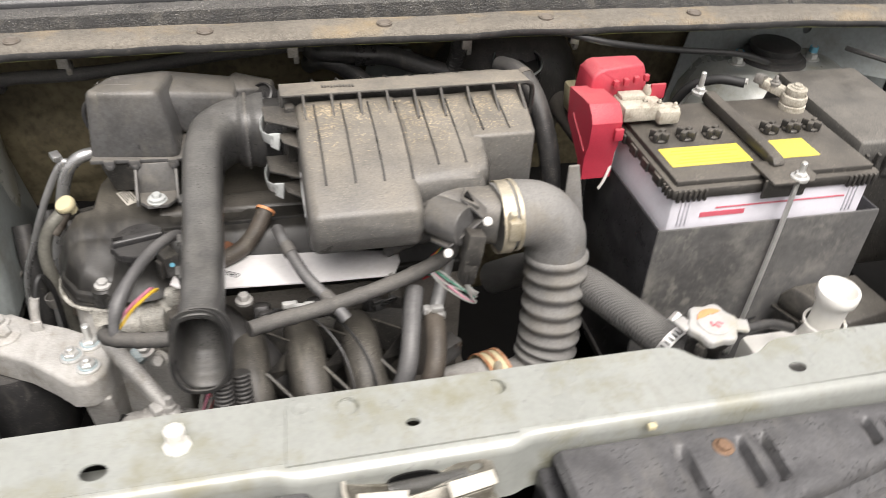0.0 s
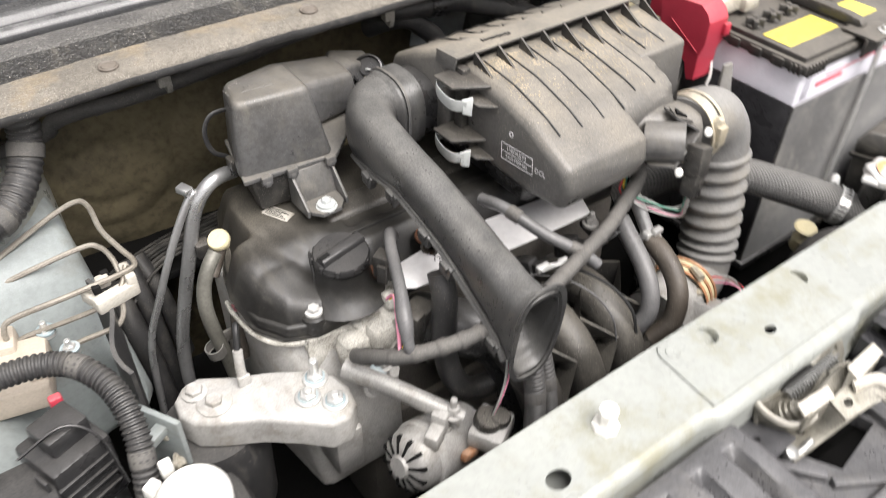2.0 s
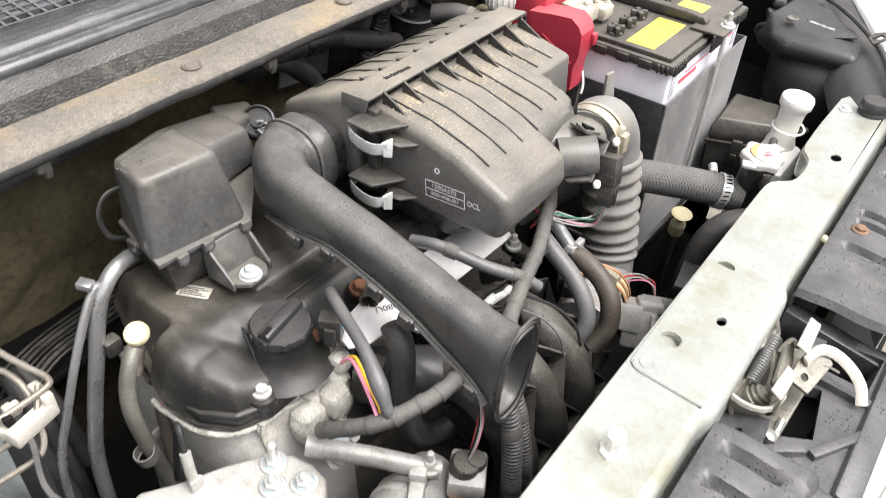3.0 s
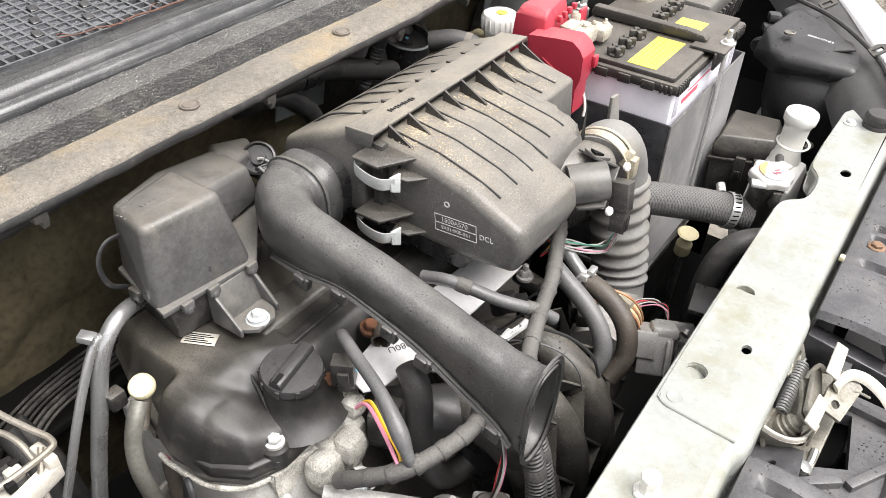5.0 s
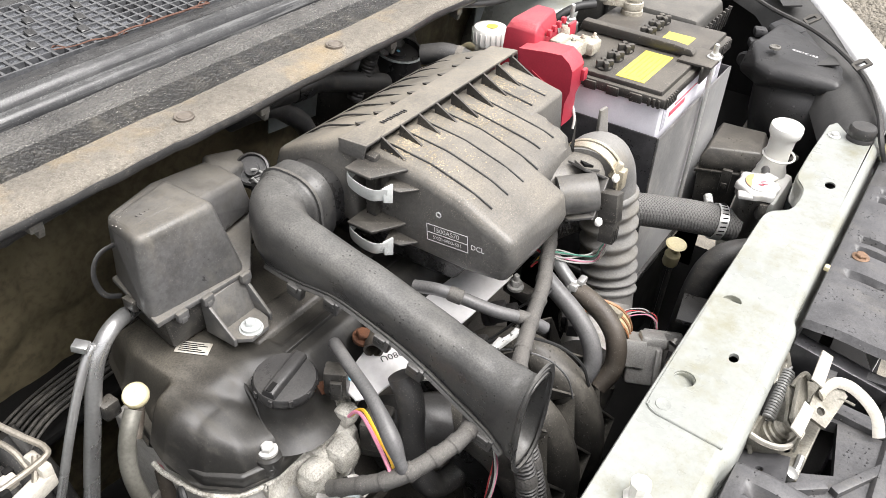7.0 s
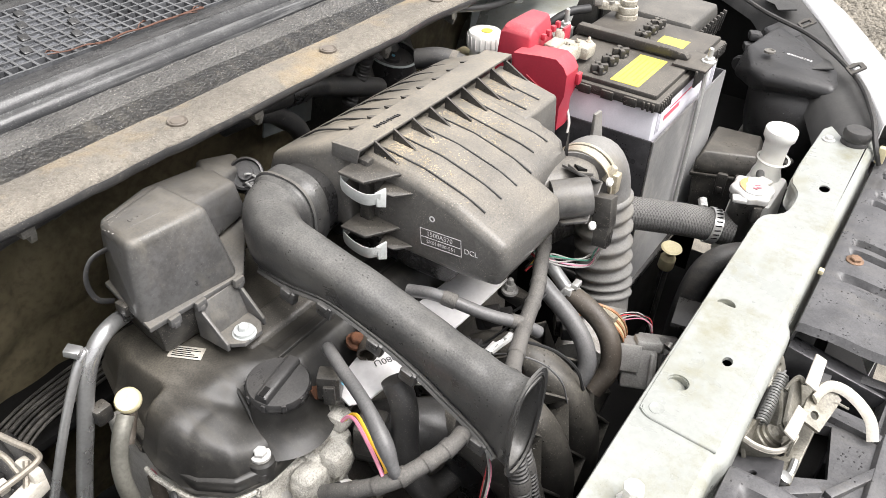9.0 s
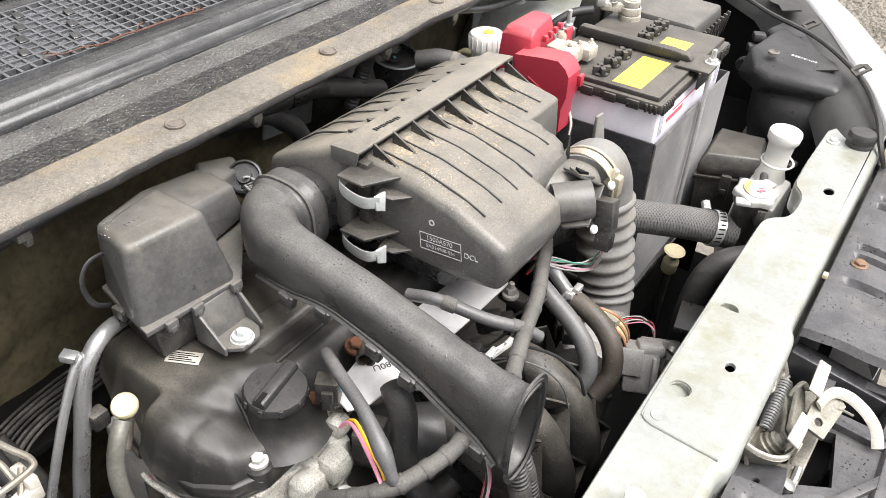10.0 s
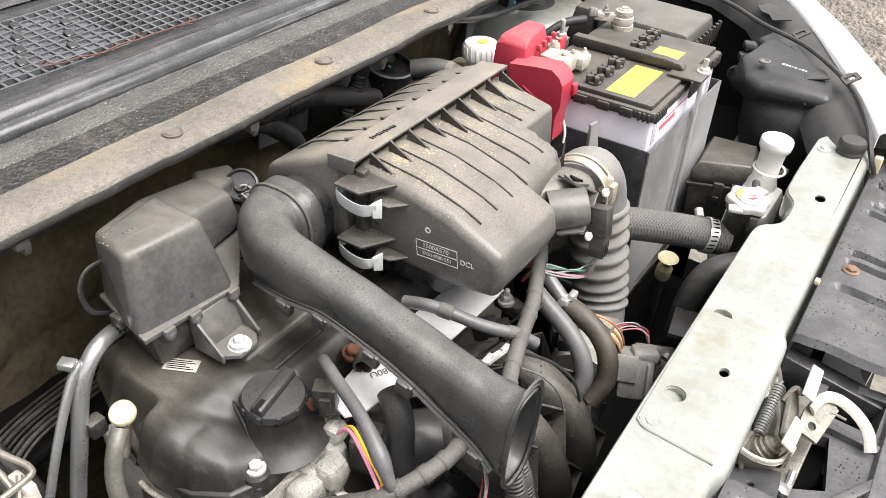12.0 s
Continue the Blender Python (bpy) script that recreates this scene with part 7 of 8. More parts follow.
    for c, q, seed in (((-0.199, 0.262, 0.655), (0.018, 0.016, 0.018), 11.0), ((-0.246, 0.256, 0.622), (0.030, 0.022, 0.034), 15.0), ((-0.222, 0.248, 0.636), (0.024, 0.020, 0.024), 19.0)):
        part("casting_boss", lump(c, q, 0.0014, 100, 16, seed, rough=0.0005), CRUST, hd, "crusted casting boss", angle=75)
    for at, ax in (((-0.232, 0.228, 0.618), (-0.1, -0.6, 1)), ((-0.222, 0.232, 0.597), (0, -1, 0.6)), ((-0.245, 0.228, 0.590), (0, -1, 0.8))):
        part("casting_bolt", bolt(at, 0.0065, ax, head=0.009), ALU_WHITE, hd, "corroded bolt")
    part("blue_plug", lathe([(0.0085, 0), (0.0085, 0.01), (0.005, 0.013), (0, 0.013)], (-0.240, 0.230, 0.606), (0, -0.6, 0.9), 12), BLUE_GREY, hd, "blue-grey sensor plug")
    part("sensor", joined(box((-0.185, 0.238, 0.640), (0.030, 0.026, 0.034), 0.004, (0, 0, 20)), box((-0.196, 0.226, 0.652), (0.014, 0.014, 0.024), 0.002, (0, 0, 20))), BLACK, hd, "black sensor plug")
    part("rust_plug", lathe([(0.0085, 0), (0.0085, 0.005), (0.005, 0.007), (0, 0.007)], (-0.200, 0.292, 0.668), (0.1, -0.4, 1), 12), RUST, hd, "rusty plug")
    part("rust_bolt", bolt((-0.1427, 0.287, 0.6900), 0.0070, (0, -0.2, 1), head=0.007), RUST, hd, "rusty bolt")
    hs = thing("fuel_rail_cover", (-0.075, 0.26, 0.67), "dull silver metal plate over the injectors, stamped with numbers", "metal cover")
    part("sheet", plate([(-0.199, 0.250), (-0.196, 0.262), (-0.182, 0.276), (-0.12, 0.285), (-0.01, 0.276), (0.036, 0.268), (0.036, 0.250), (0.026, 0.228), (-0.055, 0.230), (-0.150, 0.236), (-0.186, 0.240)], 0.0022, m=pose(0, 0, 0.679), bevel=0.0006), TIN, hs, "dull silver sheet")
    text("080U", 0.0100, pose(-0.1400, 0.2570, 0.6815, 0, 0, 150), DARK_INK, "stamped_number", hs, "dark printed number")
    part("stud", bolt((0.022, 0.222, 0.672), 0.006, head=0.008, stud=0.006), ALUMINIUM, hs, "dull stud")
    part("stud", bolt((-0.128, 0.228, 0.668), 0.006, head=0.008), ALUMINIUM, hs, "dull stud")
    cc = thing("coil_connector", (-0.198, 0.268, 0.68), "black ignition coil connector with a grey cable", "connector")
    part("shell", joined(box((-0.199, 0.270, 0.694), (0.016, 0.020, 0.026), 0.002, (0, 0, 30)), box((-0.207, 0.264, 0.690), (0.004, 0.010, 0.020), 0.001, (0, 0, 30))), BLACK, cc)
    part("mark", lathe([(0.0025, 0), (0.0025, 0.0008), (0, 0.0008)], (-0.1945, 0.2595, 0.698), (0.3, -1, 0.2), 12), BLUE, cc, "pale blue dot")

    mb = thing("engine_mount", (-0.345, 0.26, 0.50), "chalky cast aluminium engine mount bracket with bolts", "engine mount")
    outline = [(-0.410, 0.290), (-0.408, 0.308), (-0.396, 0.320), (-0.378, 0.323), (-0.350, 0.305), (-0.318, 0.290), (-0.290, 0.272), (-0.272, 0.252), (-0.268, 0.232), (-0.272, 0.212), (-0.286, 0.200), (-0.304, 0.202), (-0.325, 0.222), (-0.352, 0.244), (-0.385, 0.262), (-0.402, 0.274)]
    part("arm", plate(outline[::-1], 0.034, m=pose(0, 0, 0.573), bevel=0.006, seg=3), ALU_WHITE, mb, "thick cast arm", angle=50)
    part("foot", hull([(-0.30, 0.205, 0.575), (-0.27, 0.205, 0.575), (-0.30, 0.265, 0.575), (-0.27, 0.265, 0.575), (-0.295, 0.215, 0.50), (-0.265, 0.215, 0.50), (-0.295, 0.27, 0.50), (-0.265, 0.27, 0.50)], 0.005), ALUMINIUM, mb)
    for x, y, s in ((-0.388, 0.305, 0), (-0.378, 0.284, 0), (-0.306, 0.240, 0.004), (-0.288, 0.222, 0.004), (-0.290, 0.256, 0.018)):
        b = part("bolt", bolt((x, y, 0.6085), 0.0082, head=0.007, stud=s), ALU_WHITE if s == 0 else ZINC, mb, "corroded flanged bolt")
        if s:
            part("paint_ring", lathe([(0.0095, 0), (0.0095, 0.0008), (0.0085, 0.001)], (x, y, 0.6102), n=18), BLUE_GREY, b, "pale blue paint ring")
    part("boss", lathe([(0.016, 0), (0.016, 0.0035), (0.014, 0.0045), (0, 0.0045)], (-0.378, 0.284, 0.605), n=24), ALU_WHITE, mb)
    part("earth_stud", joined(tube([(-0.346, 0.290, 0.606), (-0.346, 0.292, 0.618), (-0.345, 0.295, 0.630), (-0.343, 0.299, 0.642)], 0.0048, 10), box((-0.346, 0.288, 0.612), (0.012, 0.004, 0.014), 0.001)), ALU_WHITE, mb, "crimped earth lead")
    part("lead", tube([(-0.343, 0.300, 0.640), (-0.338, 0.309, 0.656), (-0.334, 0.318, 0.654), (-0.332, 0.33, 0.62), (-0.335, 0.34, 0.56)], 0.0028, 8), WIRE_BLACK, mb)
    part("rubber_body", lathe([(0.05, -0.12), (0.052, -0.03), (0.045, -0.005), (0, -0.005)], (-0.385, 0.295, 0.575), n=30), RUBBER, mb, "round rubber mount under the arm")

    alt = thing("alternator", (-0.20, 0.15, 0.48), "grey cast alternator with slotted end and plug", "alternator")
    ax = Vector((-1, -0.12, 0.28)).normalized()
    mid = Vector((-0.222, 0.160, 0.553))
    part("body", lathe([(0.020, -0.05), (0.030, -0.045), (0.0315, 0.0), (0.0305, 0.026), (0.0275, 0.036), (0.022, 0.0405), (0.011, 0.0425), (0.010, 0.046), (0, 0.046)], mid, ax, 44), ALUMINIUM, alt, "grey cast body")
    part("rim", lathe([(0.031, 0.010), (0.0335, 0.012), (0.0335, 0.018), (0.031, 0.020)], mid, ax, 44, closed=False), ALU_WHITE, alt)
    s1 = ax.cross(Vector((0, 0, 1))).normalized()
    s2 = s1.cross(ax)
    for i in range(12):
        a = 2 * math.pi * i / 12
        d = s1 * math.cos(a) + s2 * math.sin(a)
        n = ax.cross(d)
        c = mid + ax * 0.0405 + d * 0.0200
        part("slot", hull([c + d * e * 0.0078 - ax * e * 0.0022 + n * f * (0.0019 if e > 0 else 0.0009) + ax * g for e in (-1, 1) for f in (-1, 1) for g in (-0.004, 0.0012)], 0), DARK, alt, "dark cooling slot", smooth=False)
    part("strap", hull([mid + ax * u + s2 * v + s1 * w for u in (-0.006, 0.006) for v, w in ((0.033, -0.012), (0.036, 0.006), (0.030, 0.018), (0.010, 0.034), (0.026, -0.010), (0.006, 0.028))], 0.002), ALU_WHITE, alt, "pale clamping strap")
    part("winding", box((-0.203, 0.1285, 0.566), (0.020, 0.008, 0.010), 0.002, (0, 15, 10)), RUST_PALE, alt, "copper-coloured winding edge")
    part("plug_base", box((-0.178, 0.130, 0.580), (0.040, 0.034, 0.022), 0.004, (0, 0, 30)), ALU_WHITE, alt, "pale regulator cover")
    part("plug", joined(lathe([(0.0135, 0), (0.0135, 0.010), (0.0115, 0.013), (0, 0.013)], (-0.181, 0.133, 0.589), (0, -0.2, 1), 20), lathe([(0.010, 0), (0.010, 0.010), (0.0085, 0.013), (0, 0.013)], (-0.172, 0.128, 0.589), (0, -0.2, 1), 20)), BLACK, alt, "black oval plug")
    part("bracket", tube([(-0.268, 0.238, 0.625), (-0.255, 0.218, 0.622), (-0.236, 0.192, 0.615), (-0.215, 0.165, 0.604), (-0.200, 0.146, 0.597)], 0.0095, 12, 6, flat=0.8, square=0.5), ALUMINIUM, alt, "long adjusting bracket", angle=50)
    part("bracket_bolt", bolt((-0.206, 0.152, 0.602), 0.0065, head=0.010, stud=0.010), ALU_WHITE, alt)
    part("clamp_block", joined(box((-0.214, 0.158, 0.598), (0.022, 0.016, 0.022), 0.003, (0, 0, 30)), box((-0.230, 0.148, 0.590), (0.02, 0.014, 0.02), 0.003, (0, 0, 30))), ALU_WHITE, alt, "pale clamp block")
    part("coil", lathe([(0.013, 0), (0.013, 0.018), (0, 0.018)], (-0.196, 0.095, 0.560), (0, -0.3, 1), 16), RUST, alt, "brown coil end")


def manifold():
    mf = thing("intake_manifold", (0.0, 0.17, 0.42), "dusty black plastic intake manifold with curved runners", "intake manifold")
    for i, x in enumerate((-0.128, -0.073, -0.017)):
        pts = [(x, 0.270, 0.565), (x, 0.240, 0.598), (x, 0.208, 0.624), (x, 0.170, 0.630), (x + 0.003, 0.134, 0.608), (x + 0.006, 0.112, 0.56), (x + 0.008, 0.112, 0.49), (x + 0.008, 0.14, 0.43)]
        part("runner", tube(pts, 0.0218, 28, 8, flat=0.92, square=0.15), INTAKE, mf, "curved runner", angle=60)
        # zigzag ribs that brace each runner against the next
        arc = ((0.205, 0.624, 0.05, 1.0), (0.180, 0.628, 0.0, 1.0), (0.156, 0.622, -0.35, 0.94), (0.135, 0.606, -0.72, 0.69), (0.120, 0.580, -0.92, 0.38), (0.112, 0.548, -0.99, 0.12), (0.111, 0.516, -1.0, 0.0))
        for k in range(6):
            ends = ((x + 0.016, arc[k]), (x + 0.045, arc[k + 1])) if k % 2 == 0 else ((x + 0.045, arc[k]), (x + 0.016, arc[k + 1]))
            part("web", hull([(px + e * 0.0007, y + ny * d + e * nz * 0.0009, z + nz * d - e * ny * 0.0009) for px, (y, z, ny, nz) in ends for d in (-0.016, 0.019) for e in (-1, 1)], 0), INTAKE, mf, smooth=False)
    for i, x in enumerate((-0.112, -0.056, 0.002)):
        part("injector", joined(box((x, 0.228, 0.648), (0.016, 0.020, 0.020), 0.003, (-25, 0, 10 * i)), box((x + 0.004, 0.215, 0.654), (0.012, 0.014, 0.012), 0.002, (-25, 0, 10 * i)), lathe([(0.009, 0), (0.009, 0.018), (0, 0.018)], (x, 0.236, 0.630), (0, 0.3, 1), 14)), BLACK_CLEAN, mf, "black injector plug")
        part("injector_wire", tube([(x + 0.006, 0.212, 0.655), (x + 0.016, 0.200, 0.668), (x + 0.020, 0.190, 0.682), (x + 0.012, 0.182, 0.692)], 0.0014, 6), WIRE_BLACK, mf)
        part("injector_wire", tube([(x + 0.002, 0.211, 0.655), (x - 0.006, 0.196, 0.670), (x + 0.004, 0.184, 0.684), (x + 0.016, 0.180, 0.692)], 0.0012, 6), WIRE_WHITE if i == 1 else WIRE_BLACK, mf)
    part("loop_wire", tube([(-0.062, 0.205, 0.668), (-0.040, 0.180, 0.672), (-0.022, 0.150, 0.664), (-0.012, 0.126, 0.645), (-0.010, 0.115, 0.62)], 0.0016, 6), WIRE_BLACK, mf, "thin black wire round a runner")
    part("loop_wire", tube([(-0.075, 0.205, 0.665), (-0.055, 0.178, 0.668), (-0.040, 0.150, 0.660), (-0.032, 0.130, 0.64), (-0.030, 0.12, 0.61)], 0.0009, 6), GREY_HOSE, mf, "thin grey wire round a runner")
    part("flange", box((-0.055, 0.268, 0.580), (0.22, 0.016, 0.07), 0.004, (-35, 0, 0)), INTAKE, mf)
    part("plenum", tube([(-0.13, 0.18, 0.45), (-0.05, 0.175, 0.45), (0.05, 0.17, 0.46), (0.10, 0.165, 0.52)], 0.045, 22, 6), INTAKE, mf)
    part("side_duct", tube([(-0.155, 0.280, 0.590), (-0.168, 0.25, 0.618), (-0.150, 0.215, 0.628), (-0.120, 0.19, 0.610), (-0.105, 0.17, 0.56), (-0.10, 0.16, 0.50)], 0.028, 20, 6), BLACK_CLEAN, mf, "smooth black side duct", angle=60)
    part("sensor_bracket", hull([(0.020, 0.236, 0.668), (0.040, 0.230, 0.668), (0.030, 0.200, 0.672), (0.018, 0.205, 0.672), (0.020, 0.236, 0.660), (0.040, 0.230, 0.660), (0.030, 0.200, 0.655), (0.018, 0.205, 0.655)], 0.002), BLACK, mf)
    part("hose_clip", moved(joined(tube([(-0.052, 0.178, 0.690), (-0.040, 0.172, 0.696), (-0.026, 0.170, 0.694), (-0.022, 0.175, 0.688), (-0.038, 0.182, 0.686), (-0.052, 0.184, 0.687)], 0.0022, 6), box((-0.048, 0.181, 0.690), (0.014, 0.006, 0.006), 0.001), box((-0.030, 0.174, 0.694), (0.010, 0.005, 0.005), 0.001)), pose(-0.036, 0, 0.006)), ZINC, mf, "bright bent wire clip")
    tb = thing("throttle_body", (0.10, 0.15, 0.48), "grey aluminium throttle body with rusty clamp", "throttle body")
    part("bore", lathe([(0.036, -0.03), (0.036, 0.02), (0.032, 0.022), (0.032, 0.034), (0, 0.034)], (0.098, 0.155, 0.563), (1, 0.2, 0), 30), ALUMINIUM, tb)
    part("motor_cover", joined(box((0.125, 0.105, 0.555), (0.046, 0.038, 0.05), 0.004, (0, 28, 25)), box((0.134, 0.100, 0.580), (0.034, 0.028, 0.012), 0.003, (0, 28, 25)), box((0.150, 0.092, 0.548), (0.010, 0.044, 0.056), 0.002, (0, 28, 25)), box((0.118, 0.088, 0.560), (0.030, 0.004, 0.040), 0.001, (0, 28, 25)), box((0.104, 0.112, 0.575), (0.006, 0.030, 0.030), 0.001, (0, 28, 25))), ALUMINIUM, tb, "ribbed grey motor housing")
    for i in range(4):
        part("cover_screw", bolt((0.140 + 0.006 * i, 0.078 + i * 0.010, 0.582 - 0.014 * i), 0.0038, (1, -0.3, 0.5), head=0.005), STEEL, tb)
    part("clamp_sleeve", lathe([(0.0365, -0.012), (0.0365, 0.012)], (0.124, 0.161, 0.567), (1, 0.25, 0), 32, closed=False), CREAM, tb, "cream stained sleeve")
    for o in (-0.010, 0.0, 0.010):
        part("rust_band", joined(ring_clamp((0.124 + o, 0.161 + 0.25 * o, 0.567), (1, 0.25, 0), 0.0368, 0.0035)), RUST_PALE, tb, "rust-stained band")
    part("band_screw", lathe([(0.0045, -0.009), (0.0045, 0.007), (0.0035, 0.009), (0, 0.009)], (0.122, 0.146, 0.606), (0.3, 1, 0), 8), BRASSY, tb)
    part("side_plug", joined(box((0.075, 0.180, 0.612), (0.026, 0.020, 0.024), 0.003, (0, 0, 30)), box((0.060, 0.168, 0.618), (0.018, 0.014, 0.016), 0.002, (0, 0, 30))), BLACK_CLEAN, tb, "black sensor plug")


def hoses():
    def hose(name, pts, r, m, label, category="hose", **kw):
        return solo(name, tube(pts, r, kw.pop("n", 16), 8, **kw), m, label, category)

    upper = thing("radiator_hose", (0.25, 0.14, 0.63), "braided-texture black radiator hose with a worm clamp", "hose")
    part("hose", tube([(0.16, 0.30, 0.60), (0.19, 0.255, 0.645), (0.222, 0.200, 0.668), (0.252, 0.145, 0.668), (0.276, 0.105, 0.662), (0.292, 0.078, 0.655)], 0.0195, 20, 8), BRAID, upper)
    part("clamp", joined(ring_clamp((0.281, 0.097, 0.660), (0.5, -0.85, -0.2), 0.0205, 0.011), tube([(0.286, 0.112, 0.676), (0.296, 0.118, 0.680)], 0.005, 8, ribs=(0.002, 0.0006))), ZINC, upper, "slotted worm-drive clamp")
    for i in range(14):
        a = radians(-10 + i * 14)
        d = Vector((0.5, -0.85, -0.2)).normalized()
        s1 = d.cross(Vector((0, 0, 1))).normalized()
        s2 = s1.cross(d)
        p = Vector((0.281, 0.097, 0.660)) + (s1 * math.cos(a) + s2 * math.sin(a)) * 0.0218
        part("band_slot", box(p, (0.007, 0.0012, 0.0012), 0, (0, 0, -60)), DARK, upper)
    neck = thing("radiator_filler", (0.298, 0.068, 0.62), "dark radiator filler neck with a white-topped pressure cap", "radiator cap")
    part("neck", joined(lathe([(0.017, -0.075), (0.017, -0.02), (0.021, -0.014), (0.021, -0.006), (0, -0.006)], (0.298, 0.068, 0.712), (-0.05, -0.1, 1), 24), box((0.285, 0.055, 0.692), (0.012, 0.010, 0.02), 0.002, (0, 0, 30))), BLACK, neck)
    out = [(0.0235 + 0.0020 * math.cos(6 * a), a) for a in [2 * math.pi * i / 48 for i in range(48)]]
    part("cap", plate([(r * math.cos(a), r * math.sin(a)) for r, a in out], 0.008, m=pose(0.298, 0.068, 0.708, 6, -3, 0), bevel=0.003, seg=2), CAP_WHITE, neck, "whitish lobed pressure cap")
    part("cap_ear", box((0.272, 0.074, 0.711), (0.014, 0.016, 0.005), 0.002, (0, 0, 20)), CAP_WHITE, neck)
    part("cap_ear", box((0.3245, 0.062, 0.712), (0.014, 0.016, 0.005), 0.002, (0, 0, -20)), CAP_WHITE, neck)
    part("cap_sticker", lathe([(0.016, 0), (0.016, 0.0006), (0.0155, 0.0008), (0, 0.0008)], (0.2985, 0.067, 0.7162), (-0.05, -0.1, 1), 28), CAP_WHITE, neck, "white warning disc")
    orange = lathe([(0.0158, 0), (0.0158, 0.0006), (0.009, 0.0006), (0.009, 0)], (0.2985, 0.067, 0.7170), (-0.05, -0.1, 1), 28, closed=False)
    bmesh.ops.bisect_plane(orange, geom=orange.verts[:] + orange.edges[:] + orange.faces[:], plane_co=(0.2985, 0.075, 0.72), plane_no=(0.2, -1, 0), clear_outer=True)
    part("cap_print", orange, ORANGE, neck, "orange printed arc")
    for i in range(3):
        part("print_bar", box((0.2985 + 0.004 * (i - 1), 0.064 - 0.003 * (i % 2), 0.7174), (0.0016, 0.006, 0.0003), 0, (0, 0, 25 * i)), RED_INK, neck)
    part("overflow", tube([(0.32, 0.068, 0.70), (0.345, 0.070, 0.699), (0.37, 0.075, 0.695), (0.40, 0.08, 0.68)], 0.005, 10), RUBBER, neck)
    hose("bypass_hose", [(0.285, 0.015, 0.64), (0.262, 0.045, 0.650), (0.235, 0.072, 0.645), (0.222, 0.085, 0.610), (0.22, 0.09, 0.53), (0.22, 0.09, 0.42)], 0.016, RUBBER, "bent black rubber coolant hose by the radiator", "hose")
    fan = thing("radiator", (0.1, 0.03, 0.3), "black radiator and fan shroud below the support", "radiator")
    # shroud near-black, with the shade below the support in its colour
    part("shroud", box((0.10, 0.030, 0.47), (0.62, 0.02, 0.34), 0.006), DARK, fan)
    part("shroud_rib", box((0.185, 0.066, 0.600), (0.05, 0.05, 0.006), 0.001, (0, 0, 10)), BLACK_CLEAN, fan)
    part("shroud_rib", box((0.13, 0.060, 0.56), (0.04, 0.04, 0.006), 0.001, (0, 0, 10)), BLACK_CLEAN, fan)
    ds = thing("gearbox_dipstick", (0.364, 0.155, 0.4), "cream plastic plunger-shaped dipstick handle", "dipstick")
    part("handle", lathe([(0.010, -0.036), (0.011, -0.034), (0.011, -0.018), (0.0075, -0.014), (0.005, -0.012), (0.005, -0.004), (0.013, -0.001), (0.0145, 0.001), (0.012, 0.0025), (0.004, 0.0015), (0, 0.0015)], (0.364, 0.155, 0.550), (-0.1, -0.1, 1), 24), CREAM, ds, "cream plastic handle")
    part("stick", tube([(0.364, 0.155, 0.52), (0.362, 0.157, 0.45), (0.36, 0.16, 0.30)], 0.004, 8), BLACK, ds)
    dip = thing("oil_dipstick", (-0.33, 0.38, 0.5), "cream oil dipstick knob on a grey guide tube", "dipstick")
    part("knob", lathe([(0.006, -0.014), (0.007, -0.008), (0.0092, -0.006), (0.0108, -0.003), (0.0108, 0.001), (0.0095, 0.003), (0, 0.0032)], (-0.312, 0.386, 0.699), (-0.45, -0.35, 1), 28), CREAM, dip, "cream knob")
    part("shank", tube([(-0.309, 0.388, 0.694), (-0.318, 0.382, 0.680), (-0.328, 0.376, 0.668)], 0.006, 10), PALE_RUBBER, dip)
    part("guide_tube", tube([(-0.318, 0.384, 0.688), (-0.329, 0.379, 0.678), (-0.339, 0.374, 0.660), (-0.343, 0.370, 0.636), (-0.340, 0.368, 0.600), (-0.333, 0.364, 0.55), (-0.325, 0.36, 0.45)], 0.0072, 14), DULL_TUBE, dip, "grey guide tube")
    part("tube_band", joined(ring_clamp((-0.345, 0.364, 0.585), (0.2, 0, -1), 0.0085, 0.012), box((-0.322, 0.372, 0.590), (0.034, 0.004, 0.014), 0.001, (0, 15, 20))), STEEL, dip, "steel clip band")
    part("small_hose", tube([(-0.312, 0.376, 0.612), (-0.318, 0.366, 0.590), (-0.322, 0.358, 0.565)], 0.0075, 12), PALE_RUBBER, dip, "short capped pipe")
    part("pink_cap", lathe([(0.0065, 0), (0.0065, 0.004), (0, 0.005)], (-0.311, 0.377, 0.613), (0.2, 0.3, 1), 14), PINK_CAP, dip, "faded pink cap")
    pipes = thing("air_conditioning_pipes", (-0.3, 0.45, 0.4), "two bare aluminium refrigerant pipes behind the engine", "pipe")
    part("thick_pipe", tube([(-0.215, 0.490, 0.700), (-0.250, 0.450, 0.722), (-0.285, 0.434, 0.732), (-0.304, 0.430, 0.724), (-0.318, 0.430, 0.700), (-0.333, 0.430, 0.650), (-0.349, 0.430, 0.595), (-0.362, 0.428, 0.54), (-0.368, 0.425, 0.45)], 0.0072, 16), ALU_PIPE, pipes)
    part("thin_pipe", tube([(-0.297, 0.437, 0.722), (-0.308, 0.433, 0.724), (-0.318, 0.431, 0.722), (-0.343, 0.430, 0.679), (-0.370, 0.430, 0.619), (-0.392, 0.430, 0.56), (-0.402, 0.425, 0.46)], 0.0040, 14), ALU_PIPE, pipes)
    part("pipe_clip", box((-0.318, 0.424, 0.664), (0.016, 0.014, 0.018), 0.003), BLACK, pipes)
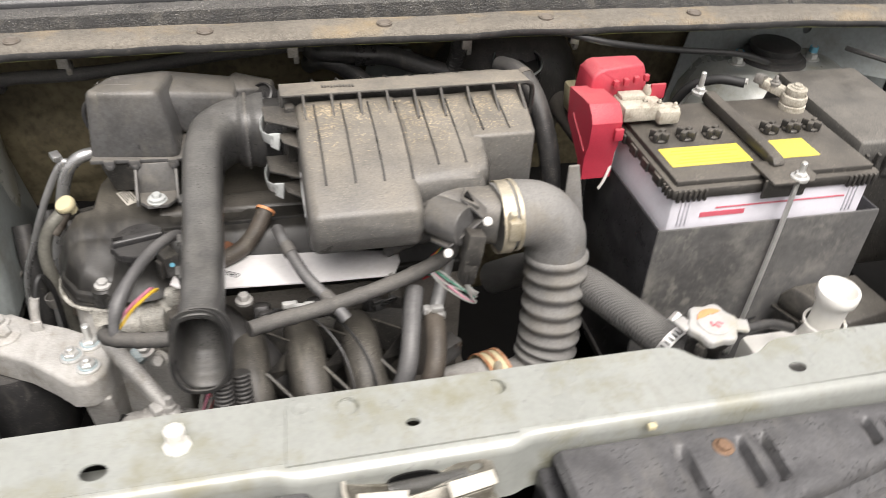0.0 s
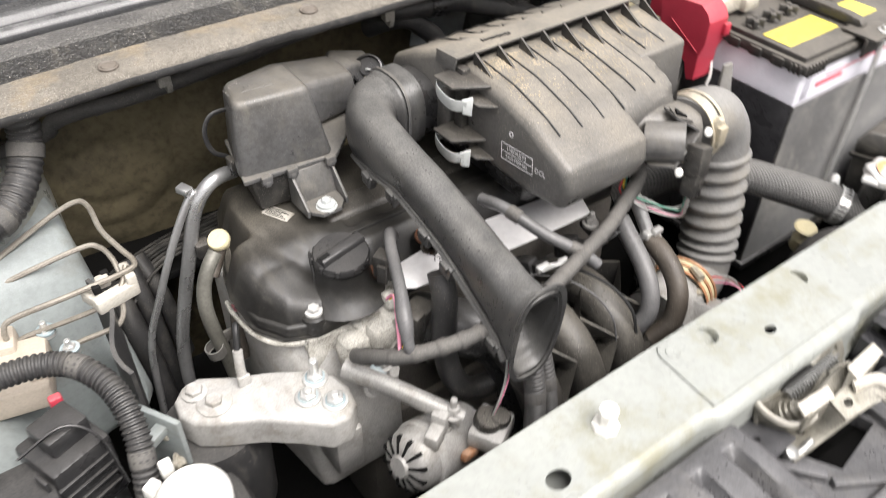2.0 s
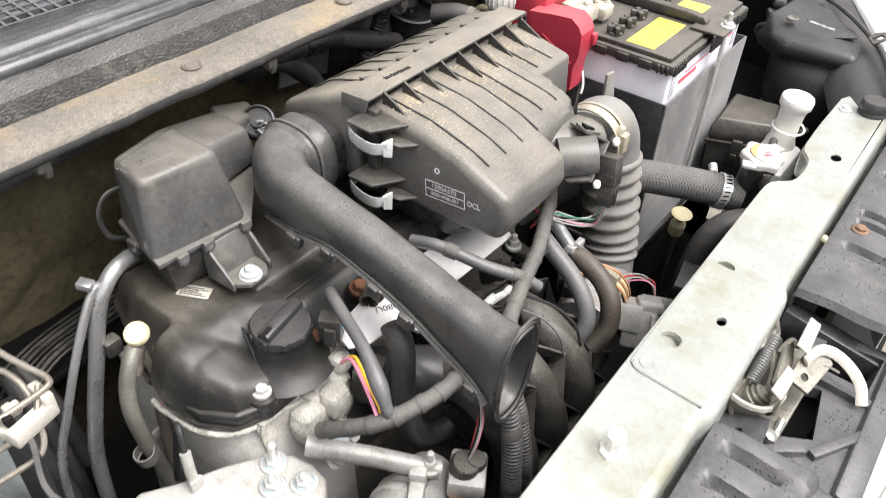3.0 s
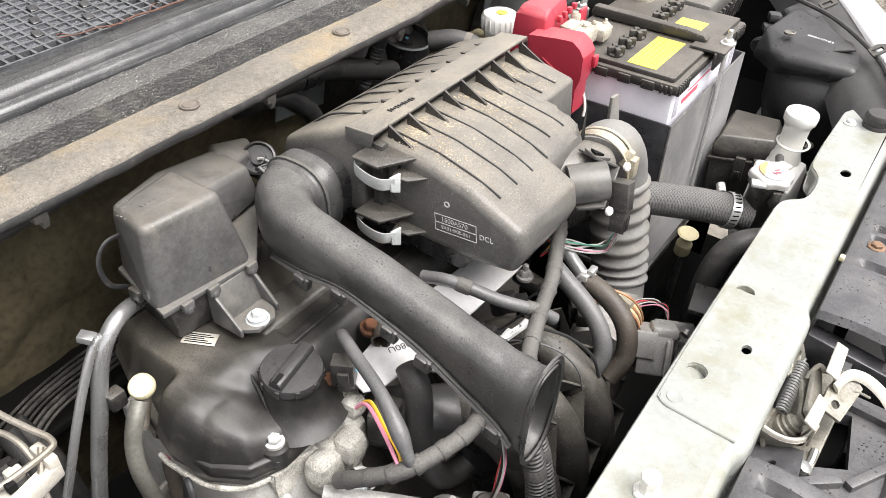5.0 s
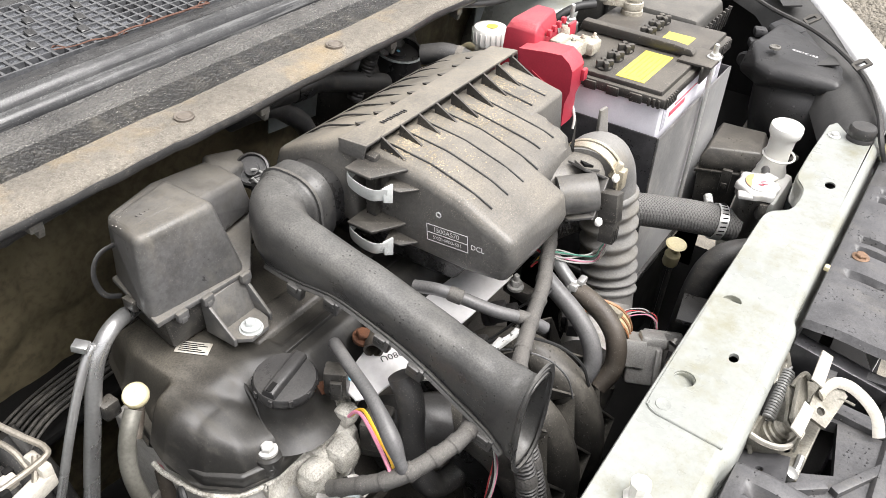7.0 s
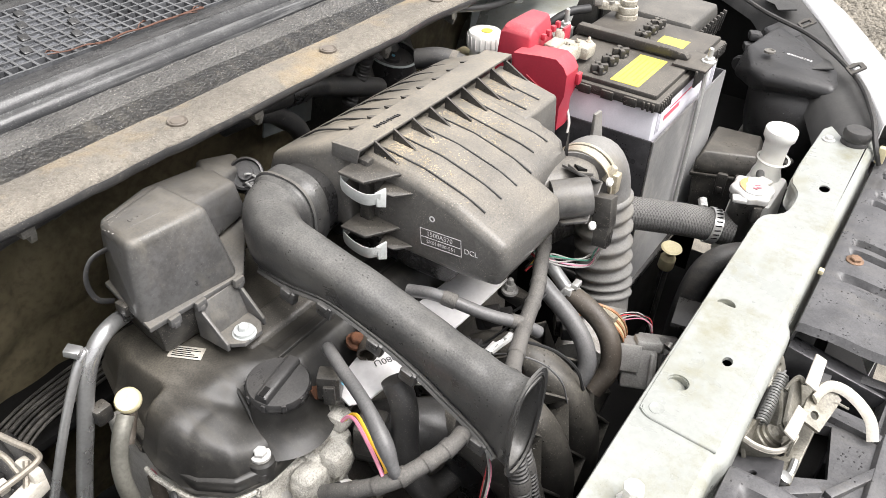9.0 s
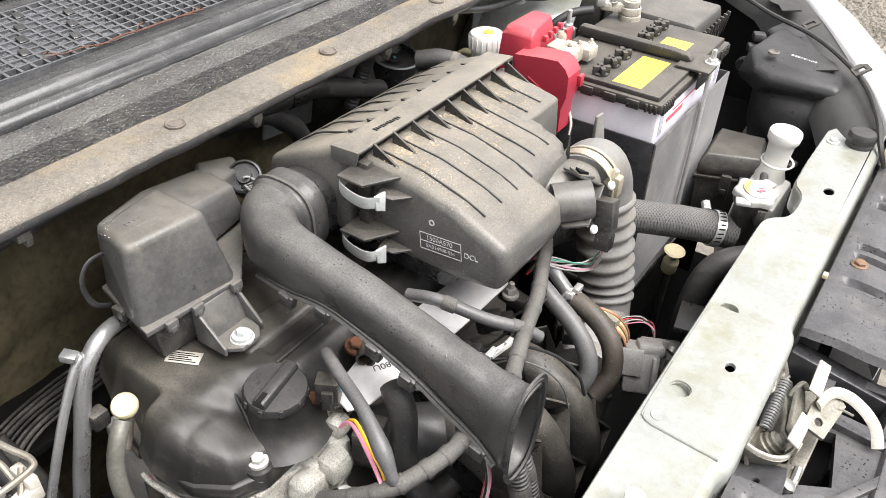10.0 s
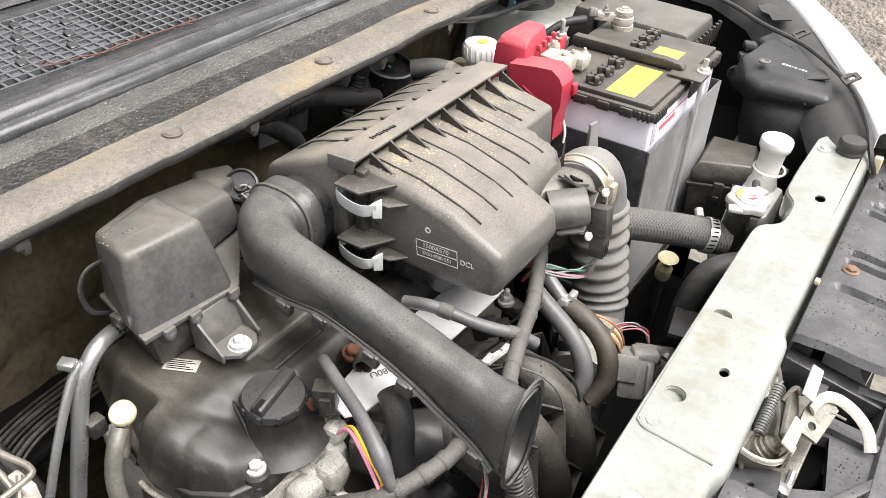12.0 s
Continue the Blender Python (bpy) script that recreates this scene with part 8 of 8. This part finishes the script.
    part("pipe_tab", box((-0.320, 0.432, 0.733), (0.010, 0.013, 0.007), 0.001, (10, 0, 30)), ALU_PIPE, pipes)
    lines = thing("brake_lines", (-0.42, 0.5, 0.55), "bundle of thin grey brake lines along the inner wing", "pipe")
    for i in range(7):
        o = 0.009 * i
        part("brake_line", tube([(-0.10, 0.600 - o, 0.566 + o * 0.2), (-0.25, 0.595 - o, 0.566 + o * 0.2), (-0.34, 0.585 - o, 0.562 + o * 0.2), (-0.405, 0.555 - o * 1.5, 0.553), (-0.415, 0.50 - o * 1.5, 0.50)], 0.0016 + 0.0005 * (i % 3), 8), LINE_GREY, lines)
    for i, (pts, r) in enumerate((([(-0.40, 0.50, 0.60), (-0.395, 0.47, 0.55), (-0.39, 0.45, 0.48), (-0.39, 0.44, 0.40)], 0.012), ([(-0.375, 0.53, 0.60), (-0.372, 0.50, 0.55), (-0.37, 0.48, 0.48), (-0.37, 0.47, 0.40)], 0.010), ([(-0.36, 0.55, 0.585), (-0.35, 0.52, 0.54), (-0.345, 0.50, 0.46)], 0.010))):
        hose("coolant_hose", pts, r, RUBBER, "dark rubber hose going down behind the engine", "hose")
    h1 = thing("heater_hose", (0.0, 0.52, 0.78), "black rubber heater hose below the cowl with a clamp", "hose", "heater hoses")
    part("hose", tube([(-0.022, 0.57, 0.785), (-0.018, 0.535, 0.797), (0.004, 0.524, 0.799), (0.030, 0.520, 0.798), (0.071, 0.520, 0.793), (0.121, 0.520, 0.774), (0.20, 0.53, 0.74)], 0.0125, 16), RUBBER, h1)
    part("sleeve", tube([(0.026, 0.5205, 0.798), (0.052, 0.520, 0.7955)], 0.0142, 16), BLACK_CLEAN, h1)
    h2 = thing("heater_hose", (0.0, 0.53, 0.75), "black rubber heater hose below the cowl", "hose", "heater hoses")
    part("hose", tube([(-0.026, 0.57, 0.765), (-0.014, 0.542, 0.782), (0.004, 0.528, 0.784), (0.025, 0.528, 0.768), (0.050, 0.530, 0.742), (0.07, 0.53, 0.69)], 0.0115, 16), RUBBER, h2)
    h3 = thing("heater_hose", (0.1, 0.53, 0.75), "dark ribbed hose rising to the cowl", "hose", "heater hoses")
    part("hose", tube([(0.155, 0.505, 0.828), (0.157, 0.512, 0.805), (0.155, 0.52, 0.78), (0.14, 0.53, 0.74)], 0.009, 14, ribs=(0.005, 0.0008)), RUBBER, h3)
    vv = thing("vacuum_valve", (-0.075, 0.47, 0.76), "blue-black vacuum valve with a spring clip", "valve")
    part("cap", lathe([(0.017, -0.012), (0.018, 0), (0.017, 0.006), (0.015, 0.007), (0.014, 0.003), (0.008, 0.003), (0.007, 0.008), (0, 0.008)], (-0.089, 0.468, 0.772), (-0.6, -0.5, 0.8), 24), BLACK_CLEAN, vv, "dark blue plastic cap")
    part("clip", tube([(-0.101, 0.456, 0.774), (-0.096, 0.452, 0.766), (-0.088, 0.452, 0.763), (-0.084, 0.456, 0.768), (-0.090, 0.460, 0.776), (-0.097, 0.460, 0.780)], 0.0013, 6), ZINC, vv, "bright spring clip")
    part("tail", tube([(-0.089, 0.468, 0.768), (-0.094, 0.455, 0.757), (-0.104, 0.445, 0.745)], 0.008, 12, ribs=(0.004, 0.001)), RUBBER, vv)
    bh = thing("brake_vacuum_hose", (0.235, 0.40, 0.70), "black rubber hose curving down behind the filter housing", "hose")
    part("hose", tube([(0.20, 0.47, 0.795), (0.212, 0.44, 0.800), (0.222, 0.41, 0.790), (0.232, 0.385, 0.760), (0.240, 0.365, 0.715), (0.245, 0.36, 0.65), (0.245, 0.36, 0.55)], 0.0125, 16), RUBBER, bh)
    part("collar", ring_clamp((0.216, 0.428, 0.797), (0.3, -0.9, -0.2), 0.0130, 0.008), CAST, bh)
    br = thing("breather_hose", (-0.11, 0.30, 0.64), "brown aged breather hose with an orange-banded end", "hose")
    part("hose", tube([(-0.098, 0.321, 0.713), (-0.112, 0.302, 0.697), (-0.128, 0.284, 0.690), (-0.150, 0.27, 0.688)], 0.009, 16, hollow=0.002), PALE_RUBBER, br)
    part("band", ring_clamp((-0.0985, 0.3205, 0.7125), (0.45, 0.7, 0.55), 0.0093, 0.003), ORANGE, br, "orange ring")
    hose("coolant_hose", [(-0.172, 0.222, 0.706), (-0.175, 0.210, 0.683), (-0.178, 0.206, 0.640), (-0.174, 0.200, 0.595), (-0.160, 0.193, 0.566), (-0.138, 0.186, 0.562), (-0.115, 0.18, 0.575)], 0.0120, RUBBER, "black rubber hose below the snorkel", "hose")
    hose("vacuum_hose", [(0.042, 0.200, 0.682), (0.036, 0.180, 0.674), (0.030, 0.155, 0.662), (0.024, 0.135, 0.645), (0.016, 0.125, 0.625), (0.004, 0.128, 0.605)], 0.0095, GREY_HOSE, "grey hose to the throttle body", "hose")
    hose("coolant_pipe", [(0.056, 0.170, 0.670), (0.054, 0.152, 0.666), (0.050, 0.130, 0.656), (0.043, 0.114, 0.640), (0.034, 0.108, 0.615), (0.018, 0.115, 0.595)], 0.0105, PALE_RUBBER, "brown aged hose to the throttle body", "hose")
    hose("steel_pipe", [(0.085, 0.235, 0.695), (0.072, 0.205, 0.684), (0.056, 0.170, 0.670)], 0.0072, ALU_PIPE, "short bare metal coolant pipe", "pipe")
    solo("spring_clamp", joined(ring_clamp((0.056, 0.171, 0.6705), (-0.4, -0.8, -0.3), 0.0108, 0.007), box((0.058, 0.166, 0.683), (0.012, 0.007, 0.006), 0.001), box((0.048, 0.170, 0.679), (0.006, 0.008, 0.008), 0.001)), ZINC, "bright spring clamp on a coolant hose", "hose clamp")


def wiring():
    def loom(pts, r, label="grey cloth-taped wiring loom", m=None, tape=True, **kw):
        if m is None:
            th = thing("wiring_loom", pts[0], label, "wiring")
            part("sleeve", tube(pts, r, 12, 8), TAPE, th)
            path = smooth_path(pts, 8)
            for i in range(3, len(path) - 2, 5):
                d = (path[i + 1] - path[i - 1]).normalized()
                part("tape_turn", lathe([(r + 0.0002, -0.004), (r + 0.0008, -0.003), (r + 0.0006, 0.004)], path[i], d + Vector((0.15, 0.1, 0)), 12, closed=False), TAPE, th)
            return th
        th = thing("wiring_loom", pts[0], label, "wiring")
        part("sleeve", tube(pts, r, 12, 8, **kw), m, th)
        path = smooth_path(pts, 8)
        for k in (0.3, 0.72):
            i = int(k * (len(path) - 2)) + 1
            if r > 0.0055:
                part("tape_turn", lathe([(r * 1.02, -0.007), (r * 1.08 + 0.0006, -0.005), (r * 1.08 + 0.0006, 0.006), (r * 1.02, 0.007)], path[i], path[min(i + 1, len(path) - 1)] - path[i - 1], 14, closed=False), TAPE, th)
        return th

    loom([(0.060, 0.265, 0.700), (0.080, 0.252, 0.716), (0.090, 0.236, 0.720), (0.080, 0.218, 0.709), (0.045, 0.202, 0.703), (0.003, 0.184, 0.702), (-0.05, 0.168, 0.700), (-0.10, 0.150, 0.705), (-0.122, 0.140, 0.708)], 0.0075)
    loom([(0.022, 0.256, 0.690), (0.045, 0.250, 0.706), (0.066, 0.242, 0.716), (0.084, 0.232, 0.716)], 0.0065)
    loom([(-0.178, 0.288, 0.706), (-0.188, 0.279, 0.720), (-0.205, 0.250, 0.728), (-0.222, 0.213, 0.728), (-0.236, 0.184, 0.716), (-0.241, 0.171, 0.700), (-0.241, 0.168, 0.690)], 0.0055, "smooth grey cable from the coil", GREY_HOSE, radii=(1, 1, 1, 1, 1.3, 0.9, 0.8))
    loom([(-0.262, 0.225, 0.650), (-0.256, 0.195, 0.672), (-0.243, 0.170, 0.688), (-0.215, 0.153, 0.698), (-0.190, 0.146, 0.702), (-0.172, 0.152, 0.695), (-0.150, 0.165, 0.680)], 0.0070)
    loom([(-0.088, 0.270, 0.722), (-0.083, 0.240, 0.727), (-0.066, 0.200, 0.714), (-0.045, 0.174, 0.701), (-0.032, 0.160, 0.688)], 0.0060, "smooth black cable over the runners", GREY_HOSE)
    loom([(-0.150, 0.118, 0.672), (-0.151, 0.106, 0.63), (-0.155, 0.098, 0.58), (-0.15, 0.095, 0.50)], 0.0085, "black corrugated wiring conduit below the snorkel", RUBBER, ribs=(0.004, 0.0012))
    loom([(-0.134, 0.124, 0.672), (-0.133, 0.110, 0.63), (-0.135, 0.098, 0.58), (-0.13, 0.095, 0.50)], 0.0075, "black corrugated wiring conduit below the snorkel", RUBBER, ribs=(0.004, 0.0012))
    loom([(-0.60, 0.57, 0.735), (-0.46, 0.575, 0.742), (-0.405, 0.572, 0.752), (-0.385, 0.568, 0.766), (-0.308, 0.556, 0.773), (-0.22, 0.552, 0.782), (-0.12, 0.550, 0.794), (-0.03, 0.550, 0.800), (0.10, 0.552, 0.800)], 0.0080, "long taped loom along the firewall")
    loom([(-0.425, 0.50, 0.822), (-0.428, 0.495, 0.795), (-0.445, 0.475, 0.768), (-0.48, 0.45, 0.752), (-0.56, 0.43, 0.748)], 0.014, "thick ribbed conduit over the inner wing", RUBBER, ribs=(0.006, 0.0012))
    loom([(-0.60, 0.335, 0.690), (-0.52, 0.325, 0.702), (-0.478, 0.312, 0.702), (-0.458, 0.286, 0.697), (-0.451, 0.262, 0.688), (-0.451, 0.240, 0.672), (-0.456, 0.222, 0.650), (-0.462, 0.208, 0.61), (-0.465, 0.20, 0.50)], 0.0092, "thick black corrugated wiring conduit", RUBBER, ribs=(0.005, 0.0014))
    loom([(0.275, 0.47, 0.835), (0.34, 0.46, 0.822), (0.44, 0.48, 0.800), (0.54, 0.49, 0.785), (0.60, 0.50, 0.765)], 0.0042, "thin black loom across to the strut tower", WIRE_BLACK)
    for cx in (-0.30, -0.05, 0.16, 0.30):
        cl = thing("loom_clip", (cx, 0.50, 0.82), "small grey steel clip under the cowl edge", "clip", "loom clips")
        part("clip", joined(box((cx, 0.487, 0.822), (0.012, 0.010, 0.018), 0.001), box((cx + 0.004, 0.492, 0.810), (0.006, 0.014, 0.010), 0.001, (20, 0, 0))), STEEL, cl)

    def strands(name, base, spread, mats, r=0.0012, label="bunch of thin coloured wires", loose=1.0):
        th = thing(name, base[0], label, "wires")
        rng = random.Random(len(label))
        for i, mm in enumerate(mats):
            k = i - (len(mats) - 1) / 2
            pts = [tuple(p[q] + spread[q] * s * (0.45 * k + rng.uniform(-1.5, 1.5) * loose) for q in range(3)) for p, s in zip(base, [0.4] + [1.0] * (len(base) - 2) + [0.4])]
            part("wire", tube(pts, r, 6, 8), mm, th)

    strands("sensor_wires", [(-0.2145, 0.2440, 0.6790), (-0.2120, 0.2370, 0.6880), (-0.2160, 0.2260, 0.6930), (-0.2300, 0.2020, 0.6950), (-0.2410, 0.1820, 0.6920), (-0.2475, 0.1730, 0.6880)], (-0.0093, 0.002, 0.002), (WIRE_YELLOW, WIRE_PINK), 0.0016, "pink and yellow sensor wires", 0.05)
    strands("flow_meter_wires", [(0.0815, 0.157, 0.722), (0.089, 0.162, 0.706), (0.098, 0.172, 0.686), (0.090, 0.182, 0.684), (0.070, 0.200, 0.692), (0.055, 0.215, 0.702)], (0.0013, 0.0016, 0.0020), (WIRE_WHITE, WIRE_WHITE, WIRE_PINK, WIRE_WHITE, WIRE_GREEN, WIRE_WHITE, WIRE_WHITE), r=0.0009, label="white and coloured wires to the flow meter")
    strands("engine_wires", [(0.060, 0.225, 0.675), (0.064, 0.218, 0.690), (0.070, 0.225, 0.700), (0.080, 0.232, 0.710)], (0.004, 0.003, 0.001), (WIRE_RED, WIRE_GREEN, WIRE_YELLOW, WIRE_BLACK), label="thin red, green and yellow wires under the filter")
    strands("alternator_wires", [(-0.176, 0.131, 0.602), (-0.170, 0.130, 0.625), (-0.164, 0.132, 0.65), (-0.160, 0.136, 0.67)], (0.0028, 0.0022, 0), (WIRE_WHITE, WIRE_PINK, WIRE_BLACK, WIRE_WHITE, WIRE_RED), r=0.0010, label="red, white and black wires to the alternator")
    strands("gearbox_wires", [(0.128, 0.144, 0.586), (0.144, 0.138, 0.592), (0.158, 0.124, 0.592), (0.165, 0.112, 0.584), (0.166, 0.106, 0.568)], (0.0006, 0.0016, 0.0022), (WIRE_WHITE, WIRE_PINK, WIRE_BLACK, WIRE_RED, WIRE_WHITE, WIRE_BLACK), r=0.0007, label="loose coloured wires by the gearbox")


def left_corner():
    fr = thing("wire_bracket", (-0.45, 0.40, 0.65), "bent bare wire frame with white clips on the inner wing", "bracket")
    part("wire_loop", tube([(-0.58, 0.42, 0.695), (-0.49, 0.452, 0.715), (-0.440, 0.470, 0.725), (-0.410, 0.479, 0.728), (-0.401, 0.468, 0.727), (-0.402, 0.430, 0.724), (-0.396, 0.400, 0.720), (-0.391, 0.381, 0.716), (-0.400, 0.377, 0.712), (-0.450, 0.386, 0.702), (-0.496, 0.397, 0.692), (-0.506, 0.396, 0.684), (-0.507, 0.393, 0.665)], 0.0026, 8, 6), BARE_WIRE, fr)
    part("wire_loop", tube([(-0.56, 0.43, 0.695), (-0.493, 0.437, 0.700), (-0.425, 0.432, 0.711), (-0.409, 0.424, 0.711), (-0.404, 0.405, 0.708), (-0.404, 0.390, 0.700)], 0.0025, 8, 6), BARE_WIRE, fr)
    part("wire_loop", tube([(-0.398, 0.385, 0.712), (-0.410, 0.374, 0.698), (-0.423, 0.371, 0.690), (-0.460, 0.386, 0.676), (-0.496, 0.401, 0.664), (-0.505, 0.396, 0.656), (-0.507, 0.390, 0.640)], 0.0025, 8, 6), BARE_WIRE, fr)
    part("wire_loop", tube([(-0.412, 0.374, 0.694), (-0.414, 0.366, 0.682), (-0.420, 0.361, 0.674), (-0.429, 0.361, 0.670), (-0.450, 0.368, 0.664), (-0.468, 0.373, 0.659)], 0.0025, 8, 6), BARE_WIRE, fr)
    part("white_clip", joined(box((-0.415, 0.372, 0.694), (0.040, 0.012, 0.014), 0.002, (0, 0, 12)), box((-0.399, 0.382, 0.700), (0.009, 0.024, 0.020), 0.002), box((-0.432, 0.384, 0.692), (0.012, 0.020, 0.012), 0.002, (0, 0, 20)), box((-0.420, 0.388, 0.702), (0.012, 0.010, 0.010), 0.002)), OFF_WHITE, fr, "white plastic clip")
    for x, y in ((-0.416, 0.393), (-0.428, 0.378)):
        part("clip_slot", box((x, y, 0.704), (0.007, 0.006, 0.008), 0.001), DARK, fr)
    bl = thing("bracket_block", (-0.51, 0.37, 0.62), "sand-coloured plastic block bolted to the inner wing", "bracket")
    part("block", joined(box((-0.512, 0.368, 0.654), (0.056, 0.066, 0.026), 0.004, (0, 0, -12)), box((-0.520, 0.402, 0.660), (0.040, 0.030, 0.030), 0.004, (0, 0, -12)), box((-0.494, 0.350, 0.664), (0.018, 0.020, 0.012), 0.003, (0, 0, -12))), SAND, bl)
    part("hole", lathe([(0.004, 0), (0.004, 0.0006), (0, 0.0006)], (-0.490, 0.350, 0.6702), n=14), DARK, bl)
    for x, y in ((-0.477, 0.396), (-0.466, 0.362)):
        part("bolt", bolt((x, y, 0.664), 0.0055, head=0.007, stud=0.006), ZINC, bl)
        part("paint_ring", lathe([(0.0085, 0), (0.0085, 0.002), (0.006, 0.002)], (x, y, 0.666), n=16), BLUE_GREY, bl, "pale blue paint ring")
    cn = thing("wiring_connector", (-0.50, 0.26, 0.60), "black wiring connectors with a red lock", "connector")
    part("housing", joined(box((-0.500, 0.258, 0.645), (0.05, 0.05, 0.07), 0.004, (0, 0, 20)), box((-0.545, 0.24, 0.64), (0.06, 0.05, 0.06), 0.004), box((-0.498, 0.262, 0.688), (0.034, 0.030, 0.018), 0.003, (0, 0, 20))), BLACK_CLEAN, cn)
    for i in range(5):
        part("fin", box((-0.522 + i * 0.0105, 0.232 + 0.0035 * i, 0.650), (0.003, 0.014, 0.06), 0.001, (0, 0, 20)), BLACK_CLEAN, cn)
    for i in range(4):
        part("ridge", box((-0.496, 0.2325, 0.628 + 0.012 * i), (0.050, 0.004, 0.003), 0.001, (0, 0, 20)), BLACK_CLEAN, cn)
    part("lock", joined(box((-0.492, 0.286, 0.690), (0.010, 0.008, 0.016), 0.002), box((-0.496, 0.280, 0.683), (0.014, 0.006, 0.005), 0.001)), RED, cn, "red lock tab")
    part("strap", tube([(-0.470, 0.225, 0.64), (-0.476, 0.24, 0.685), (-0.495, 0.25, 0.702), (-0.53, 0.25, 0.69)], 0.003, 6, flat=0.4), BLACK_CLEAN, cn)
    br = thing("pipe_bracket", (-0.455, 0.26, 0.55), "grey-green steel bracket with nuts beside the conduit", "bracket")
    part("plate", joined(box((-0.428, 0.285, 0.585), (0.006, 0.050, 0.09), 0.002, (0, 0, 30)), box((-0.434, 0.275, 0.615), (0.024, 0.012, 0.010), 0.002, (0, 0, 30))), PAINT_DIM, br)
    for y, z in ((0.282, 0.605), (0.270, 0.575)):
        part("nut", bolt((-0.424, y, z), 0.006, (0.8, -0.5, 0.2), head=0.007), CHALKY, br)
    flap = thing("splash_flap", (-0.42, 0.36, 0.5), "dark rubber splash flap hanging beside the engine", "flap")
    part("sheet", solid([[(-0.432 + 0.008 * math.sin(6 * k), 0.40 - 0.10 * k, z) for z in (0.70 - 0.03 * k, 0.64, 0.56, 0.46)] for k in [i / 10 for i in range(11)]], 0.004), RUBBER, flap)
    cap = thing("coolant_bottle", (-0.43, 0.19, 0.5), "white plastic filler cap low by the inner wing", "bottle")
    part("cap", joined(lathe([(0.026, -0.006), (0.028, 0), (0.028, 0.014), (0.025, 0.018), (0, 0.018)], (-0.436, 0.170, 0.645), (0, -0.1, 1), 32), box((-0.458, 0.196, 0.653), (0.012, 0.010, 0.016), 0.002, (0, 0, 30)), box((-0.443, 0.207, 0.655), (0.010, 0.010, 0.016), 0.002)), WHITE, cap, "white cap with two lugs")
    part("neck", lathe([(0.020, -0.06), (0.020, 0)], (-0.436, 0.178, 0.643), n=24), BLACK_CLEAN, cap)
    part("bottle", box((-0.436, 0.178, 0.54), (0.10, 0.10, 0.12), 0.02), RUBBER, cap)


def twig():
    tw = thing("twig", (-0.05, 0.67, 0.86), "thin reddish dry twig lying on the cowl grille", "twig")
    part("stem", tube([(-0.139, 0.680, 0.8575), (-0.118, 0.6735, 0.8570), (-0.100, 0.6705, 0.8580), (-0.085, 0.667, 0.8560), (-0.055, 0.6685, 0.8572), (-0.035, 0.667, 0.8562), (-0.012, 0.6640, 0.8578), (0.01, 0.6645, 0.8568), (0.030, 0.6610, 0.8585), (0.046, 0.660, 0.8578)], 0.0009, 6, radii=(0.6, 0.8, 1, 1, 1.2, 1.2, 1.3, 1.3, 1.4, 1.4)), TWIG, tw)
    for x, y, dx, dy in ((-0.10, 0.670, 0.022, -0.010), (-0.040, 0.667, 0.018, 0.010), (0.012, 0.664, 0.020, -0.009), (0.030, 0.661, 0.016, 0.008), (-0.128, 0.677, -0.010, 0.008)):
        part("shoot", tube([(x, y, 0.8575), (x + dx * 0.5, y + dy * 0.7, 0.8590), (x + dx, y + dy, 0.8580)], 0.0006, 6), TWIG, tw)
    for x, y in ((-0.070, 0.658), (-0.135, 0.684), (0.044, 0.662), (-0.024, 0.676)):
        part("leaf", hull([(x - 0.004, y, 0.8580), (x, y - 0.0025, 0.8605), (x + 0.004, y - 0.001, 0.858), (x, y + 0.0025, 0.8592)], 0), TWIG, tw)



engine()
manifold()
hoses()
wiring()
left_corner()
twig()
